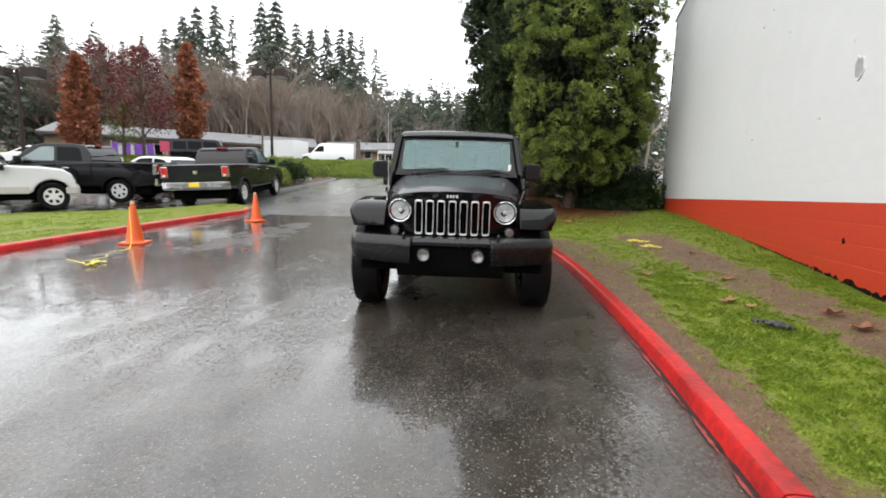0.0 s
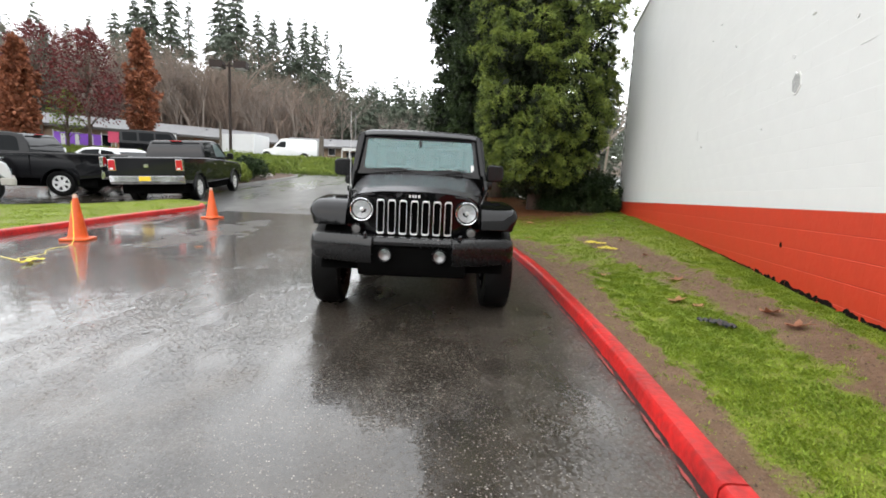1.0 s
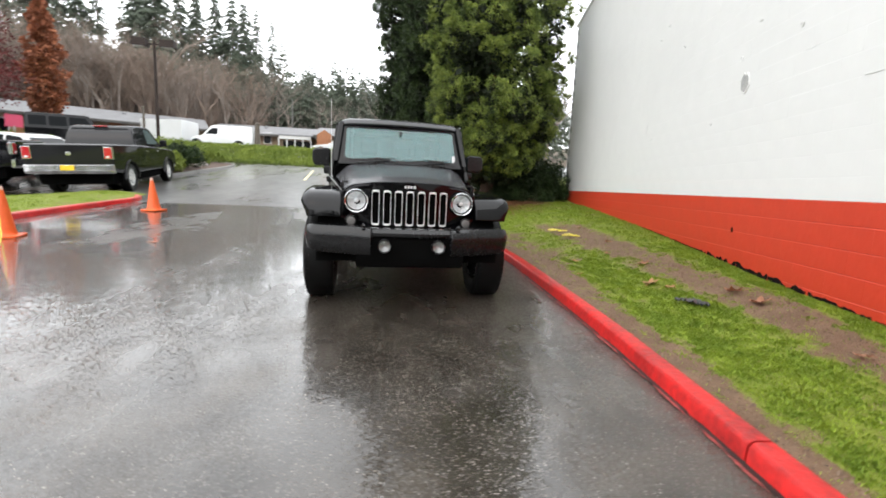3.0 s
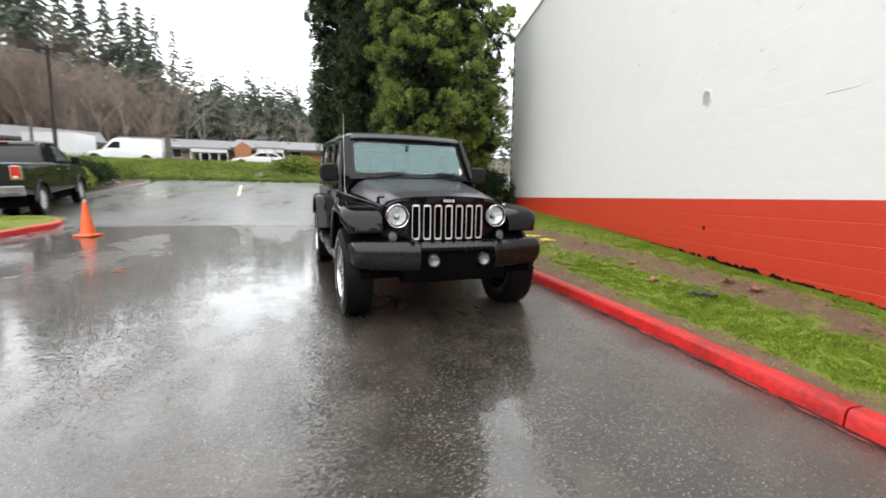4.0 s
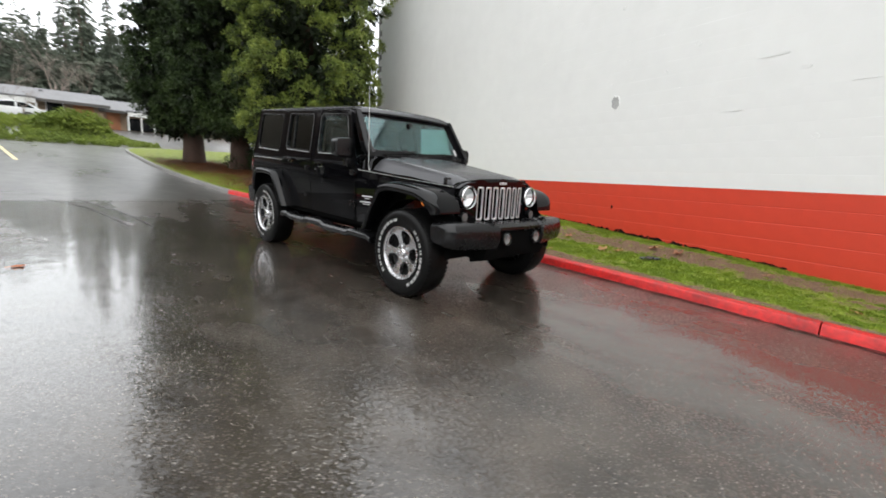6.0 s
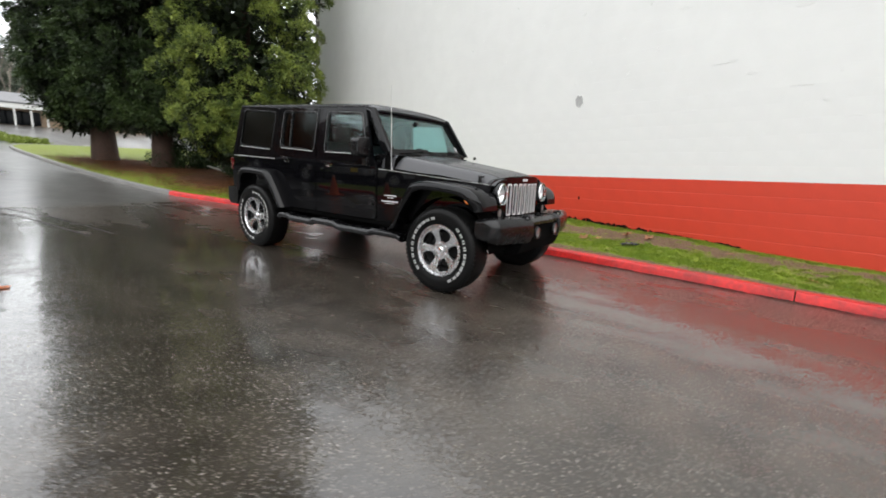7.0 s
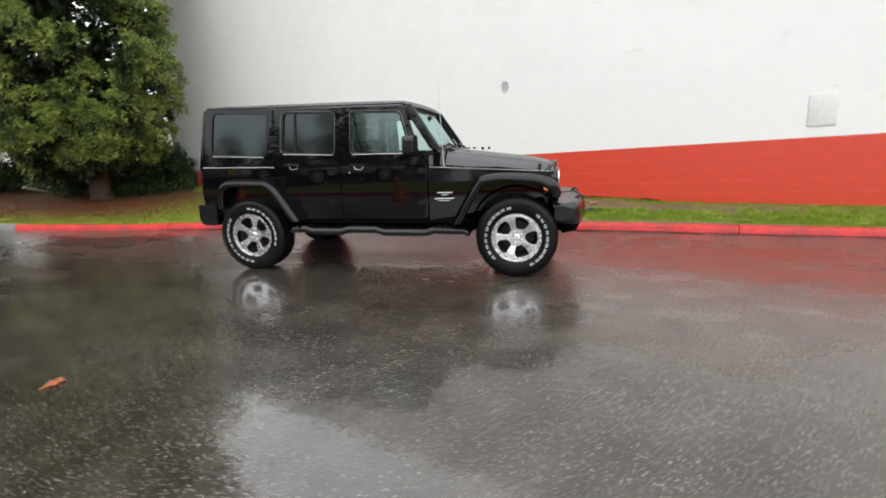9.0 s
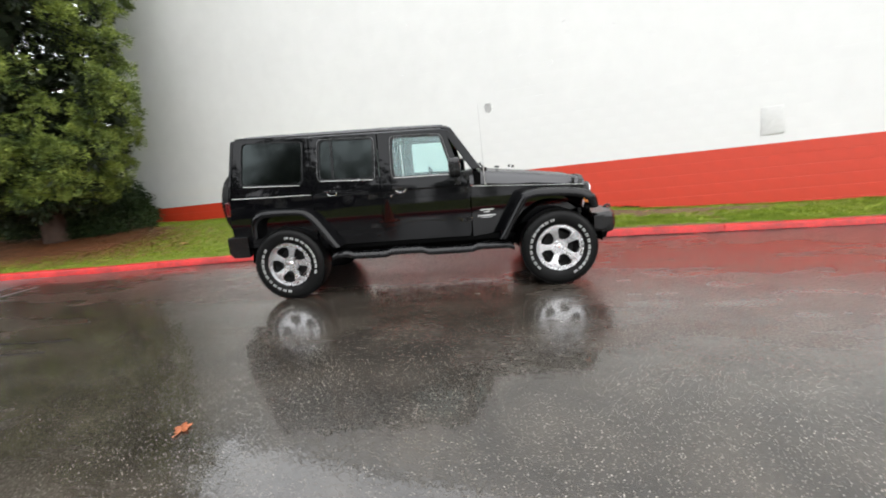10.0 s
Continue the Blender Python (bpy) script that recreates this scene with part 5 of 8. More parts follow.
def pickup(m, paint, label):
    upper = [(-1.17, 0.62), (-1.20, 0.85), (-1.19, 1.32), (-1.10, 1.36), (0.70, 1.34), (2.2, 1.27), (3.05, 1.22), (4.1, 1.16), (4.42, 1.06), (4.50, 0.80), (4.46, 0.52)]
    cabin = [(0.74, 1.28), (0.80, 1.60), (0.98, 1.86), (1.30, 1.92), (2.15, 1.92), (2.50, 1.84), (3.25, 1.24)]
    wins = [([(1.02, 1.36), (1.10, 1.74), (1.20, 1.80), (1.78, 1.81), (1.78, 1.36)], CAR_GLASS), ([(1.86, 1.36), (1.86, 1.81), (2.24, 1.80), (2.90, 1.36)], CLEAR_CAR_GLASS)]
    t = vehicle("pickup_truck", m, label, "truck", paint, 1.0, upper, [0.0, 3.57], 0.52, cabin, wins, [((0.76, 1.36), (0.97, 1.86), CAR_GLASS), ((3.10, 1.34), (2.48, 1.85), CLEAR_CAR_GLASS)], tyre=0.40)
    gate = part("tailgate", plate(rounded([(-0.80, 0.86), (-0.80, 1.32), (0.80, 1.32), (0.80, 0.86)], 0.03), [], 0, 0.03, lambda u, v, w: (u, -1.185 - w, v), 0.01), paint, t)
    part("gate_badge", plate(rounded([(-0.06, 1.06), (-0.06, 1.15), (0.06, 1.15), (0.06, 1.06)], 0.02), [], 0.03, 0.04, lambda u, v, w: (u, -1.185 - w, v), 0.004), CHROME, gate, "plain silver badge")
    for s in (-1, 1):
        lamp = part("tail_light", box(s * 0.90 - 0.09, s * 0.90 + 0.09, -1.235, -1.10, 0.98, 1.27, 0.02), TRUCK_RED, t, "red tail light")
        part("lamp_bezel", box(s * 0.90 - 0.105, s * 0.90 + 0.105, -1.226, -1.12, 0.962, 1.288, 0.015), DULL_CHROME, lamp)
        part("reverse_lens", box(s * 0.90 - 0.05, s * 0.90 + 0.03, -1.242, -1.20, 1.00, 1.05, 0.005), WHITE_MARK, lamp)
        part("door_mirror", box(s * 1.12 - 0.11, s * 1.12 + 0.11, 2.72, 2.84, 1.27, 1.50, 0.04), BLACK_PLASTIC, t)
        for y in (1.75, 2.75):
            part("door_handle", box(s * 0.985 - 0.02, s * 0.985 + 0.02, y - 0.35, y - 0.15, 1.12, 1.15, 0.008), CHROME, t)
        part("door_seam", box(s * 0.985 - 0.012, s * 0.985 + 0.006, 1.80, 1.815, 0.60, 1.27), DARK, t)
        part("door_seam", box(s * 0.985 - 0.012, s * 0.985 + 0.006, 0.75, 0.765, 0.62, 1.27), DARK, t)
        for y in (0.0, 3.57):
            arch = [[(s * x, y + rr * math.cos(a), 0.38 + rr * math.sin(a)) for x, rr in ((0.97, 0.54), (1.03, 0.53), (1.03, 0.49), (0.97, 0.48))] for a in (math.pi * k / 14 for k in range(15))]
            part("wheel_flare", loft(arch), paint, t)
    bump = part("rear_bumper", bevel(loft([[(x, -1.16, 0.82), (x, -1.36 + 0.12 * abs(x) ** 3, 0.82), (x, -1.37 + 0.12 * abs(x) ** 3, 0.66), (x, -1.30 + 0.12 * abs(x) ** 3, 0.58), (x, -1.14, 0.58)] for x in (-1.0, -0.8, -0.42, -0.36, 0.36, 0.42, 0.8, 1.0)]), 0.012), DULL_CHROME, t, "chrome rear bumper")
    part("plate", plate([(-0.15, 0.68), (-0.15, 0.81), (0.15, 0.81), (0.15, 0.68)], [], 0, 0.012, lambda u, v, w: (u, -1.372 - w, v), 0), YELLOW, bump, "yellow plate")
    part("third_brake_light", box(-0.18, 0.18, 0.92, 1.0, 1.865, 1.895, 0.008), TRUCK_RED, t)
    return t


pickup(parked(-8.2, 10.2, 6.5), GREY_TRUCK, "dark grey crew-cab pickup truck, wet, tailgate to the drive")
pickup(parked(-11.6, 11.0, 101), BLACK_TRUCK, "black crew-cab pickup truck with chrome wheels, wet")

suv_up = [(-0.95, 0.50), (-1.0, 0.75), (-0.98, 1.20), (0.0, 1.19), (1.9, 1.18), (2.6, 1.16), (3.08, 1.10), (3.28, 0.98), (3.36, 0.76), (3.37, 0.46)]
suv_cab = [(-0.96, 1.12), (-0.82, 1.56), (-0.60, 1.76), (0.0, 1.81), (0.95, 1.80), (1.25, 1.72), (1.95, 1.13)]
suv_win = [([(-0.78, 1.24), (-0.62, 1.60), (0.0, 1.66), (0.0, 1.24)], CAR_GLASS), ([(0.08, 1.24), (0.08, 1.67), (0.72, 1.67), (0.72, 1.24)], CAR_GLASS), ([(0.80, 1.24), (0.80, 1.67), (1.16, 1.63), (1.70, 1.24)], CLEAR_CAR_GLASS)]
white_suv = vehicle("suv", parked(-14.45, 6.75, -47) @ Matrix.Diagonal((1.0, 1.0, 1.08, 1)), "white sport utility vehicle with a beige lower body", "car", WHITE_PAINT, 0.89, suv_up, [0.0, 2.83], 0.48, suv_cab, suv_win, [((-0.95, 1.10), (-0.74, 1.62), CAR_GLASS), ((1.88, 1.20), (1.26, 1.70), CLEAR_CAR_GLASS)], tyre=0.37)
for s in (-1, 1):
    part("side_cladding", box(s * 0.885 - 0.02, s * 0.885 + 0.02, 0.50, 2.34, 0.46, 0.64, 0.012), BEIGE, white_suv)
    part("front_cladding", box(s * 0.86 - 0.06, s * 0.86 + 0.04, 3.12, 3.40, 0.44, 0.62, 0.03), BEIGE, white_suv)
    part("door_mirror", box(s * 1.0 - 0.10, s * 1.0 + 0.10, 1.80, 1.90, 1.05, 1.22, 0.03), BLACK_PLASTIC, white_suv)
    part("headlight", box(s * 0.68 - 0.16, s * 0.68 + 0.16, 3.28, 3.375, 0.72, 0.88, 0.02), LENS, white_suv)
part("front_bumper", box(-0.85, 0.85, 3.25, 3.45, 0.42, 0.62, 0.05), BEIGE, white_suv)

box_up = [(-0.85, 0.60), (-0.88, 1.20), (2.9, 1.18), (3.45, 1.12), (3.52, 0.95), (3.50, 0.55)]
box_cab = [(-0.85, 1.14), (-0.80, 1.80), (-0.72, 1.86), (1.45, 1.86), (1.62, 1.80), (1.95, 1.16)]
box_win = [([(-0.70, 1.28), (-0.70, 1.72), (-0.05, 1.72), (-0.05, 1.28)], CAR_GLASS), ([(0.05, 1.28), (0.05, 1.72), (0.72, 1.72), (0.72, 1.28)], CAR_GLASS), ([(0.82, 1.28), (0.82, 1.72), (1.48, 1.72), (1.72, 1.28)], CAR_GLASS)]
vehicle("boxy_suv", parked(-15.4, 20.3, -62) @ Matrix.Diagonal((0.95, 0.95, 0.95, 1)), "boxy black off-road wagon parked on the upper row", "car", BLACK_TRUCK, 0.93, box_up, [0.0, 2.70], 0.55, box_cab, box_win, [((-0.86, 1.26), (-0.82, 1.76), CAR_GLASS), ((1.90, 1.24), (1.64, 1.78), CAR_GLASS)], tyre=0.40)

sed_up = [(-0.95, 0.45), (-1.02, 0.70), (-0.98, 0.98), (-0.3, 1.02), (2.0, 0.98), (2.9, 0.88), (3.45, 0.74), (3.55, 0.55), (3.52, 0.36)]
sed_cab = [(-0.75, 0.96), (-0.10, 1.38), (0.35, 1.46), (0.95, 1.46), (1.30, 1.40), (2.15, 0.96)]
sed_win = [([(-0.40, 1.04), (0.02, 1.34), (0.50, 1.38), (0.50, 1.04)], CAR_GLASS), ([(0.58, 1.04), (0.58, 1.39), (1.22, 1.34), (1.82, 1.04)], CAR_GLASS)]


def sedan(x, y, heading, lift=1.0):
    return vehicle("sedan", parked(x, y, heading), "white saloon car parked in the lot", "car", WHITE_PAINT, 0.88, sed_up, [0.0, 2.7], 0.40, sed_cab, sed_win, [((-0.70, 1.0), (-0.12, 1.36), CAR_GLASS), ((2.0, 1.02), (1.32, 1.39), CAR_GLASS)], tyre=0.32, group="white cars in the lot")


sedan(-12.0, 14.2, 80)
sedan(-27.5, 24.6, 100)
sedan(-24.6, 24.9, 95)
sedan(-2.0, 39.6, 92)
sedan(-15.6, 26.6, 75)
van_up = [(-1.15, 0.55), (-1.18, 1.20), (2.55, 1.15), (3.35, 1.05), (3.75, 0.95), (3.85, 0.72), (3.82, 0.45)]
van_cab = [(-1.16, 1.10), (-1.10, 2.02), (-1.0, 2.08), (1.9, 2.08), (2.25, 2.0), (3.0, 1.10)]
van_win = [([(1.75, 1.25), (1.75, 1.80), (2.20, 1.78), (2.72, 1.25)], CAR_GLASS)]
vehicle("cargo_van", parked(-11.75, 39.3, 92), "white cargo van parked above the bank", "van", WHITE_PAINT, 0.98, van_up, [0.0, 3.45], 0.48, van_cab, van_win, [((3.0, 1.2), (2.28, 1.96), CAR_GLASS)], tyre=0.36)

trailer = thing("box_trailer", parked(-18.0, 40.2, 72), "white enclosed box trailer", "trailer")
part("box_body", box(-1.1, 1.1, -2.0, 2.0, 0.45, 2.35, 0.05), WHITE_PAINT, trailer)
part("side_door", box(-1.12, -1.09, 0.9, 1.5, 0.60, 2.15, 0.01), WHITE_PAINT, trailer)
for s in (-1, 1):
    for y in (-0.45, 0.45):
        small_wheel(pose(s * 0.98, y, 0.34, 0, 0, 0 if s < 0 else 180), trailer, 0.34, ALLOY)

# ---- traffic cones and caution tape ----
CONE = material("orange_cone_plastic", (0.66, 0.095, 0.014), 0.4, vary=0.2, scale=14, bump=0.1)
CONE_TOP = material("scuffed_cone_tip", (0.55, 0.38, 0.30), 0.6, vary=0.3)
TAPE = material("yellow_caution_tape", (0.58, 0.48, 0.04), 0.4, vary=0.15, scale=30)


def cone(x, y, turn):
    c = thing("traffic_cone", pose(x, y, land_z(x, y), 2, 0, turn), "orange plastic traffic cone standing on the wet drive", "traffic cone", "cones along the drive")
    part("cone_base", bevel(plate(rounded([(-0.185, -0.185), (-0.185, 0.185), (0.185, 0.185), (0.185, -0.185)], 0.04), [], 0.004, 0.035, lambda u, v, w: (u, v, w), 0.008), 0.002), CONE, c)
    part("cone_body", lathe([(0.150, 0.034), (0.138, 0.05), (0.128, 0.07), (0.034, 0.66)], 40, lambda a, b, w: (a, b, w)), CONE, c, "", 60)
    part("cone_tip", lathe([(0.034, 0.66), (0.030, 0.70), (0.022, 0.715), (0.018, 0.70), (0.02, 0.60)], 32, lambda a, b, w: (a, b, w)), CONE_TOP, c, "scuffed pale tip")
    return c


cone(-5.38, 2.76, 12)
cone(-5.0, 6.33, -20)


def ribbon(name, pts, width, mat, label, flat=0.3):
    """A crumpled band lying along points."""
    rnd = random.Random(len(pts) * 7)
    rings = []
    for i, p in enumerate(pts):
        p = Vector(p)
        d = (Vector(pts[min(i + 1, len(pts) - 1)]) - Vector(pts[max(i - 1, 0)])).normalized()
        side = d.cross(Vector((0, 0, 1))).normalized()
        tilt = rnd.uniform(-1, 1) * flat
        w = (side * math.cos(tilt) + Vector((0, 0, 1)) * abs(math.sin(tilt))) * width * rnd.uniform(0.6, 1.1)
        rings.append([p, p + w, p + w + Vector((0, 0, 0.0015)), p + Vector((0, 0, 0.0015))])
    return tagged(mesh_object(name, loft(rings), mat), label, "tape")


def on_road(x, y, up=0.006):
    return (x, y, land_z(x, y) + up)


tape_pts = [(-5.34, 2.62, land_z(-5.3, 2.6) + 0.62), (-5.27, 2.55, land_z(-5.3, 2.5) + 0.30), (-5.20, 2.45, land_z(-5.2, 2.4) + 0.06)] + [on_road(-5.15 + 0.06 * math.sin(k * 1.2) + 0.035 * k, 2.35 - 0.13 * k, 0.008 + 0.008 * (k % 2)) for k in range(10)] + [on_road(-4.75 - 0.12 * k, 1.05 + 0.06 * k, 0.01) for k in range(5)]
ribbon("caution_tape", tape_pts, 0.016, TAPE, "crumpled yellow caution tape hanging from a cone to the road")


def bundle(name, x, y, z, size, mat, label, category, seed):
    rnd = random.Random(seed)
    bm = None
    for k in range(6):
        pts = []
        p = Vector((x + rnd.uniform(-1, 1) * size * 0.4, y + rnd.uniform(-1, 1) * size * 0.4, z))
        a = rnd.uniform(0, 6.28)
        for j in range(6):
            pts.append(p.copy() + Vector((0, 0, 0.01 + 0.02 * rnd.random())))
            a += rnd.uniform(-0.9, 0.9)
            p += Vector((math.cos(a), math.sin(a), 0)) * size * 0.28
        rings = [[q, q + Vector((0.0, 0.03, 0.012)), q + Vector((0.012, 0.03, 0.016)), q + Vector((0.012, 0, 0.006))] for q in pts]
        bm = joined(bm, loft(rings))
    return tagged(mesh_object(name, bm, mat), label, category)


bundle("tape_knot", -4.66, 1.08, land_z(-4.66, 1.08), 0.12, TAPE, "knotted end of yellow caution tape on the road", "tape", 3)

# ---- trees ----
BARK = material("grey_brown_bark", (0.10, 0.075, 0.055), 0.85, vary=0.5, scale=18, bump=0.8, bump_scale=30)
RED_BARK = material("reddish_fibrous_bark", (0.050, 0.027, 0.018), 0.85, vary=0.5, scale=14, bump=0.8, bump_scale=24)
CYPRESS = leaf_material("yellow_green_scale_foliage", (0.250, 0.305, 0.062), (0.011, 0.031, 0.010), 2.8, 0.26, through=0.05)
# inner foliage of cypress and cedar: shade between bunches put into its near-black colour
SHADE_CYPRESS = leaf_material("shade_dark_cypress_foliage", (0.016, 0.026, 0.007), (0.006, 0.010, 0.004), 1.6, 0.5, through=0.0)
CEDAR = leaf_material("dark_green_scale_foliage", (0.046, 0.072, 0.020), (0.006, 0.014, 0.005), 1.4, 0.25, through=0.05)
SHADE_CEDAR = leaf_material("shade_dark_cedar_foliage", (0.012, 0.018, 0.006), (0.004, 0.007, 0.003), 1.6, 0.5, through=0.0)
SHRUB = leaf_material("dark_shrub_foliage", (0.032, 0.054, 0.016), (0.010, 0.020, 0.007), 1.4, 0.4)
# fir green paled towards grey: distance haze is put into the leaf colour
HAZY_FIR = leaf_material("haze_pale_fir_foliage", (0.130, 0.150, 0.108), (0.058, 0.076, 0.056), 0.15, 0.4)
RUST = leaf_material("rust_orange_leaves", (0.37, 0.145, 0.075), (0.12, 0.038, 0.022), 1.6, 0.75)
MAPLE = leaf_material("dull_red_leaves", (0.144, 0.025, 0.023), (0.054, 0.016, 0.016), 0.6, 0.5)
COVER = leaf_material("bright_ground_cover", (0.20, 0.25, 0.042), (0.075, 0.112, 0.02), 0.5, 0.45)
LIME = leaf_material("lime_shrub", (0.230, 0.274, 0.050), (0.086, 0.122, 0.022), 1.5, 0.5)
TWIG = material("bare_brown_twigs", (0.200, 0.150, 0.118), 0.9, vary=0.3, random_tone=0.3)
TWIG_GREY = material("bare_grey_brown_twigs", (0.215, 0.180, 0.155), 0.9, vary=0.3, random_tone=0.3)


def unit(a):
    return a / np.maximum(1e-6, np.linalg.norm(a, axis=-1, keepdims=True))


def leaves(rng, centres, outward, size, count, length, width, droop=0.25, spread=0.9, up=0.3):
    """Diamond leaves in fans round each centre: an array of quads."""
    n = len(centres)
    c = np.repeat(centres, count, 0)
    o = np.repeat(outward, count, 0)
    s = np.repeat(size, count)[:, None]
    d = unit(o * 0.9 + rng.normal(0, spread, (n * count, 3)) + np.array([0, 0, up]))
    base = c + d * s * rng.random((n * count, 1)) ** 0.6 + rng.normal(0, 0.12, (n * count, 3)) * s
    tip_dir = unit(d + rng.normal(0, 0.35, d.shape) - np.array([0, 0, droop]))
    side = unit(np.cross(tip_dir, rng.normal(0, 1, d.shape)))
    L = length * rng.uniform(0.6, 1.3, (n * count, 1))
    W = width * rng.uniform(0.6, 1.3, (n * count, 1))
    return np.stack([base, base + tip_dir * L * 0.5 + side * W, base + tip_dir * L, base + tip_dir * L * 0.5 - side * W], 1)


def evergreen(name, x, y, z, height, radius, young, shade_mat, bark, label, seed, bunches=620, tufts=13, per=46, low=0.5, length=0.075, width=0.0135, bunch=0.36, fine_to=7.5, trunk=0.26, lean=(0, 0), limbs=80, shape=(0.45, 0.76, 1.0, 0.97, 0.85, 0.50, 0.08), sag=0.0):
    """A broad evergreen: limbs that end in rounded bunches, each a cluster of tufts with young sprays outside and inner
    ones whose near-black colour paints the shade in the gaps.
    """
    rng = np.random.default_rng(seed)
    root = thing(name, pose(x, y, z), label, "tree")
    top = height - 0.4
    tr = [(lean[0] * t, lean[1] * t, height * t) for t in (-0.02, 0.02, 0.06, 0.15, 0.3, 0.5, 0.7, 0.92)]
    part("trunk", tube(tr, [trunk * 1.5, trunk * 1.25, trunk * 1.05, trunk * 0.95, trunk * 0.8, trunk * 0.6, trunk * 0.36, 0.03], 12), bark, root, "", 180)
    t = rng.random(bunches) ** 1.35
    a = (np.arange(bunches) * 2.399963 + rng.normal(0, 0.35, bunches)) % (2 * np.pi)
    lobe = 1 + 0.08 * np.sin(3 * a + 9 * t) + 0.09 * np.sin(5 * a - 23 * t) + 0.07 * np.sin(31 * t + 2 * a)
    prof = np.interp(t, [0, 0.05, 0.16, 0.35, 0.6, 0.85, 1.0], shape)
    f = np.where(rng.random(bunches) < 0.70, rng.uniform(0.84, 1.06, bunches), rng.uniform(0.45, 0.82, bunches))
    r = radius * prof * lobe * f
    big = bunch * rng.uniform(0.65, 1.3, bunches) * (1 - 0.3 * t)
    cen = np.stack([r * np.cos(a) + lean[0] * t, r * np.sin(a) + lean[1] * t, low + (top - low) * t - 0.12 * r], 1)
    out = np.stack([np.cos(a), np.sin(a), np.full(bunches, 0.55 - sag)], 1)
    # tufts over the outer and upper side of each bunch; fine sprays low down, coarse ones high up
    quads = []
    for pick, count, ln, wd in ((cen[:, 2] < fine_to, per, length, width), (cen[:, 2] >= fine_to, 10, length * 2.2, width * 2.4)):
        m = int(pick.sum()) * tufts
        d = unit(np.repeat(out[pick], tufts, 0) * 0.75 + rng.normal(0, 0.75, (m, 3)))
        g = np.repeat(big[pick], tufts)[:, None]
        tuft = np.repeat(cen[pick], tufts, 0) + d * g * rng.uniform(0.55, 1.0, (m, 1)) * np.array([1, 1, 0.62])
        tuft[:, 2] -= sag * 0.5 * g[:, 0] * rng.random(m)
        quads.append(leaves(rng, tuft, d, g[:, 0] * 0.34, count, ln, wd, droop=0.2 + sag, spread=0.75, up=0.25 - sag * 0.5))
    tri_mesh("young_sprays", np.concatenate(quads), 4, young, root)
    # inner and core sprays fill the gaps with the painted shade colour
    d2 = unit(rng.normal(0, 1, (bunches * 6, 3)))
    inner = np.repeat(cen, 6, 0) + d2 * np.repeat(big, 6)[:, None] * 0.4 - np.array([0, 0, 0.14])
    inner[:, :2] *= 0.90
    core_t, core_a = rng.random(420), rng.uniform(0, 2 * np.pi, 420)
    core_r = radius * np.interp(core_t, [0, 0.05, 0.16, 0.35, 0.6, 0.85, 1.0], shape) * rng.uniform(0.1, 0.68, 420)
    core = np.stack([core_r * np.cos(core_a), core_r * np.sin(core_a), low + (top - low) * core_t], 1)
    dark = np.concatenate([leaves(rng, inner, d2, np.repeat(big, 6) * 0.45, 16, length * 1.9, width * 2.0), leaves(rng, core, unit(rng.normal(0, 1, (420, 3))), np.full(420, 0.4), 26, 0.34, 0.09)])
    tri_mesh("shade_dark_sprays", dark, 4, shade_mat, root)
    bm = None
    for k in range(limbs):
        i = int(rng.integers(bunches))
        p = Vector(cen[i])
        q = Vector((lean[0] * t[i], lean[1] * t[i], max(0.3, p.z - 0.25 * math.hypot(p.x, p.y))))
        mid = (p + q) / 2 + Vector((0, 0, -0.12))
        bm = tube([q, mid, p], [0.045, 0.028, 0.008], 5, bm=bm)
    part("branching", bm, bark, root, "", 180)["kind"] = "stuff"
    return root


G1 = lawn_z(3.7, 10.3)
evergreen("cypress_tree", 3.65, 10.35, G1 - 0.03, 18, 2.0, CYPRESS, SHADE_CYPRESS, RED_BARK, "tall yellow-green cypress tree beside the white wall", 11, bunches=860, tufts=11, per=44, low=1.0, trunk=0.20, bunch=0.35)
evergreen("cedar_tree", 3.05, 14.6, land_z(3, 14.6) + 0.12, 23, 2.0, CEDAR, SHADE_CEDAR, RED_BARK, "tall dark green cedar tree with a reddish trunk", 12, bunches=820, tufts=11, per=34, low=1.65, length=0.10, width=0.019, trunk=0.29, sag=0.35, bunch=0.42, fine_to=9)
evergreen("cedar_tree", 2.15, 17.1, land_z(2.1, 17.1) + 0.12, 26, 2.0, CEDAR, SHADE_CEDAR, RED_BARK, "tall dark green cedar tree on the kerb lawn", 13, bunches=820, tufts=11, per=30, low=1.55, length=0.11, width=0.021, trunk=0.32, sag=0.35, bunch=0.44, fine_to=9)
# needle litter under the three trees
rng = np.random.default_rng(91)
lit = []
for tx, ty, spread_r, n_lit in ((2.9, 9.6, 1.3, 12000), (2.7, 13.9, 1.5, 9000), (1.9, 16.6, 1.2, 6000)):
    px, py = rng.normal(tx, spread_r * 0.75, n_lit), rng.normal(ty - 0.3, spread_r, n_lit)
    for u, v in zip(px, py):
        if u > along(KERB_X, v) + 0.25 and u < wall_x(v) - 0.05:
            zz = lawn_z(u, v) if v < 11.3 else land_z(u, v) + KERB_H - 0.01 + 0.04 * step_up(0, 4, u - along(KERB_X, v) - 0.13)
            an = rng.uniform(0, 6.28)
            du, dv, w = math.cos(an) * 0.05, math.sin(an) * 0.05, 0.013
            zz += rng.uniform(0.008, 0.03)
            lit += [(u - du, v - dv, zz), (u + dv * w / 0.045, v - du * w / 0.045, zz + 0.006), (u + du, v + dv, zz), (u - dv * w / 0.045, v + du * w / 0.045, zz + 0.004)]
LITTER = leaf_material("rusty_needle_litter", (0.32, 0.135, 0.06), (0.13, 0.06, 0.032), 3.0, 0.6, through=0.0)
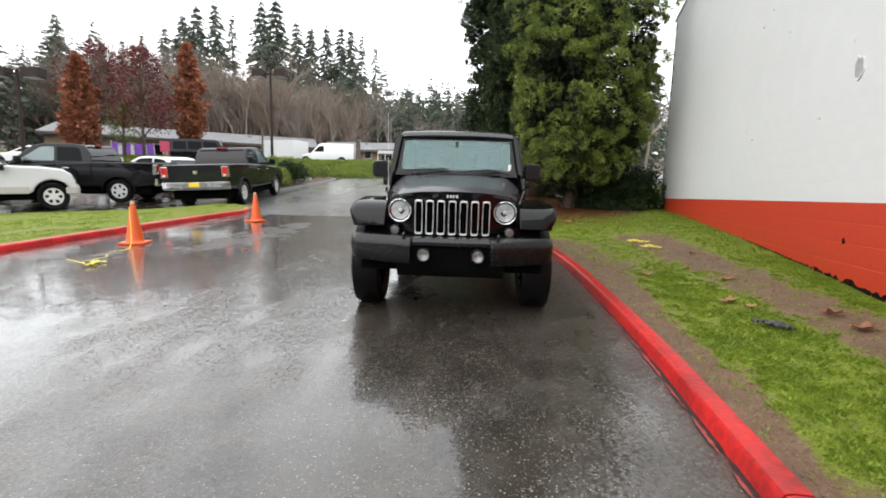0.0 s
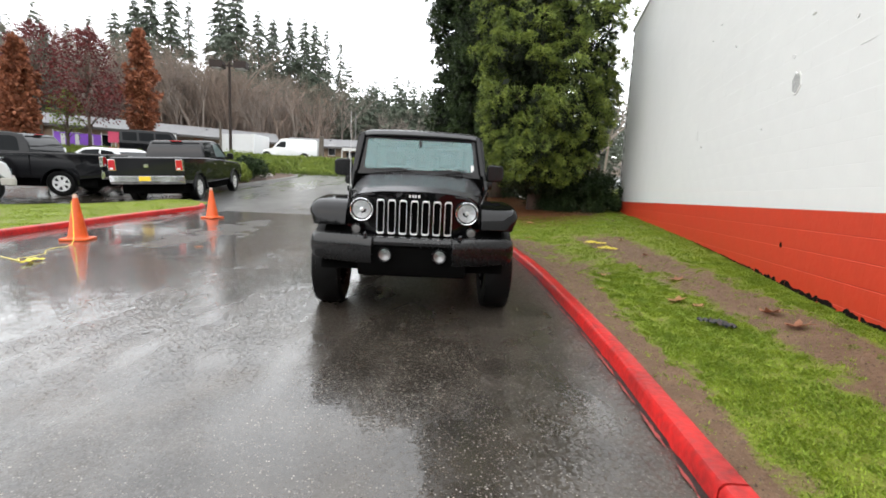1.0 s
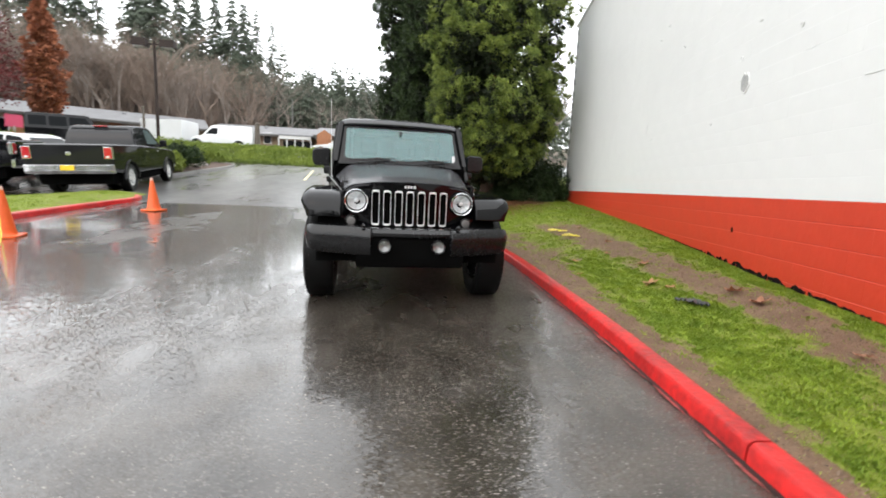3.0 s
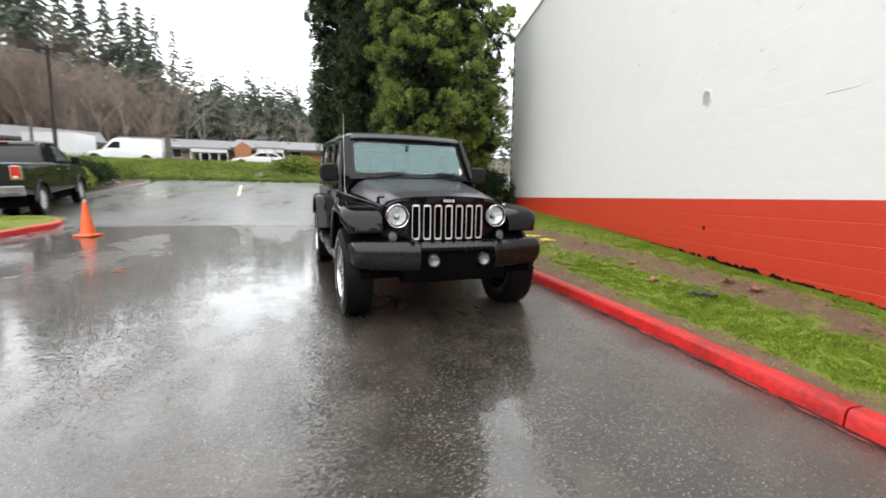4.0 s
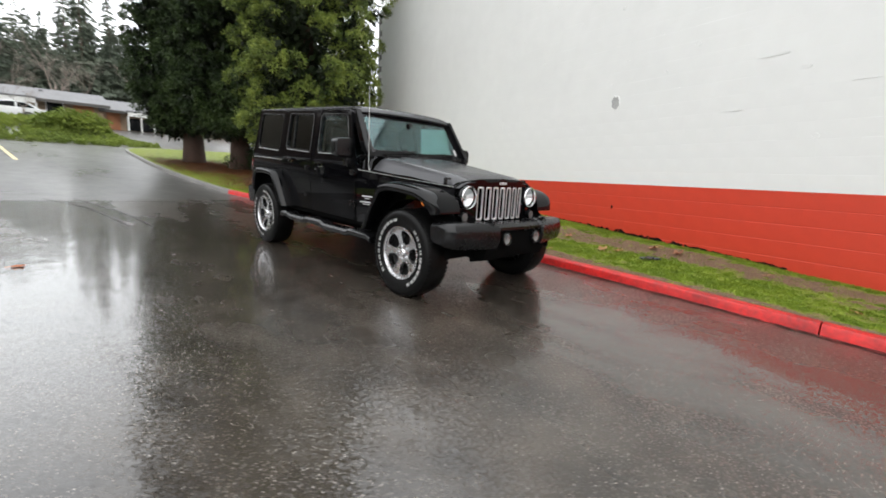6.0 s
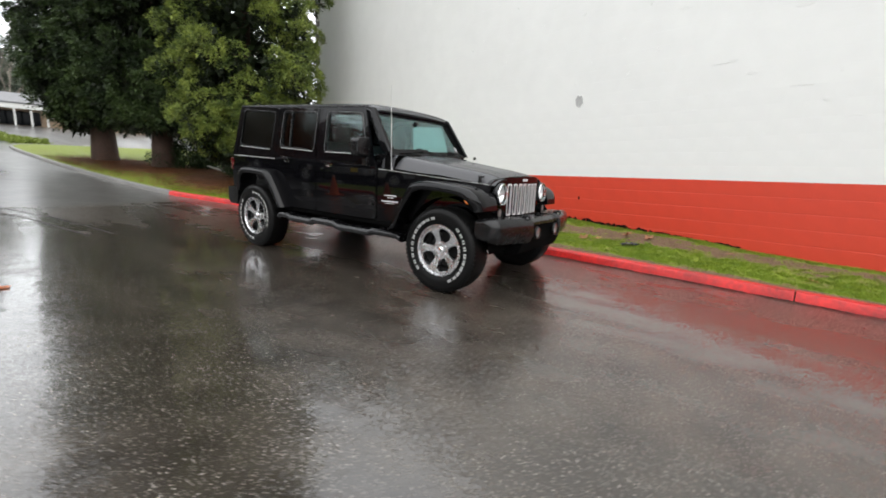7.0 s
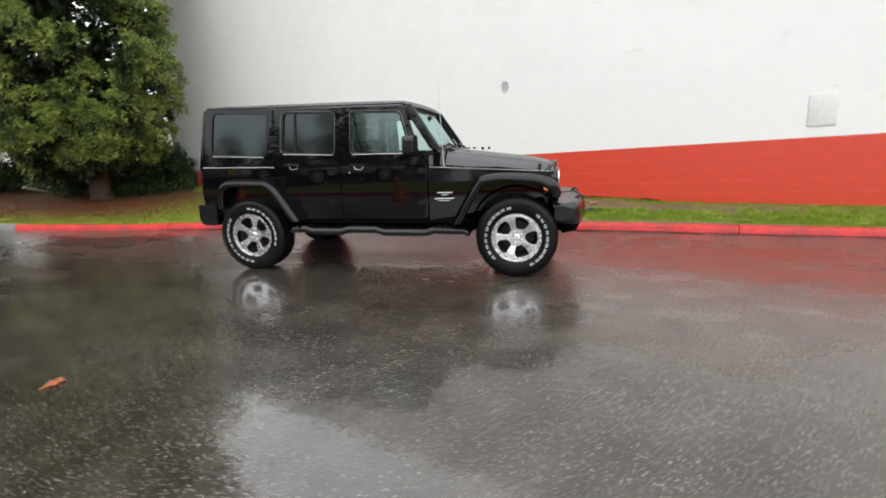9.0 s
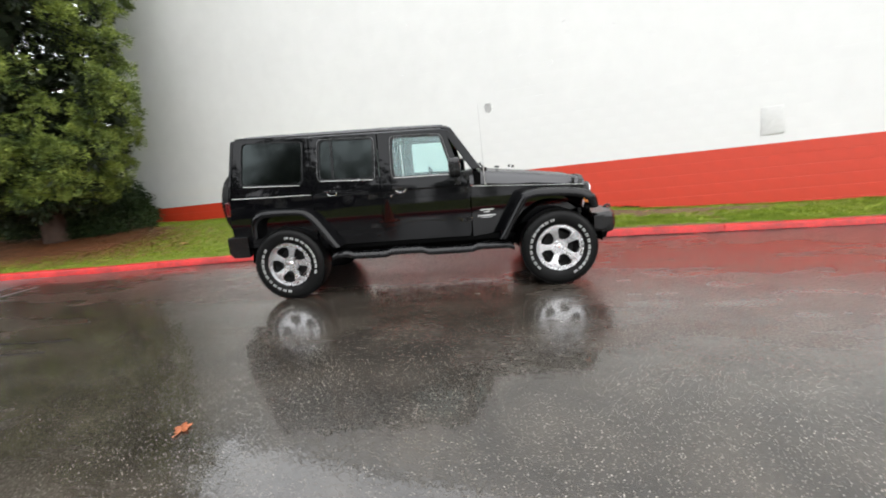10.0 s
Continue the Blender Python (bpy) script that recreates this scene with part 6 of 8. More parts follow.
tagged(tri_mesh("needle_litter", lit, 4, LITTER), "rust-brown fallen needles under the trees", "litter", kind="stuff")


def shrub(name, x, y, z, rx, ry, rz, mat, label, seed, clumps=120, per=45, length=0.07, width=0.022):
    rng = np.random.default_rng(seed)
    root = thing(name, pose(x, y, z), label, "shrub")
    a, u = rng.uniform(0, 2 * np.pi, clumps), rng.random(clumps)
    d = np.stack([np.cos(a) * np.sqrt(1 - u * u), np.sin(a) * np.sqrt(1 - u * u), u], 1)
    f = rng.uniform(0.55, 1.02, (clumps, 1)) * (1 + 0.15 * np.sin(4 * a + 5 * u))[:, None]
    cen = d * f * np.array([rx, ry, rz]) + np.array([0, 0, 0.05])
    tri_mesh("foliage", leaves(rng, cen, d, np.full(clumps, 0.22 * (rx + ry) / 2 + 0.05), per, length, width), 4, mat, root)
    bm = None
    for k in range(9):
        p = cen[int(rng.integers(clumps))]
        bm = tube([(0.08 * math.cos(k), 0.08 * math.sin(k), -0.05), (p[0] * 0.5, p[1] * 0.5, p[2] * 0.45), tuple(p * 0.9)], [0.02, 0.014, 0.005], 5, bm=bm)
    part("branching", bm, BARK, root, "", 180)["kind"] = "stuff"
    return root


for k, (x, y, rx, rz) in enumerate(((5.0, 10.1, 0.8, 1.1), (5.9, 10.5, 0.75, 1.15), (6.0, 11.8, 0.9, 1.4), (4.6, 11.6, 0.9, 1.0), (3.7, 14.7, 0.9, 1.0), (4.8, 14.0, 0.9, 1.1), (4.3, 10.3, 0.6, 0.7))):
    shrub("dark_shrub", x, y, lawn_z(min(x, wall_x(y)), y) - 0.05 if y < 11 else land_z(x, y) + 0.06, rx, rx, rz, SHRUB, "dark green shrub at the foot of the wall", 30 + k, clumps=150, per=60)

# planted island beside the drive
isl = [(-8.25, 15.0), (-8.1, 16.5), (-8.05, 18.2), (-7.95, 20), (-7.9, 22.0), (-8.1, 24.0), (-8.8, 25.4), (-10.2, 26.2), (-13, 26.6), (-17, 26.8)]
front = [(-13.0, 14.6), (-11, 14.3), (-9.6, 14.2), (-8.8, 14.35), (-8.4, 14.65)]
kerb_run("kerb_island", (front + isl)[::-1], KERB_GREY, "weathered grey concrete kerb round the planted island")
MULCH = material("wet_bark_mulch", (0.085, 0.050, 0.032), 0.8, vary=0.55, scale=22, bump=0.8, bump_scale=40)


def island_place(u, v):
    edge = [(y, x) for x, y in isl]
    x0 = along(edge, v) - 0.14
    return (x0 - u * 3.6, v, land_z(x0 - u * 3.6, v) + KERB_H - 0.01 + 0.35 * math.sin(math.pi * min(1, u * 0.6)) * math.sin(math.pi * (v - 14.6) / 11.2))


structure(sheet("island_bed", [i / 10 for i in range(11)], grid_lines([(15.0, 0.5), (25.4, 1)]), island_place, MULCH), "bark-mulched planting bed on the island", "planting bed")
for k, (x, y, r, h, mat, lab) in enumerate(((-8.75, 16.0, 0.55, 0.65, LIME, "lime green low shrub"), (-8.9, 16.9, 0.5, 0.6, LIME, "lime green low shrub"), (-8.65, 18.1, 0.75, 0.85, SHRUB, "rounded dark green shrub"), (-9.6, 19.6, 0.6, 0.9, SHRUB, "dark green shrub"), (-9.3, 21.2, 0.7, 0.8, COVER, "bright green spreading shrub"), (-10.2, 17.4, 0.8, 0.9, COVER, "bright green spreading shrub"), (-9.4, 23.4, 0.9, 0.9, COVER, "bright green spreading shrub"), (-10.8, 20.4, 0.9, 1.0, COVER, "bright green spreading shrub"), (-11.0, 23.0, 1.0, 1.1, COVER, "bright green spreading shrub"))):
    shrub("island_shrub", x, y, land_z(x, y) + 0.25, r, r, h * (0.6 if mat is COVER else 0.9), mat, lab + " on the island", 60 + k, clumps=80, per=36, length=0.10, width=0.035)
STONE = material("pale_landscape_stone", (0.30, 0.28, 0.25), 0.6, vary=0.4, scale=10, bump=0.5)
for k, (x, y, s) in enumerate(((-8.45, 15.3, 0.22), (-8.5, 19.2, 0.18), (-8.55, 20.1, 0.20), (-9.2, 18.9, 0.35))):
    bm = bmesh.new()
    bmesh.ops.create_icosphere(bm, subdivisions=2, radius=s)
    for v in bm.verts:
        v.co *= 1 + 0.25 * noise.noise(v.co * 3 + Vector((k, 0, 0)))
        v.co.z *= 0.7
    ob = tagged(mesh_object("boulder", bm, STONE), "pale rough boulder in the mulched island", "rock")
    ob.matrix_world = pose(x, y, land_z(x, y) + 0.22, 0, 0, 40 * k)

# ground cover on the bank
rng = np.random.default_rng(5)
n_cov = 7000
cx = rng.uniform(-48, 3.4, n_cov)
cy = rng.uniform(27.4, 37.5, n_cov)
keep = ~((cx > 0.2) & (cy > 27.6 + 8 * (1 - (cx - 0.2) / 3.6)) & (cx > 3.2))
cx, cy = cx[keep], cy[keep]
cz = np.array([land_z(float(a), float(b)) for a, b in zip(cx, cy)])
cz += 0.02
cen = np.stack([cx, cy, cz], 1)
outw = np.tile([0.0, -0.45, 0.9], (len(cen), 1))
cover = tri_mesh("ground_cover", leaves(rng, cen, outw, rng.uniform(0.10, 0.32, len(cen)), 30, 0.12, 0.042, droop=0.1), 4, COVER)
tagged(cover, "bright green creeping ground cover on the bank", "ground cover", kind="stuff")
shrub("bank_shrub", -0.3, 31.6, land_z(-0.3, 31.6), 1.6, 1.2, 0.8, COVER, "rounded bright green shrub on the bank", 90, clumps=120, per=50, length=0.16, width=0.06)


# far conifers: one of each habit, then repeats
def conifer_parts(seed, bare=0.25, droop=0.35, wide=0.17, tris=2600, fat=1.0):
    """A fir of unit height: drooping boughs of many small pointed sprays, with gaps between them."""
    rng = np.random.default_rng(seed)
    per = 18
    n = tris // per
    t = np.sort(rng.random(n) ** 0.9)
    t = t + 0.012 * np.sin(t * 170 + seed)
    z = bare + (1 - bare) * t
    a = rng.uniform(0, 2 * np.pi, n)
    # a tall column with a ragged point, gaps in its sides and short dead boughs low down
    column = np.clip(1.9 * (1.02 - t), 0, 1) ** 0.8 * (0.5 + 0.5 * np.clip(t * 4, 0, 1))
    side_gap = 0.72 + 0.28 * np.sin(a * 2 + seed + 9 * t) * np.sin(a * 3 - 17 * t + seed)
    reach = wide * column * rng.uniform(0.35, 1.12, n) * side_gap + 0.006
    tip = np.stack([reach * np.cos(a), reach * np.sin(a), z - droop * reach], 1)
    root = np.stack([0 * a, 0 * a, z], 1)
    side = np.stack([-np.sin(a), np.cos(a), np.zeros(n)], 1)
    out = []
    for k in range(per):
        f0 = rng.uniform(0.15, 1.0, (n, 1)) ** 0.8
        p0 = root + (tip - root) * f0
        grow = (side * rng.normal(0, 0.5, (n, 1)) + unit(tip - root) * rng.uniform(0.1, 0.7, (n, 1)) - np.array([0, 0, 1.0]) * rng.uniform(0.0, 0.55, (n, 1))) * (0.22 * reach[:, None] + 0.007)
        w = (0.035 * reach[:, None] + 0.0022) * rng.uniform(0.5, 1.3, (n, 1)) * fat
        across = unit(np.cross(grow, rng.normal(0, 1, (n, 3))))
        out.append(np.stack([p0 - across * w, p0 + across * w, p0 + grow], 1))
    return np.concatenate(out).reshape(-1, 3)


FIR_KINDS = [conifer_parts(1, 0.06, 0.45, 0.19, 16000), conifer_parts(2, 0.14, 0.5, 0.17, 15000), conifer_parts(3, 0.24, 0.5, 0.13, 11000), conifer_parts(4, 0.08, 0.4, 0.20, 17000), conifer_parts(5, 0.30, 0.5, 0.085, 6000)]
# x, y, height of the top, habit
FIRS = [(-61, 61.7, 25.6, 3), (-44.3, 49.8, 18, 0), (-58, 70.8, 25.5, 4), (-58.7, 76.6, 28.4, 4), (-53, 74.4, 28.7, 2), (-45.3, 67.5, 27.7, 3), (-41, 64.3, 28.1, 0), (-43.7, 74.3, 32.7, 2), (-43.7, 79.9, 32.7, 4), (-34.6, 72.1, 31.6, 1), (-31, 69.4, 31.4, 1), (-33.3, 84.6, 33.5, 2), (-32.5, 90.2, 34.2, 1), (-29.5, 91.2, 34.9, 2), (-26.2, 90.1, 34.5, 2), (-23.4, 87.7, 33.2, 2), (-22.5, 93.1, 33.7, 4), (-20.7, 98.6, 33.5, 4)]
FIRS2 = [(5.9, 75.6, 28, 4), (5.0, 90.7, 30.2, 4), (5.1, 74.1, 27.5, 4), (9, 80, 26, 4), (14, 72, 27, 2), (20, 78, 29, 0), (27, 66, 26, 1)]
fir_first = {}
for x, y, top, kind in FIRS + FIRS2:
    g = land_z(x, y) - 0.2
    h = top - g
    if kind not in fir_first:
        root = thing("fir_tree", pose(x, y, g) @ Matrix.Diagonal((h, h, h, 1)), "tall dark green fir tree with a bare lower trunk, far off" if kind in (1, 2, 4) else "tall full dark green fir tree, far off", "tree", "firs behind the buildings")
        tri_mesh("crown", FIR_KINDS[kind], 3, HAZY_FIR, root)
        part("trunk", tube([(0, 0, 0), (0, 0, 0.4), (0.004, 0, 0.97)], [0.012, 0.008, 0.001], 7), BARK, root, "", 180)
        fir_first[kind] = root
    else:
        src = fir_first[kind]
        keep_scale = src.scale.copy()
        src.scale = (1, 1, 1)
        c = copy_thing(src, pose(x, y, g, 0, 0, 70 * x) @ Matrix.Diagonal((h * 1.02, h * 1.02, h, 1)))
        src.scale = keep_scale

# far woods, one mass of many small conifers
rng = np.random.default_rng(21)
pieces = []
far_kind = [conifer_parts(40 + k, 0.03, 0.3, 0.20, 1300, 3.0) for k in range(3)]
for k in range(260):
    d, az = rng.uniform(95, 185), rng.uniform(-0.95, 0.62)
    x, y = d * math.sin(az), d * math.cos(az) - 4
    g = land_z(x, y)
    h = rng.uniform(11, 19)
    rot = rng.uniform(0, 6.28)
    p = far_kind[k % 3] * h
    c, s = math.cos(rot), math.sin(rot)
    pieces.append(np.stack([p[:, 0] * c - p[:, 1] * s + x, p[:, 0] * s + p[:, 1] * c + y, p[:, 2] + g], 1))
dense_kind = [conifer_parts(50 + k, 0.03, 0.3, 0.24, 2400, 2.0) for k in range(3)]
for k in range(620):
    d, az = (rng.uniform(78, 108), rng.uniform(-1.0, -0.36)) if k < 120 else (rng.uniform(76, 125), rng.uniform(-0.34, 0.4)) if k < 250 else (rng.uniform(48, 75), rng.uniform(-2.6, -0.93)) if k < 330 else (rng.uniform(40, 66), rng.uniform(-4.3, -2.5)) if k >= 520 else (rng.uniform(70, 104), rng.uniform(-0.27, 0.15))
    x, y = d * math.sin(az), d * math.cos(az) - 4
    g = land_z(x, y)
    h = rng.uniform(9, 16) + 6 * step_up(0.55, 0.85, -az) * (k < 120) + (5.5 - 8 * step_up(1.15, 1.35, -az) if 250 <= k < 330 else 0) + 0.5 * (k >= 330)
    rot = rng.uniform(0, 6.28)
    p = (dense_kind if 250 <= k < 330 or k >= 520 else far_kind)[k % 3] * h
    c, s = math.cos(rot), math.sin(rot)
    pieces.append(np.stack([p[:, 0] * c - p[:, 1] * s + x, p[:, 0] * s + p[:, 1] * c + y, p[:, 2] + g], 1))
far_wood = tri_mesh("far_wood", np.concatenate(pieces), 3, HAZY_FIR)
tagged(far_wood, "dense dark conifer wood on the far hillside", "wood", kind="stuff")


# leafless broadleaf trees
def bare_tree(seed, levels=5, spread=0.5, start=0.22):
    """Triangular-section twigs of a leafless tree of unit height."""
    rnd = random.Random(seed)
    quads = []

    def limb(p, d, length, r, lev):
        q = p + d * length
        u = d.cross(Vector((rnd.uniform(-1, 1), rnd.uniform(-1, 1), 0.3))).normalized()
        v = d.cross(u)
        for k in range(3 if lev > 2 else 1):
            a, b = 2 * math.pi * k / 3, 2 * math.pi * (k + 1) / 3
            e0, e1 = u * math.cos(a) + v * math.sin(a), u * math.cos(b) + v * math.sin(b)
            quads.append((p + e0 * r, p + e1 * r, q + e1 * r * 0.6, q + e0 * r * 0.6))
        if lev == 0:
            return
        for k in range(3 if lev > 1 else 4):
            nd = (d + Vector((rnd.gauss(0, spread), rnd.gauss(0, spread), rnd.gauss(0.18, 0.25)))).normalized()
            limb(p + d * length * rnd.uniform(0.45, 1.0), nd, length * rnd.uniform(0.55, 0.8), r * 0.55, lev - 1)

    limb(Vector((0, 0, 0)), Vector((rnd.uniform(-0.08, 0.08), rnd.uniform(-0.08, 0.08), 1)).normalized(), start * 1.5, 0.011, levels)
    return np.array(quads, np.float32).reshape(-1, 3)


BARE = [bare_tree(k, 5, 0.42 + 0.04 * k) for k in range(6)]
for label, mat, spots, seed in (("bare brown thicket of leafless trees below the firs", TWIG, 330, 3), ("bare grey-brown leafless trees on the slope", TWIG_GREY, 220, 8), ("dark bare thicket behind the low buildings", TWIG_GREY, 26, 17)):
    rng = np.random.default_rng(seed)
    pieces = []
    for k in range(spots):
        d, az = (rng.uniform(60, 84), rng.uniform(-0.92, -0.22)) if spots > 150 else (rng.uniform(63, 82), rng.uniform(-0.30, 0.14))
        x, y = d * math.sin(az), d * math.cos(az) - 4
        if y < 56:
            y = 56 + rng.uniform(0, 6)
        h = rng.uniform(6.5, 15.5) + (4.5 * step_up(0.3, 0.7, -az) + rng.uniform(0, 4)) * (k % 3 > 0) * (spots > 150)
        p = BARE[k % 6] * np.array([h * 0.95, h * 0.95, h])
        rot = rng.uniform(0, 6.28)
        c, s = math.cos(rot), math.sin(rot)
        pieces.append(np.stack([p[:, 0] * c - p[:, 1] * s + x, p[:, 0] * s + p[:, 1] * c + y, p[:, 2] + land_z(x, y)], 1))
    wood = tri_mesh("bare_wood", np.concatenate(pieces), 4, mat)
    tagged(wood, label, "wood", kind="stuff")
for x, y, h, lab in ((12.4, 27.0, 10.5, "leafless tree behind the wall's far corner"), (10.6, 24.0, 7.5, "leafless tree behind the wall's far corner"), (-2.2, 38.0, 3.6, "small leafless tree before the low building")):
    t = thing("bare_tree", pose(x, y, land_z(x, y) - 0.05, 0, 0, x * 40) @ Matrix.Diagonal((h * 1.1, h * 1.1, h, 1)), lab, "tree")
    tri_mesh("crown", bare_tree(int(100 + x * 3), 6 if h > 5 else 5), 4, TWIG_GREY, t)


# autumn trees
def autumn(name, x, y, z, h, r, mat, label, seed, clumps=260, per=26, length=0.22, column=True, thin=1.0):
    rng = np.random.default_rng(seed)
    root = thing(name, pose(x, y, z), label, "tree")
    part("trunk", tube([(0, 0, -0.1), (0, 0, h * 0.3), (0.05, 0, h * 0.9)], [0.14, 0.10, 0.02], 8), BARK, root, "", 180)
    t, a = rng.random(clumps), rng.uniform(0, 2 * np.pi, clumps)
    prof = np.interp(t, [0, 0.12, 0.35, 0.6, 0.82, 1], [0.40, 0.80, 1.0, 0.86, 0.50, 0.05] if column else [0.35, 0.8, 1.0, 0.9, 0.6, 0.15])
    rr = r * prof * rng.uniform(0.3, 1.08, clumps) * (1 + 0.16 * np.sin(3 * a + 11 * t) + 0.12 * np.sin(2 * a - 29 * t))
    cen = np.stack([rr * np.cos(a), rr * np.sin(a), h * (0.16 if column else 0.28) + h * (0.84 if column else 0.72) * t], 1)
    out = np.stack([np.cos(a), np.sin(a), np.full(clumps, 0.3)], 1)
    tri_mesh("crown", leaves(rng, cen, out, (0.30 * r + 0.1) * (1.15 - 0.75 * t), per, length, length * 0.32, droop=0.3), 4, mat, root)
    bm = None
    for k in range(26):
        p = cen[int(rng.integers(clumps))]
        bm = tube([(0, 0, p[2] * 0.62), (p[0] * 0.5, p[1] * 0.5, p[2] * 0.85), tuple(p)], [0.05, 0.03, 0.01], 5, bm=bm)
    part("branching", bm, BARK, root, "", 180)["kind"] = "stuff"
    return root


autumn("columnar_tree", -29.6, 29.4, land_z(-29.6, 29.4), 10.5 - land_z(-29.6, 29.4), 0.95, RUST, "narrow upright tree with rust-orange autumn leaves", 71, clumps=330, per=20, length=0.34)
autumn("columnar_tree", -25.3, 36.4, land_z(-25.3, 36.4), 13.7 - land_z(-25.3, 36.4), 1.05, RUST, "narrow upright tree with rust-orange autumn leaves", 72, clumps=330, per=20, length=0.34)
autumn("maple_tree", -27.0, 32.5, land_z(-27, 32.5), 9.2, 2.3, MAPLE, "small maple with thinning dull red leaves", 73, clumps=300, per=14, column=False, length=0.2)
autumn("maple_tree", -34.5, 37.0, land_z(-34.5, 37), 10.5, 3.0, MAPLE, "small maple with thinning dull red leaves", 74, clumps=300, per=12, column=False, length=0.2)
autumn("young_tree", -29.5, 33.5, land_z(-29.5, 33.5), 4.6, 1.1, COVER, "young tree with yellow-green leaves", 75, clumps=90, per=12, column=False, length=0.18)

# ---- low buildings above the bank ----
SHINGLE = material("grey_roof_shingle", (0.16, 0.16, 0.165), 0.7, vary=0.35, scale=6, bump=0.4, bump_scale=20)
BRICK = material("orange_brown_brick", (0.29, 0.12, 0.055), 0.8, vary=0.35, scale=10, bump=0.4, bump_scale=26)
TAN_WALL = material("tan_board_siding", (0.24, 0.17, 0.11), 0.7, vary=0.25, scale=5)
FASCIA = material("white_fascia_board", (0.5, 0.5, 0.48), 0.5, vary=0.1)
DARK_TRIM = material("dark_eave_shadow_board", (0.06, 0.055, 0.05), 0.7, vary=0.2)


def building(p0, p1, deep, eave, ridge, label, fronts, gable=True):
    """A one-storey building with its front between p0 and p1; fronts: (from, to, kind) in metres along it."""
    a, b = Vector(p0), Vector(p1)
    d = b - a
    length = d.length
    ang = math.degrees(math.atan2(d.y, d.x))
    base = min(land_z(*a), land_z(*b)) - 0.3
    root = thing("low_building", pose(a.x, a.y, base, 0, 0, ang), label, "building")
    E, Rg = eave - base, ridge - base
    part("wall", box(0, length, 0, deep, 0, E + 0.1, 0.01), TAN_WALL, root, "tan wall")
    ov = 0.9
    roof = part("roof", loft([[(-0.4, -ov, E - 0.02), (-0.4, deep / 2, Rg), (-0.4, deep + ov, E - 0.02), (-0.4, deep + ov, E + 0.16), (-0.4, deep / 2, Rg + 0.18), (-0.4, -ov, E + 0.16)], [(length + 0.4, y, z) for y, z in ((-ov, E - 0.02), (deep / 2, Rg), (deep + ov, E - 0.02), (deep + ov, E + 0.16), (deep / 2, Rg + 0.18), (-ov, E + 0.16))]]), SHINGLE, root, "grey shingle roof", 20)
    part("fascia", box(-0.42, length + 0.42, -ov - 0.05, -ov, E - 0.10, E + 0.14, 0.01), DARK_TRIM, roof)
    for k in range(int(length // 3.5)):
        part("roof_vent", box(1.6 + k * 3.5, 1.9 + k * 3.5, deep * 0.30, deep * 0.36, E + (Rg - E) * 0.62, E + (Rg - E) * 0.62 + 0.42, 0.02), SHINGLE, roof) if k % 2 else None
    for u0, u1, kind in fronts:
        if kind == "brick":
            part("brick_wall", box(u0, u1, -0.10, -0.003, 0, E, 0.01), BRICK, root, "orange-brown brick pier")
        elif kind == "gable":
            bm = plate([(u0, 0), (u0, E + 0.2), ((u0 + u1) / 2, E + 0.75), (u1, E + 0.2), (u1, 0)], [], 0, 0.4, lambda u, v, w: (u, -0.9 - w + 0.3, v), 0.01)
            part("brick_gable", bm, BRICK, root, "orange-brown brick gable end")
        elif kind == "door":
            f = part("door_frame", plate([(u0, 0.3), (u0, 2.45), (u1, 2.45), (u1, 0.3)], [[(u0 + 0.08, 0.35), (u0 + 0.08, 2.35), (u1 - 0.08, 2.35), (u1 - 0.08, 0.35)]], 0, 0.08, lambda u, v, w: (u, -w - 0.003, v), 0.005), FASCIA, root)
            part("door_glass", box(u0 + 0.08, u1 - 0.08, -0.02, -0.006, 0.35, 2.35), CAR_GLASS, f)
        elif kind == "window":
            f = part("window_frame", plate([(u0, 1.1), (u0, 2.4), (u1, 2.4), (u1, 1.1)], [[(u0 + 0.07, 1.17), (u0 + 0.07, 2.33), (u1 - 0.07, 2.33), (u1 - 0.07, 1.17)]], 0, 0.08, lambda u, v, w: (u, -w - 0.003, v), 0.005), FASCIA, root)
            part("pane", box(u0 + 0.07, u1 - 0.07, -0.02, -0.006, 1.17, 2.33), CAR_GLASS, f)
        elif kind == "porch":
            part("porch_fascia", box(u0, u1, -1.9, -1.75, E - 0.35, E + 0.02, 0.01), FASCIA, root, "white porch beam")
            part("porch_roof", box(u0 - 0.1, u1 + 0.1, -1.95, -0.88, E + 0.03, E + 0.16, 0.01), SHINGLE, root)
            n = max(2, int((u1 - u0) / 0.85))
            for k in range(n + 1):
                u = u0 + (u1 - u0) * k / n
                part("porch_post", box(u - 0.06, u + 0.06, -1.87, -1.77, 0.2, E - 0.35, 0.01), FASCIA, root)
            part("porch_glazing", box(u0 + 0.1, u1 - 0.1, -0.06, -0.02, 0.35, E - 0.4), CAR_GLASS, root)
    return root


building((-43, 40.0), (-18.6, 50.8), 8, 6.0, 7.45, "long low building with brick piers and a grey shingle roof", [(3, 5, "brick"), (6, 8, "window"), (9.5, 10.5, "door"), (11, 13, "brick"), (14.5, 16.5, "porch"), (18, 19, "brick"), (20, 21.6, "window"), (23.8, 25.4, "gable")])
building((-17.9, 51.0), (-6.0, 50.6), 8, 5.85, 7.2, "low tan building with a white glazed porch and grey shingle roof", [(1.0, 2.6, "window"), (4.2, 5.0, "door"), (5.6, 6.5, "window"), (7.7, 11.2, "porch")])
building((-5.9, 48.2), (3.4, 47.9), 8, 5.85, 7.15, "low brick building with a white fascia and grey shingle roof", [(0.0, 1.6, "gable"), (2.2, 4.8, "porch"), (5.4, 6.6, "window"), (7.2, 8.6, "brick")])
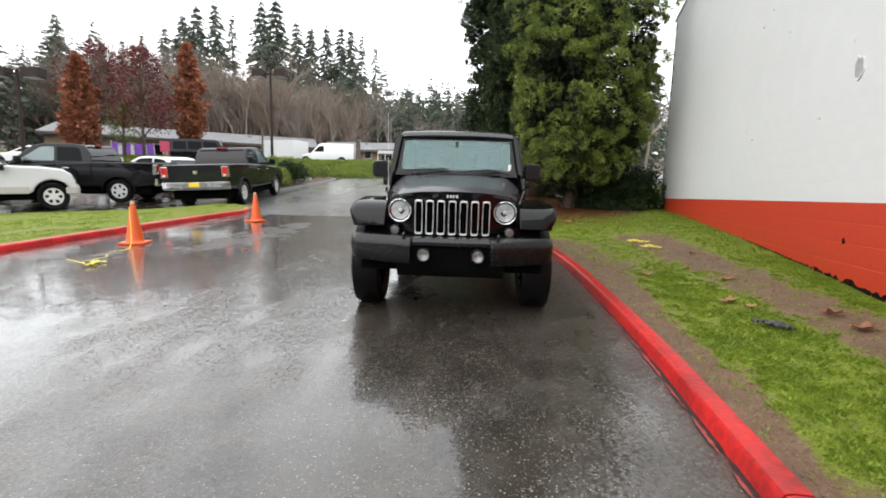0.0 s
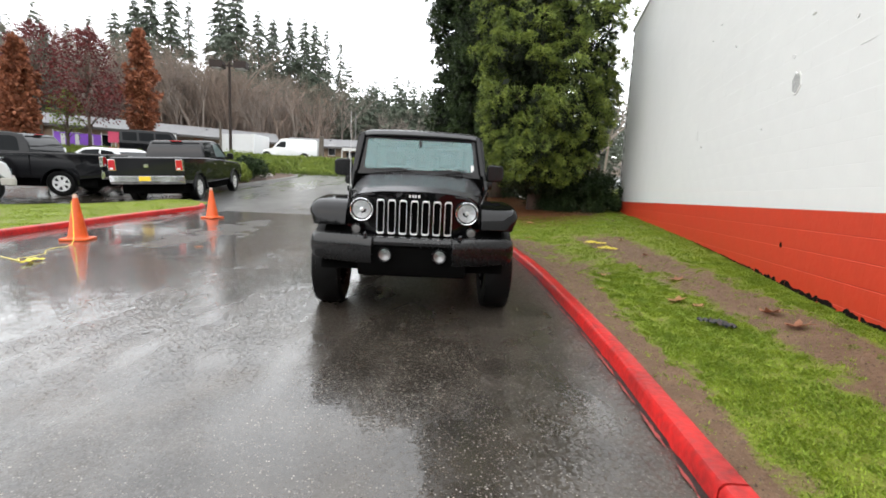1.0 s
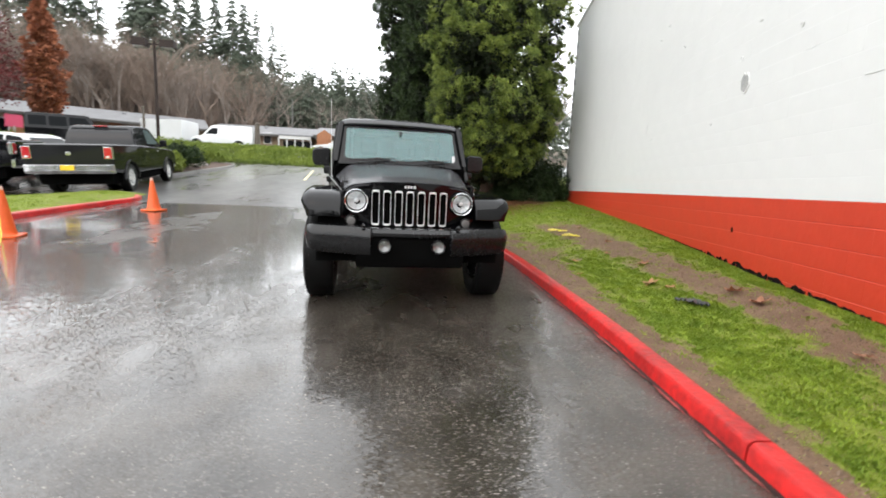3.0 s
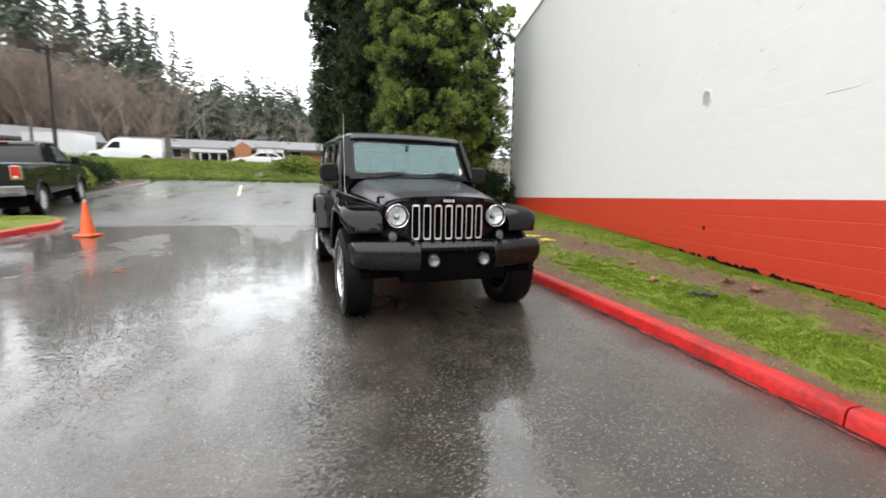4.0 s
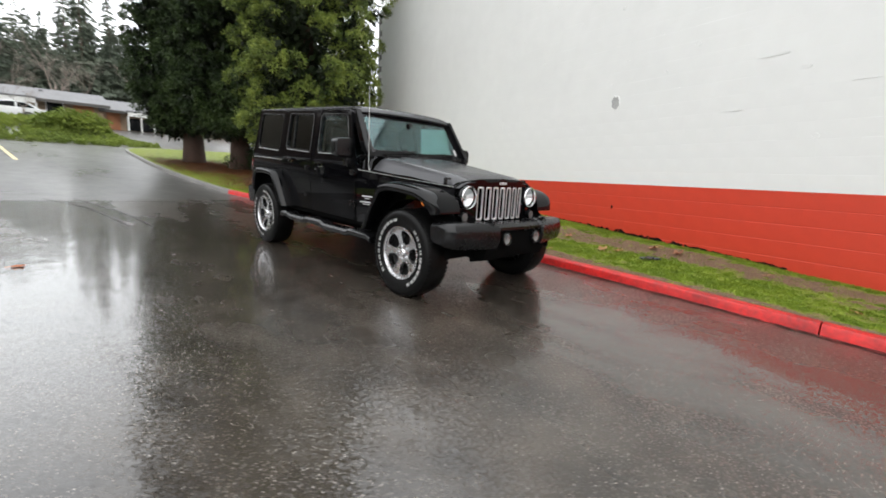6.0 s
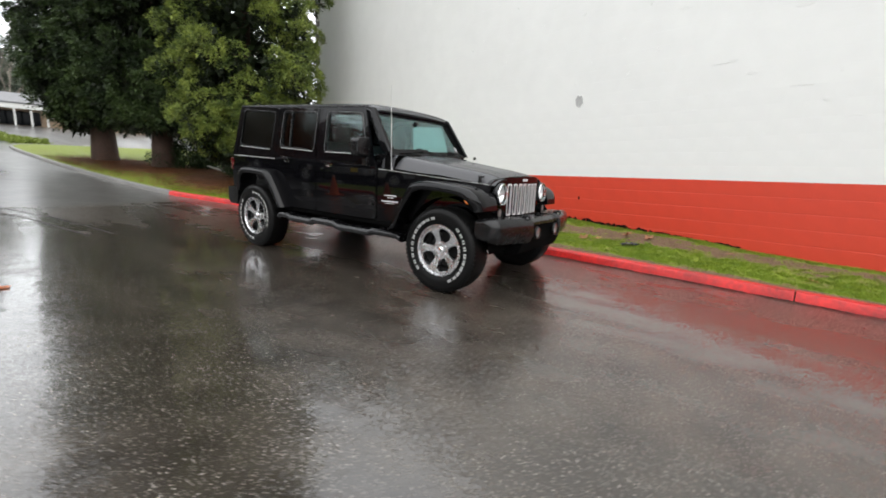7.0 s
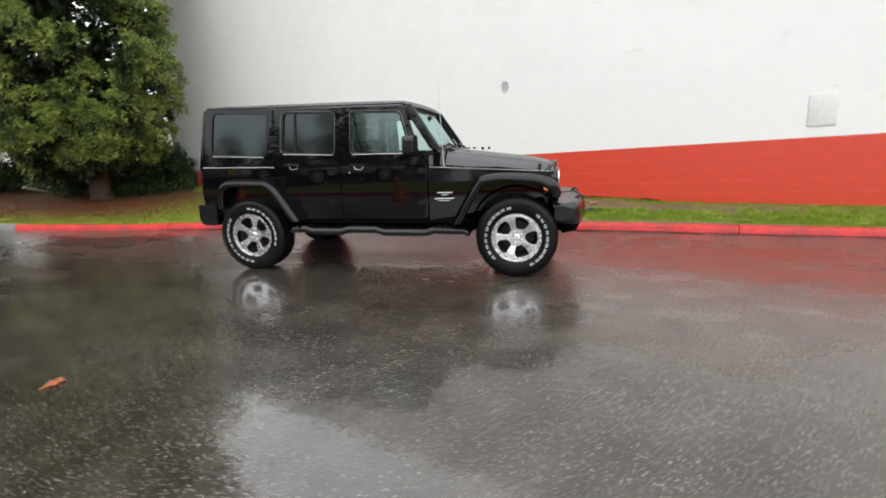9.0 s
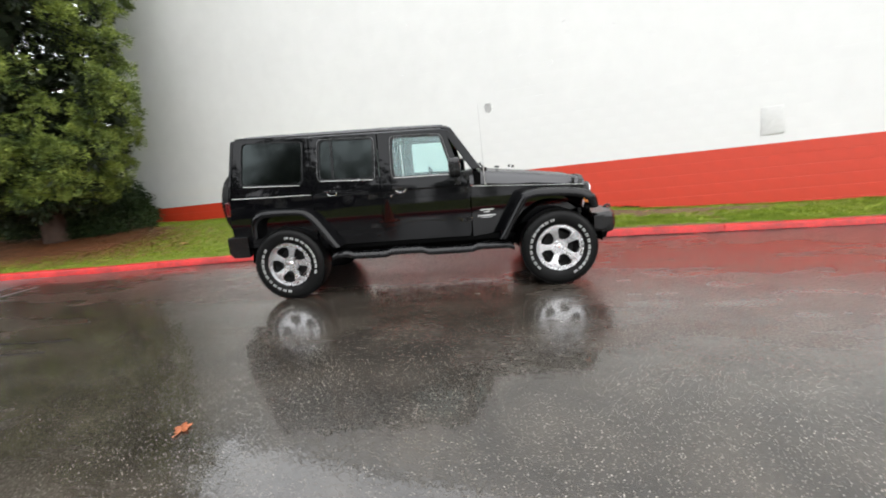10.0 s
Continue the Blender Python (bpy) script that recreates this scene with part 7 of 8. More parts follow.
building((3.5, 48.6), (16, 48.0), 8, 5.6, 6.9, "low brick building with shop windows and a grey shingle roof", [(0.2, 1.2, "brick"), (1.6, 4.6, "porch"), (5.2, 7.0, "window"), (8, 10, "window")])

# ---- lamp posts and poles ----
BRONZE = material("dark_bronze_paint", (0.026, 0.017, 0.014), 0.6, spec=0.2, vary=0.25)
POLE_WOOD = material("weathered_pole_wood", (0.09, 0.075, 0.06), 0.85, vary=0.3, bump=0.4)


def lamp_post(x, y, top, turn):
    z = land_z(x, y)
    h = top - z
    root = thing("lamp_post", pose(x, y, z, 0, 0, turn), "dark bronze parking-lot lamp post with two box lamps", "lamp post", "lamp posts in the lot")
    part("footing", lathe([(0.25, 0), (0.25, 0.6), (0.22, 0.65), (0.001, 0.65)], 20, lambda a, b, w: (a, b, w)), KERB_GREY, root, "concrete footing")
    part("pole", tube([(0, 0, 0.6), (0, 0, h - 0.1)], [0.085, 0.06], 10), BRONZE, root)
    part("arm", box(-0.35, 0.35, -0.04, 0.04, h - 0.30, h - 0.22, 0.01), BRONZE, root)
    for s in (-1, 1):
        head = part("lamp_head", bevel(loft([[(s * 0.30, -0.24, h - 0.42), (s * 0.30, 0.24, h - 0.42), (s * 0.30, 0.24, h - 0.05), (s * 0.30, -0.24, h - 0.05)], [(s * 0.98, -0.26, h - 0.40), (s * 0.98, 0.26, h - 0.40), (s * 0.98, 0.26, h - 0.02), (s * 0.98, -0.26, h - 0.02)]]), 0.03), BRONZE, root)
        part("lamp_glass", box(s * 0.64 - 0.26, s * 0.64 + 0.26, -0.2, 0.2, h - 0.435, h - 0.405, 0.004), FASCIA, head)
    return root


lamp_post(-11.1, 21.3, 7.75, 0)
lamp_post(-18.5, 13.8, 5.75, 8)


def pole(x, y, top, r, mat, label):
    z = land_z(x, y)
    root = thing("utility_pole", pose(x, y, z), label, "pole")
    part("shaft", tube([(0, 0, -0.2), (0, 0, top - z)], [r, r * 0.7], 10), mat, root)
    part("cap", tube([(0, 0, top - z), (0, 0, top - z + 0.08)], [r * 0.9, r * 0.3], 10), mat, root)


pole(-10.1, 38.2, 5.75, 0.28, POLE_WOOD, "thick dark wooden post before the building")
pole(-14.9, 28.4, 5.3, 0.10, POLE_WOOD, "dark slender post on the bank")
pole(-9.9, 56.0, 10.9, 0.09, KERB_GREY, "slender pale pole behind the buildings")
PURPLE = material("purple_banner", (0.20, 0.06, 0.45), 0.6, vary=0.15)
PINK = material("pink_sign", (0.65, 0.08, 0.16), 0.5, vary=0.1)
bn = thing("shop_banner", pose(-31.6, 37.3, land_z(-31.6, 37.3), 0, 0, 25), "purple and white striped banner before the far shop", "banner")
part("cloth", box(-1.7, 1.7, -0.03, 0.03, 0.2, 1.5, 0.01), PURPLE, bn)
for k in range(3):
    part("white_stripe", box(-1.2 + k * 1.0, -0.9 + k * 1.0, -0.036, -0.031, 0.3, 1.4), FASCIA, bn)
for s in (-1, 1):
    part("post", tube([(s * 1.72, 0, -0.1), (s * 1.72, 0, 1.7)], 0.04, 8), FASCIA, bn)
sg = thing("pink_sign", pose(-29.2, 38.6, land_z(-29.2, 38.6), 0, 0, 25), "small pink sign before the far shop", "sign")
part("board", box(-0.55, 0.55, -0.03, 0.03, 0.9, 1.9, 0.02), PINK, sg)
part("post", tube([(0, 0, -0.1), (0, 0, 0.95)], 0.04, 8), FASCIA, sg)

# ---- grass blades, fallen leaves and litter on the lawn ----
GRASS = leaf_material("wet_grass_blades", (0.36, 0.46, 0.052), (0.155, 0.255, 0.028), 4.5, 0.5, 0.45)
rng = np.random.default_rng(77)


def blades(name, count, region, height, z_of, growth, label):
    """Short grass as bent pointed blades, thick where the lawn is green."""
    xs, ys = rng.uniform(region[0], region[1], count), rng.uniform(region[2], region[3], count)
    pick = []
    for x, y in zip(xs, ys):
        g = growth(x, y)
        if g >= 0:
            g = min(1.0, max(0.0, g + 0.7 * noise.noise((x * 9, y * 9, 3.3)) + 0.4 * noise.noise((x * 23, y * 23, 1.3))))
        if g >= 0 and rng.random() < max(0.035, g * g * 1.2):
            pick.append((x, y, z_of(x, y) - 0.004, g))
    p = np.array(pick)
    n = len(p)
    a = rng.uniform(0, 2 * np.pi, n)
    lean = np.stack([np.cos(a), np.sin(a), np.zeros(n)], 1) * rng.uniform(0.2, 1.1, (n, 1))
    hgt = height * rng.uniform(0.45, 1.25, (n, 1)) * (0.5 + 0.5 * p[:, 3:4])
    side = np.stack([-np.sin(a), np.cos(a), np.zeros(n)], 1) * rng.uniform(0.0013, 0.0030, (n, 1))
    base = p[:, :3]
    mid = base + np.array([0, 0, 1.0]) * hgt * 0.6 + lean * hgt * 0.35
    tip = base + np.array([0, 0, 1.0]) * hgt * 0.85 + lean * hgt
    quads = np.stack([base - side, base + side, mid + side * 0.8, tip, mid - side * 0.8], 1)
    ob = tri_mesh(name, quads, 5, GRASS)
    return tagged(ob, label, "grass", kind="stuff")


def right_growth(x, y):
    xk = along(KERB_X, y) + 0.15
    return grassy(x, y) if xk < x < wall_x(y) - 0.02 else -1.0


blades("grass", 270000, (1.2, 4.4, -4.2, 1.6), 0.025, lawn_z, right_growth, "short wet green grass on the lawn beside the wall")
blades("grass", 70000, (0.9, 3.2, -8.5, -4.2), 0.028, lawn_z, right_growth, "short wet green grass on the lawn near the corner")
blades("grass", 110000, (0.7, 6.0, 1.6, 9.5), 0.032, lawn_z, right_growth, "short wet green grass towards the trees")
def strip_z(x, y):
    x0, x1 = along(strip_x, y) - 0.13, -12.6 + 5.6 * step_up(5.0, 10.2, y)
    u = min(1.0, max(0.0, (x - x0) / min(-0.2, x1 - x0)))
    return land_z(x, y) + KERB_H - 0.015 + 0.08 * math.sin(math.pi * u) + 0.01 * noise.noise((x * 2, y * 2, 0))


blades("grass", 120000, (-11.5, -6.5, -2.5, 8.5), 0.03, strip_z, lambda x, y: (0.55 + 0.5 * noise.noise((x * 1.5, y * 1.5, 7))) if x < along(strip_x, y) - 0.2 and x > -12.6 + 5.6 * step_up(5.0, 10.2, y) + 0.1 else -1.0, "wet mown grass on the strip between the drives")

# crumbs of soil, small stones and bits of dead stalk on the bare ground
CRUMB = leaf_material("soil_crumbs_and_grit", (0.24, 0.165, 0.112), (0.030, 0.019, 0.013), 6.0, 0.85, 0.7, through=0.0)
crumbs = []
for x, y in zip(rng.uniform(1.2, 4.4, 42000), rng.uniform(-4.0, 4.0, 42000)):
    g = right_growth(x, y)
    if g < 0 or rng.random() < g * 1.3:
        continue
    size, a = rng.uniform(0.003, 0.007) * (2.2 if rng.random() < 0.04 else 1), rng.uniform(0, 6.28)
    z, long = lawn_z(x, y) + 0.001, rng.uniform(0.8, 2.2)
    u, v = (math.cos(a) * size * long, math.sin(a) * size * long), (-math.sin(a) * size, math.cos(a) * size)
    top = (x, y, z + size * rng.uniform(0.5, 1.0))
    ring = [(x + u[0], y + u[1], z), (x + v[0], y + v[1], z), (x - u[0], y - u[1], z), (x - v[0], y - v[1], z)]
    for k in range(4):
        crumbs += [ring[k], ring[(k + 1) % 4], top]
tagged(tri_mesh("soil_crumbs", crumbs, 3, CRUMB), "crumbs of soil, grit and dead stalks on the bare ground", "soil", kind="stuff")

LEAF_TAN = material("wet_tan_fallen_leaf", (0.50, 0.27, 0.12), 0.5, vary=0.4, scale=60)
LEAF_BROWN = material("wet_brown_fallen_leaf", (0.44, 0.20, 0.11), 0.5, vary=0.4, scale=60)
LEAF_ORANGE = material("orange_fallen_leaf", (0.50, 0.17, 0.07), 0.5, vary=0.35, scale=60)


def fallen_leaf(x, y, z, size, mat, turn, label, seed, lobes=5, flat=1.0):
    """A lobed leaf, curled up at its tips, with a midrib stalk."""
    rnd = random.Random(seed)
    pts = []
    for k in range(lobes * 4):
        a = 2 * math.pi * k / (lobes * 4)
        r = size * (0.52 + 0.48 * abs(math.cos(a * lobes / 2)) ** 1.5) * rnd.uniform(0.88, 1.08)
        pts.append((r * math.cos(a), r * math.sin(a) * 0.85))
    curl = rnd.uniform(0.5, 1.6) * flat
    bm = bmesh.new()
    c = bm.verts.new((0, 0, 0.006))
    ring = [bm.verts.new((u * 0.55, v * 0.55, 0.008 + 0.01 * rnd.random())) for u, v in pts]
    rim = [bm.verts.new((u, v, 0.006 + curl * (u * u + v * v) / size * 0.22 * rnd.uniform(0.4, 1.3))) for u, v in pts]
    m = len(pts)
    for i in range(m):
        j = (i + 1) % m
        bm.faces.new((c, ring[i], ring[j]))
        bm.faces.new((ring[i], rim[i], rim[j], ring[j]))
    bmesh.ops.solidify(bm, geom=bm.faces[:], thickness=0.0012)
    ob = thing("fallen_leaf", pose(x, y, z, rnd.uniform(-8, 8) * flat, rnd.uniform(-8, 8) * flat, turn), label, "leaf", "fallen leaves")
    part("blade", bm, mat, ob, "", 60)
    part("stalk", tube([(-size * 0.4, 0, 0.006), (-size * 1.0, 0.01, 0.01), (-size * 1.35, 0.03, 0.006)], 0.0022, 5), mat, ob)
    return ob


for k, (x, y, s, mat, lab) in enumerate(((2.98, 0.49, 0.07, LEAF_BROWN, "curled brown leaf on bare soil"), (2.54, -0.30, 0.10, LEAF_TAN, "large tan leaf lying on the grass"), (2.64, -0.49, 0.06, LEAF_TAN, "small tan leaf lying on the grass"), (3.06, -0.81, 0.08, LEAF_BROWN, "curled brown leaf on bare soil"), (3.0, -1.15, 0.09, LEAF_BROWN, "curled brown leaf on bare soil"), (2.0, 0.2, 0.035, LEAF_TAN, "small tan leaf near the kerb"), (2.9, 1.2, 0.05, LEAF_BROWN, "small brown leaf on the lawn"), (2.3, 0.9, 0.04, LEAF_TAN, "small tan leaf on the lawn"), (2.72, 6.73, 0.09, LEAF_TAN, "pale tan leaf on the lawn"), (1.95, -3.0, 0.05, LEAF_TAN, "small tan leaf in the grass"), (2.7, -2.2, 0.05, LEAF_BROWN, "brown leaf in the grass"), (3.3, 1.9, 0.05, LEAF_BROWN, "brown leaf on the lawn"), (2.1, 4.2, 0.06, LEAF_TAN, "tan leaf on the lawn"), (3.6, 3.4, 0.06, LEAF_BROWN, "brown leaf on the lawn"))):
    fallen_leaf(x, y, lawn_z(x, y) + 0.016, s * 1.15, mat, 47 * k, lab, 200 + k, flat=1.8)
fallen_leaf(-3.40, 2.56, land_z(-3.4, 2.56) + 0.002, 0.062, LEAF_ORANGE, 20, "orange maple leaf lying on the wet drive", 301, flat=0.15)

RAG = material("dark_grey_plastic_scrap", (0.035, 0.037, 0.04), 0.4, vary=0.3, scale=40)


def scrap(x, y, z, seed):
    """A torn piece of dark plastic, crumpled on the grass."""
    rnd = random.Random(seed)
    bm = None
    for dx, dy, w, l in ((0, 0, 0.07, 0.08), (-0.10, 0.03, 0.05, 0.035), (0.06, -0.06, 0.05, 0.055)):
        one = bmesh.new()
        bmesh.ops.create_grid(one, x_segments=6, y_segments=5, size=1)
        for v in one.verts:
            u, t = v.co.x, v.co.y
            v.co = Vector((dx + u * w * (1 - 0.2 * t * t), dy + t * l * (1 - 0.3 * u * u), 0.03 + 0.035 * noise.noise((u * 2 + dx * 30, t * 2, seed)) + 0.008 * rnd.random()))
        bmesh.ops.solidify(one, geom=one.faces[:], thickness=0.004)
        bm = joined(bm, one)
    ob = tagged(mesh_object("plastic_scrap", bm, RAG), "torn dark grey plastic scrap lying on the grass", "litter")
    ob.matrix_world = pose(x, y, z, 0, 0, -15)


scrap(2.50, -0.97, lawn_z(2.5, -0.97) + 0.006, 4)
for x, y, sd in ((3.05, 2.65, 5), (3.1, 3.3, 6)):
    bundle("tape_scrap", x, y, lawn_z(x, y) + 0.015, 0.13, TAPE, "crumpled strip of yellow caution tape on the lawn", "tape", sd)

# weathered board leaning under the trees
BOARD = material("weathered_grey_board", (0.42, 0.41, 0.38), 0.7, vary=0.3, scale=12, bump=0.3)
bd = box(-0.07, 0.07, -0.42, 0.42, -0.02, 0.02, 0.004)
ob = tagged(mesh_object("old_board", bd, BOARD), "weathered grey board lying slanted under the trees", "board")
ob.matrix_world = look((4.07, 12.88, 0.99), (3.68, 12.87, 1.11)) @ pose(0, 0, 0, 90, 0, 0)

# ---- marks and fittings on the wall ----
PATCH = material("rough_cement_patch", (0.36, 0.36, 0.35), 0.7, vary=0.3, scale=25, bump=0.8, bump_scale=50)
ROT = material("blackened_wall_foot", (0.010, 0.007, 0.006), 0.95, vary=0.4, scale=20, bump=0.8, bump_scale=40, spec=0.04)
VENT = material("white_painted_vent", (0.57, 0.57, 0.555), 0.5, vary=0.15, scale=20)


def on_wall(y, z, proud=0.0):
    """A pose on the wall: its y runs along the wall, its -x points out."""
    return pose(wall_x(y), y, z, 0, 0, wall_turn0) @ pose(-proud, 0, 0)


wall_turn0 = -math.degrees(math.atan(0.26))


def dent(y, z, w, h, seed, mat=None, proud=0.002):
    """A ragged patch on the paint: a low broken lip round a shallow hollow."""
    rnd = random.Random(seed)
    outer = [(w * math.cos(a) * rnd.uniform(0.75, 1.15), h * math.sin(a) * rnd.uniform(0.75, 1.15)) for a in (2 * math.pi * k / 16 for k in range(16))]
    inner = [(u * 0.84, v * 0.84) for u, v in outer]
    ob = mesh_object("paint_scar", plate(outer, [inner], -0.01, 0.004, lambda u, v, d: (-d, u, v), 0.002), WALL_WHITE if mat is None else mat, wall)
    ob.matrix_local = on_wall(y, z, proud)
    ob2 = mesh_object("cement_patch", plate(inner, [], -0.01, 0.001, lambda u, v, d: (-d, u, v), 0), PATCH if mat is None else mat, wall)
    ob2.matrix_local = on_wall(y, z, proud)


dent(0.42, 2.44, 0.10, 0.135, 1, None, 0.006)
for k, (y, z, w, h) in enumerate(((-0.85, 3.09, 0.07, 0.02), (-1.9, 2.75, 0.11, 0.012), (-2.15, 2.55, 0.09, 0.012), (-2.35, 1.75, 0.06, 0.02), (0.55, 2.75, 0.05, 0.015), (3.4, 2.3, 0.04, 0.05), (-1.2, 3.6, 0.12, 0.014), (-2.6, 3.3, 0.14, 0.014), (1.3, 3.9, 0.08, 0.012), (-0.3, 3.35, 0.05, 0.012), (-3.0, 3.9, 0.10, 0.015))):
    dent(y, z, w * 0.7, h * 1.7, 20 + k, WALL_WHITE, 0.001)
rnd = random.Random(31)
for k in range(22):
    dent(rnd.uniform(-4.6, 3.2), rnd.uniform(1.5, 4.4), rnd.uniform(0.012, 0.045), rnd.uniform(0.008, 0.022), 80 + k, WALL_WHITE, 0.005)
dent(0.28, 0.715, 0.022, 0.032, 60, ROT)
# raised paint ridges along a few courses
for k, (y, z, l) in enumerate(((-1.4, PAINT_Z + 5 * COURSE, 0.9), (-2.7, PAINT_Z + 6 * COURSE, 0.7), (-0.6, PAINT_Z + 7 * COURSE, 0.5), (-1.8, PAINT_Z + 8 * COURSE, 0.8), (-3.2, PAINT_Z + 4 * COURSE, 0.6), (-1.9, PAINT_Z + 3 * COURSE, 0.4))):
    rnd = random.Random(k)
    l *= 0.35
    pts = [(-0.001 - 0.002 * rnd.random(), -l / 2 + l * i / 9, 0.003 * rnd.uniform(-1, 1)) for i in range(10)]
    ob = mesh_object("paint_ridge", tube(pts, [0.002 + 0.003 * rnd.random() for _ in pts], 5), WALL_WHITE, wall)
    ob.matrix_local = on_wall(y, z)
vent = mesh_object("vent_cover", box(-0.016, 0.02, -0.17, 0.17, -0.23, 0.23, 0.006), VENT, wall, "square vent cover painted over in white")
vent.matrix_local = on_wall(-4.37, 1.50)
# broken, blackened foot of the wall where the paint has peeled
rnd = random.Random(9)
y = -2.3
while y < 2.7:
    l = rnd.uniform(0.08, 0.4)
    tall = 0.042 * math.exp(-((y + 0.4) / 1.4) ** 2) + 0.016
    top, low = [], []
    k = max(4, int(l / 0.014))
    for i in range(k + 1):
        yy = y + l * i / k
        z = along(WALL_BASE, yy)
        end = min(1.0, i / 2, (k - i) / 2)
        top.append((yy - y, z + 0.008 + tall * max(0.0, 0.6 + 0.9 * noise.noise((yy * 6, 1, 4)) + 0.7 * noise.noise((yy * 17, 3, 4)) + rnd.uniform(-0.08, 0.08))))
        low.append((yy - y, z + 0.012 - end * 0.03))
    ob = mesh_object("peeled_patch", plate(low + top[::-1], [], -0.01, 0.003, lambda u, v, d: (-d, u, v), 0), ROT, wall)
    ob.matrix_local = on_wall(y, 0, 0.002)
    y += l * rnd.uniform(0.75, 1.12)

STRAY = material("thin_stray_red_paint", (0.32, 0.042, 0.036), 0.45, vary=0.75, scale=40, bump=0.4, bump_scale=120, dark=(0.05, 0.03, 0.028))
GUTTER = material("wet_black_gutter_dirt", (0.012, 0.009, 0.007), 0.5, vary=0.5, scale=30, bump=0.6, bump_scale=60)


def kerb_side_patch(name, y, l, near, far, rough, up, mat, label, seed):
    """A ragged flat patch on the road along the kerb, from near to far metres off its face."""
    rnd = random.Random(seed)
    k = max(5, int(l / 0.03))
    a, b = [], []
    for i in range(k + 1):
        yy = y + l * i / k
        x = along(KERB_X, yy)
        end = min(1.0, i / 3, (k - i) / 3)
        mid = (near + far) / 2
        a.append((x - mid + end * (mid - near + rnd.uniform(-rough, rough)), yy))
        b.append((x - mid - end * (far - mid + rnd.uniform(-rough, rough)) - 0.001, yy))
    bm = bmesh.new()
    va, vb = ([bm.verts.new((x, yy, land_z(x, yy) + up)) for x, yy in row] for row in (a, b))
    for i in range(k):
        bm.faces.new((va[i], va[i + 1], vb[i + 1], vb[i]))
    bmesh.ops.recalc_face_normals(bm, faces=bm.faces)
    structure(mesh_object(name, bm, mat), label, "paint" if mat is STRAY else "dirt")


# black dirt in the joint at the foot of the kerb, and red paint strayed onto the road beside it
rnd = random.Random(12)
y = -5.0
while y < 6.0:
    l = rnd.uniform(0.6, 1.4)
    kerb_side_patch("gutter_dirt", y, l, -0.012, rnd.uniform(0.012, 0.024), 0.004, 0.003, GUTTER, "wet black dirt in the joint along the kerb", int(y * 100))
    y += l * rnd.uniform(0.9, 1.1)
y = -4.6
while y < 4.5:
    l = rnd.uniform(0.12, 0.55)
    n0 = rnd.uniform(0.018, 0.032)
    kerb_side_patch("kerb_overspray", y, l, n0, n0 + rnd.uniform(0.006, 0.020), 0.005, 0.005, STRAY, "stray red kerb paint on the wet asphalt", int(y * 100) + 7)
    y += l * rnd.uniform(0.85, 1.5)

# pale seam across the drive where the two pavings meet, and faded line paint
SEAM = material("pale_seam_sealer", (0.12, 0.12, 0.115), 0.4, vary=0.4, scale=20)
LINE = material("worn_yellow_line", (0.66, 0.56, 0.30), 0.5, vary=0.5, scale=25)


def strip_on_road(name, pts, width, mat, label):
    rings = []
    for i, (x, y) in enumerate(pts):
        d = (Vector(pts[min(i + 1, len(pts) - 1)]) - Vector(pts[max(i - 1, 0)])).normalized()
        nx, ny = -d.y * width / 2, d.x * width / 2
        z = land_z(x, y)
        rings.append([(x - nx, y - ny, z - 0.01), (x - nx, y - ny, z + 0.004), (x + nx, y + ny, z + 0.004), (x + nx, y + ny, z - 0.01)])
    return structure(mesh_object(name, loft(rings), mat), label, "road marking")


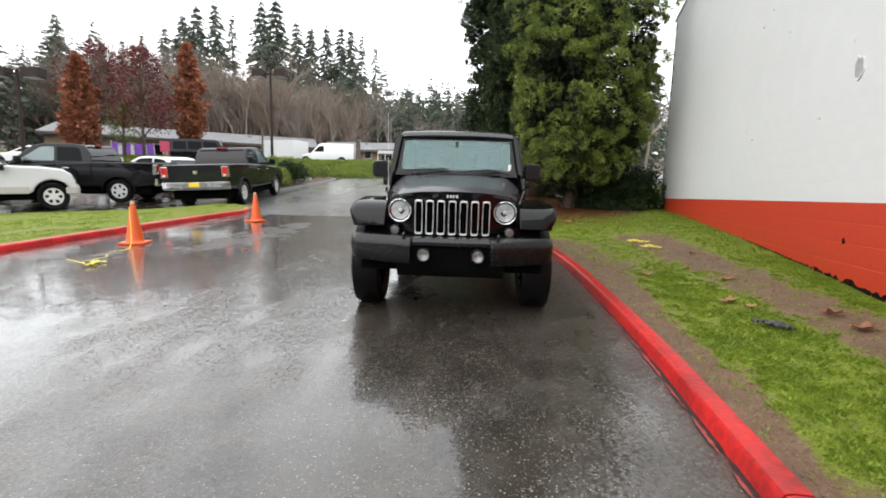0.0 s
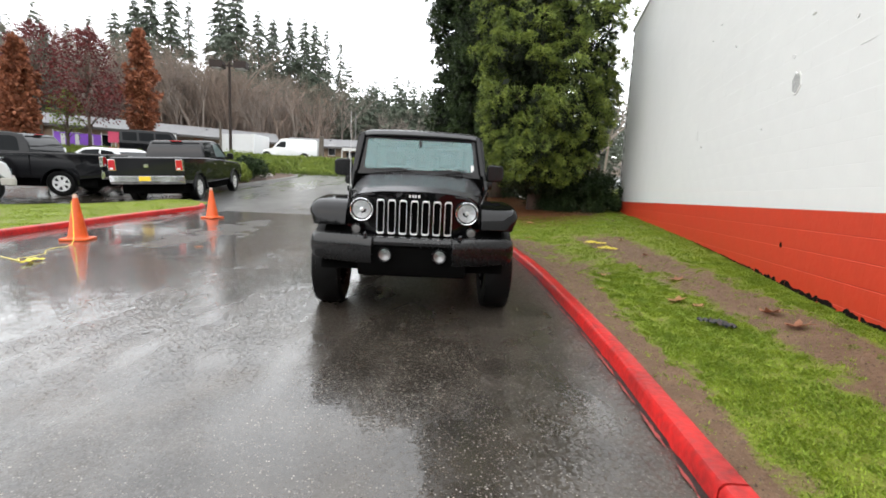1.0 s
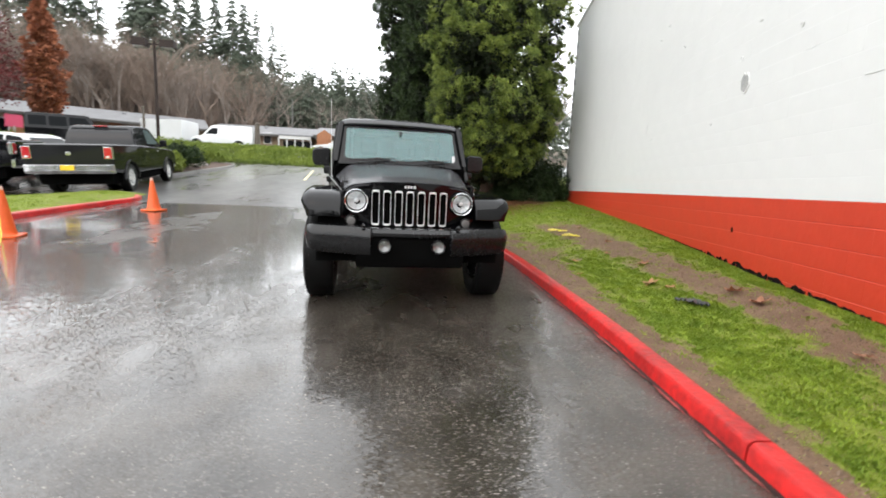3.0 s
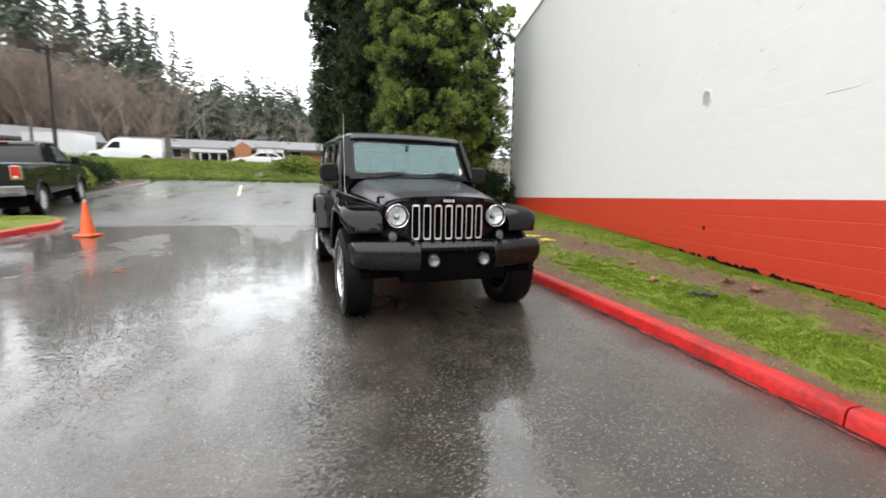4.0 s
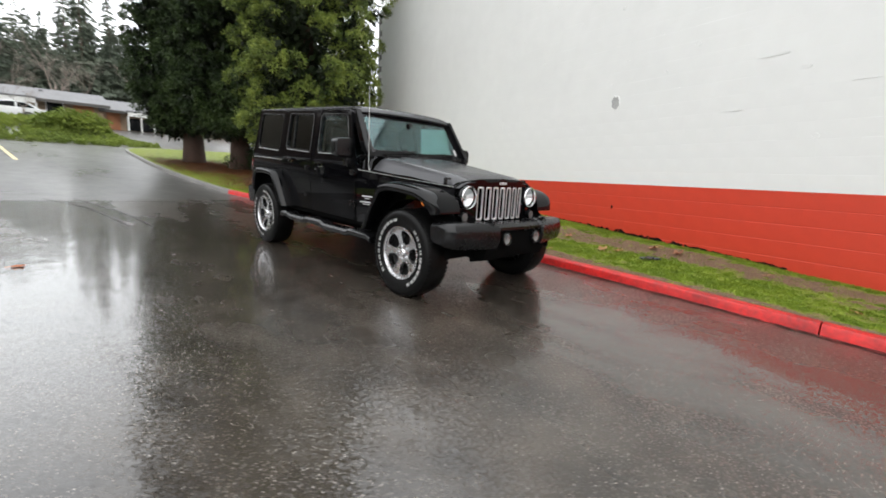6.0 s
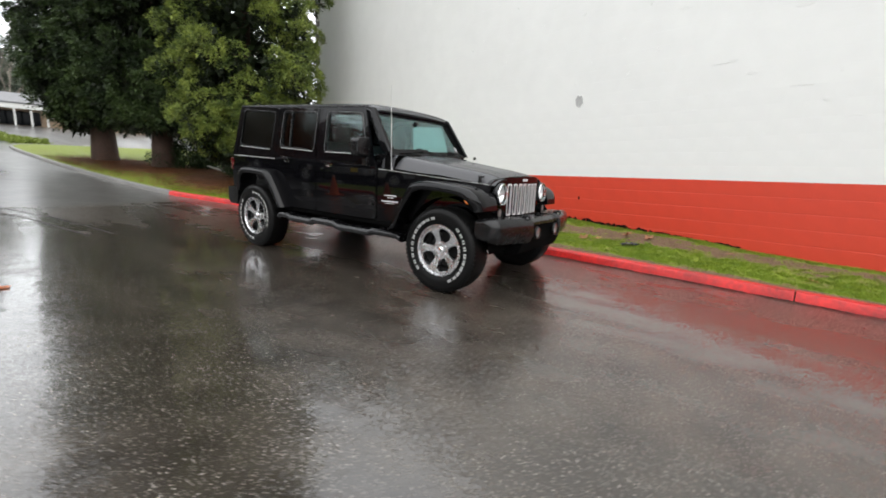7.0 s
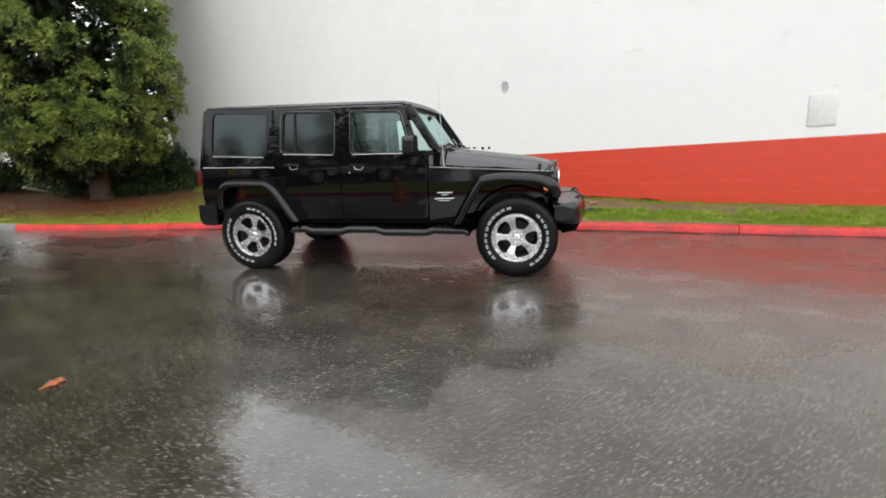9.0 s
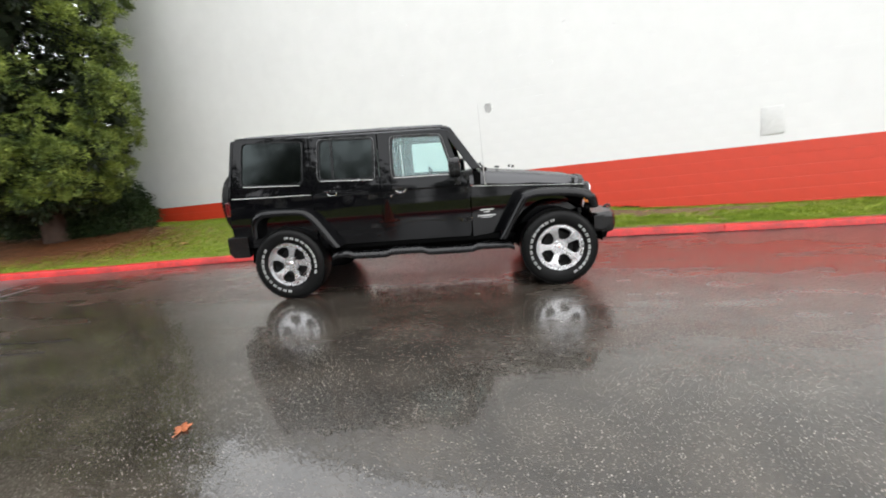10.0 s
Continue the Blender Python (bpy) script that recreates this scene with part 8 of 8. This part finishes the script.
strip_on_road("road_seam", [(-6.0 + k * 0.33, 8.1 - 0.04 * k + 0.03 * math.sin(k)) for k in range(20)], 0.032, SEAM, "pale worn seam across the wet drive")
TRACK = material("dark_wet_tyre_track", (0.016, 0.0135, 0.011), 0.5, vary=0.5, scale=14, bump=0.6, bump_scale=50, spec=0.25)
strip_on_road("tyre_track", [(-2.95, 8.0), (-2.68, 7.5), (-2.45, 6.9), (-2.33, 6.3), (-2.24, 5.5), (-2.17, 4.7)], 0.03, TRACK, "dark thin tyre track through the standing water")
strip_on_road("tyre_track", [(-2.5, 8.0), (-2.25, 7.1), (-2.06, 6.4), (-1.96, 5.6), (-1.9, 4.7)], 0.026, TRACK, "dark thin tyre track through the standing water")
strip_on_road("line_paint", [(-3.13 - 0.03 * k, 16.2 + 0.5 * k) for k in range(15)], 0.11, LINE, "worn yellow paint line on the drive")

# ---- blocks of the wall, last ----
slope_y = 1 / math.sqrt(1 + 0.26**2)
wall_turn = -math.degrees(math.atan(0.26))
white_blocks = [block_mesh("block", BLOCK_L, COURSE, WALL_WHITE, k, 0.0005, 0.0) for k in range(4)]
red_blocks = [block_mesh("block", BLOCK_L, COURSE, WALL_RED, 10 + k, 0.004, 0.0) for k in range(4)]
rest = {0: [], 1: []}
rnd = random.Random(2)
course_lo, course_hi = -9, 28
for j in range(course_lo, course_hi):
    z = PAINT_Z + j * COURSE
    if z > WALL_TOP - COURSE * 0.5:
        continue
    red = j < 0
    for i in range(-57, 30):
        s = (i + 0.5 * (j % 2)) * BLOCK_L
        y = s * slope_y
        if y + BLOCK_L > WALL_END or y < WALL_START:
            continue
        near = (red and z > -0.12 and -6.2 < y < 5.0) or (not red and j < 6 and -5.0 < y < 3.6)
        m = pose(wall_x(y), y, z, 0, 0, wall_turn)
        me = rnd.choice(red_blocks if red else white_blocks)
        if near:
            ob = new("block", me)
            ob.parent = wall
            ob.matrix_local = m
        else:
            rest[1 if red else 0].append((me, m))
for red, items in rest.items():
    verts, faces = [], []
    for me, m in items:
        base = len(verts)
        verts += [tuple(m @ v.co) for v in me.vertices]
        faces += [tuple(base + k for k in p.vertices) for p in me.polygons]
    ob = mesh_object("wall_blocks", (verts, faces), WALL_RED if red else WALL_WHITE, wall, smooth=0)
    ob["kind"] = "stuff"
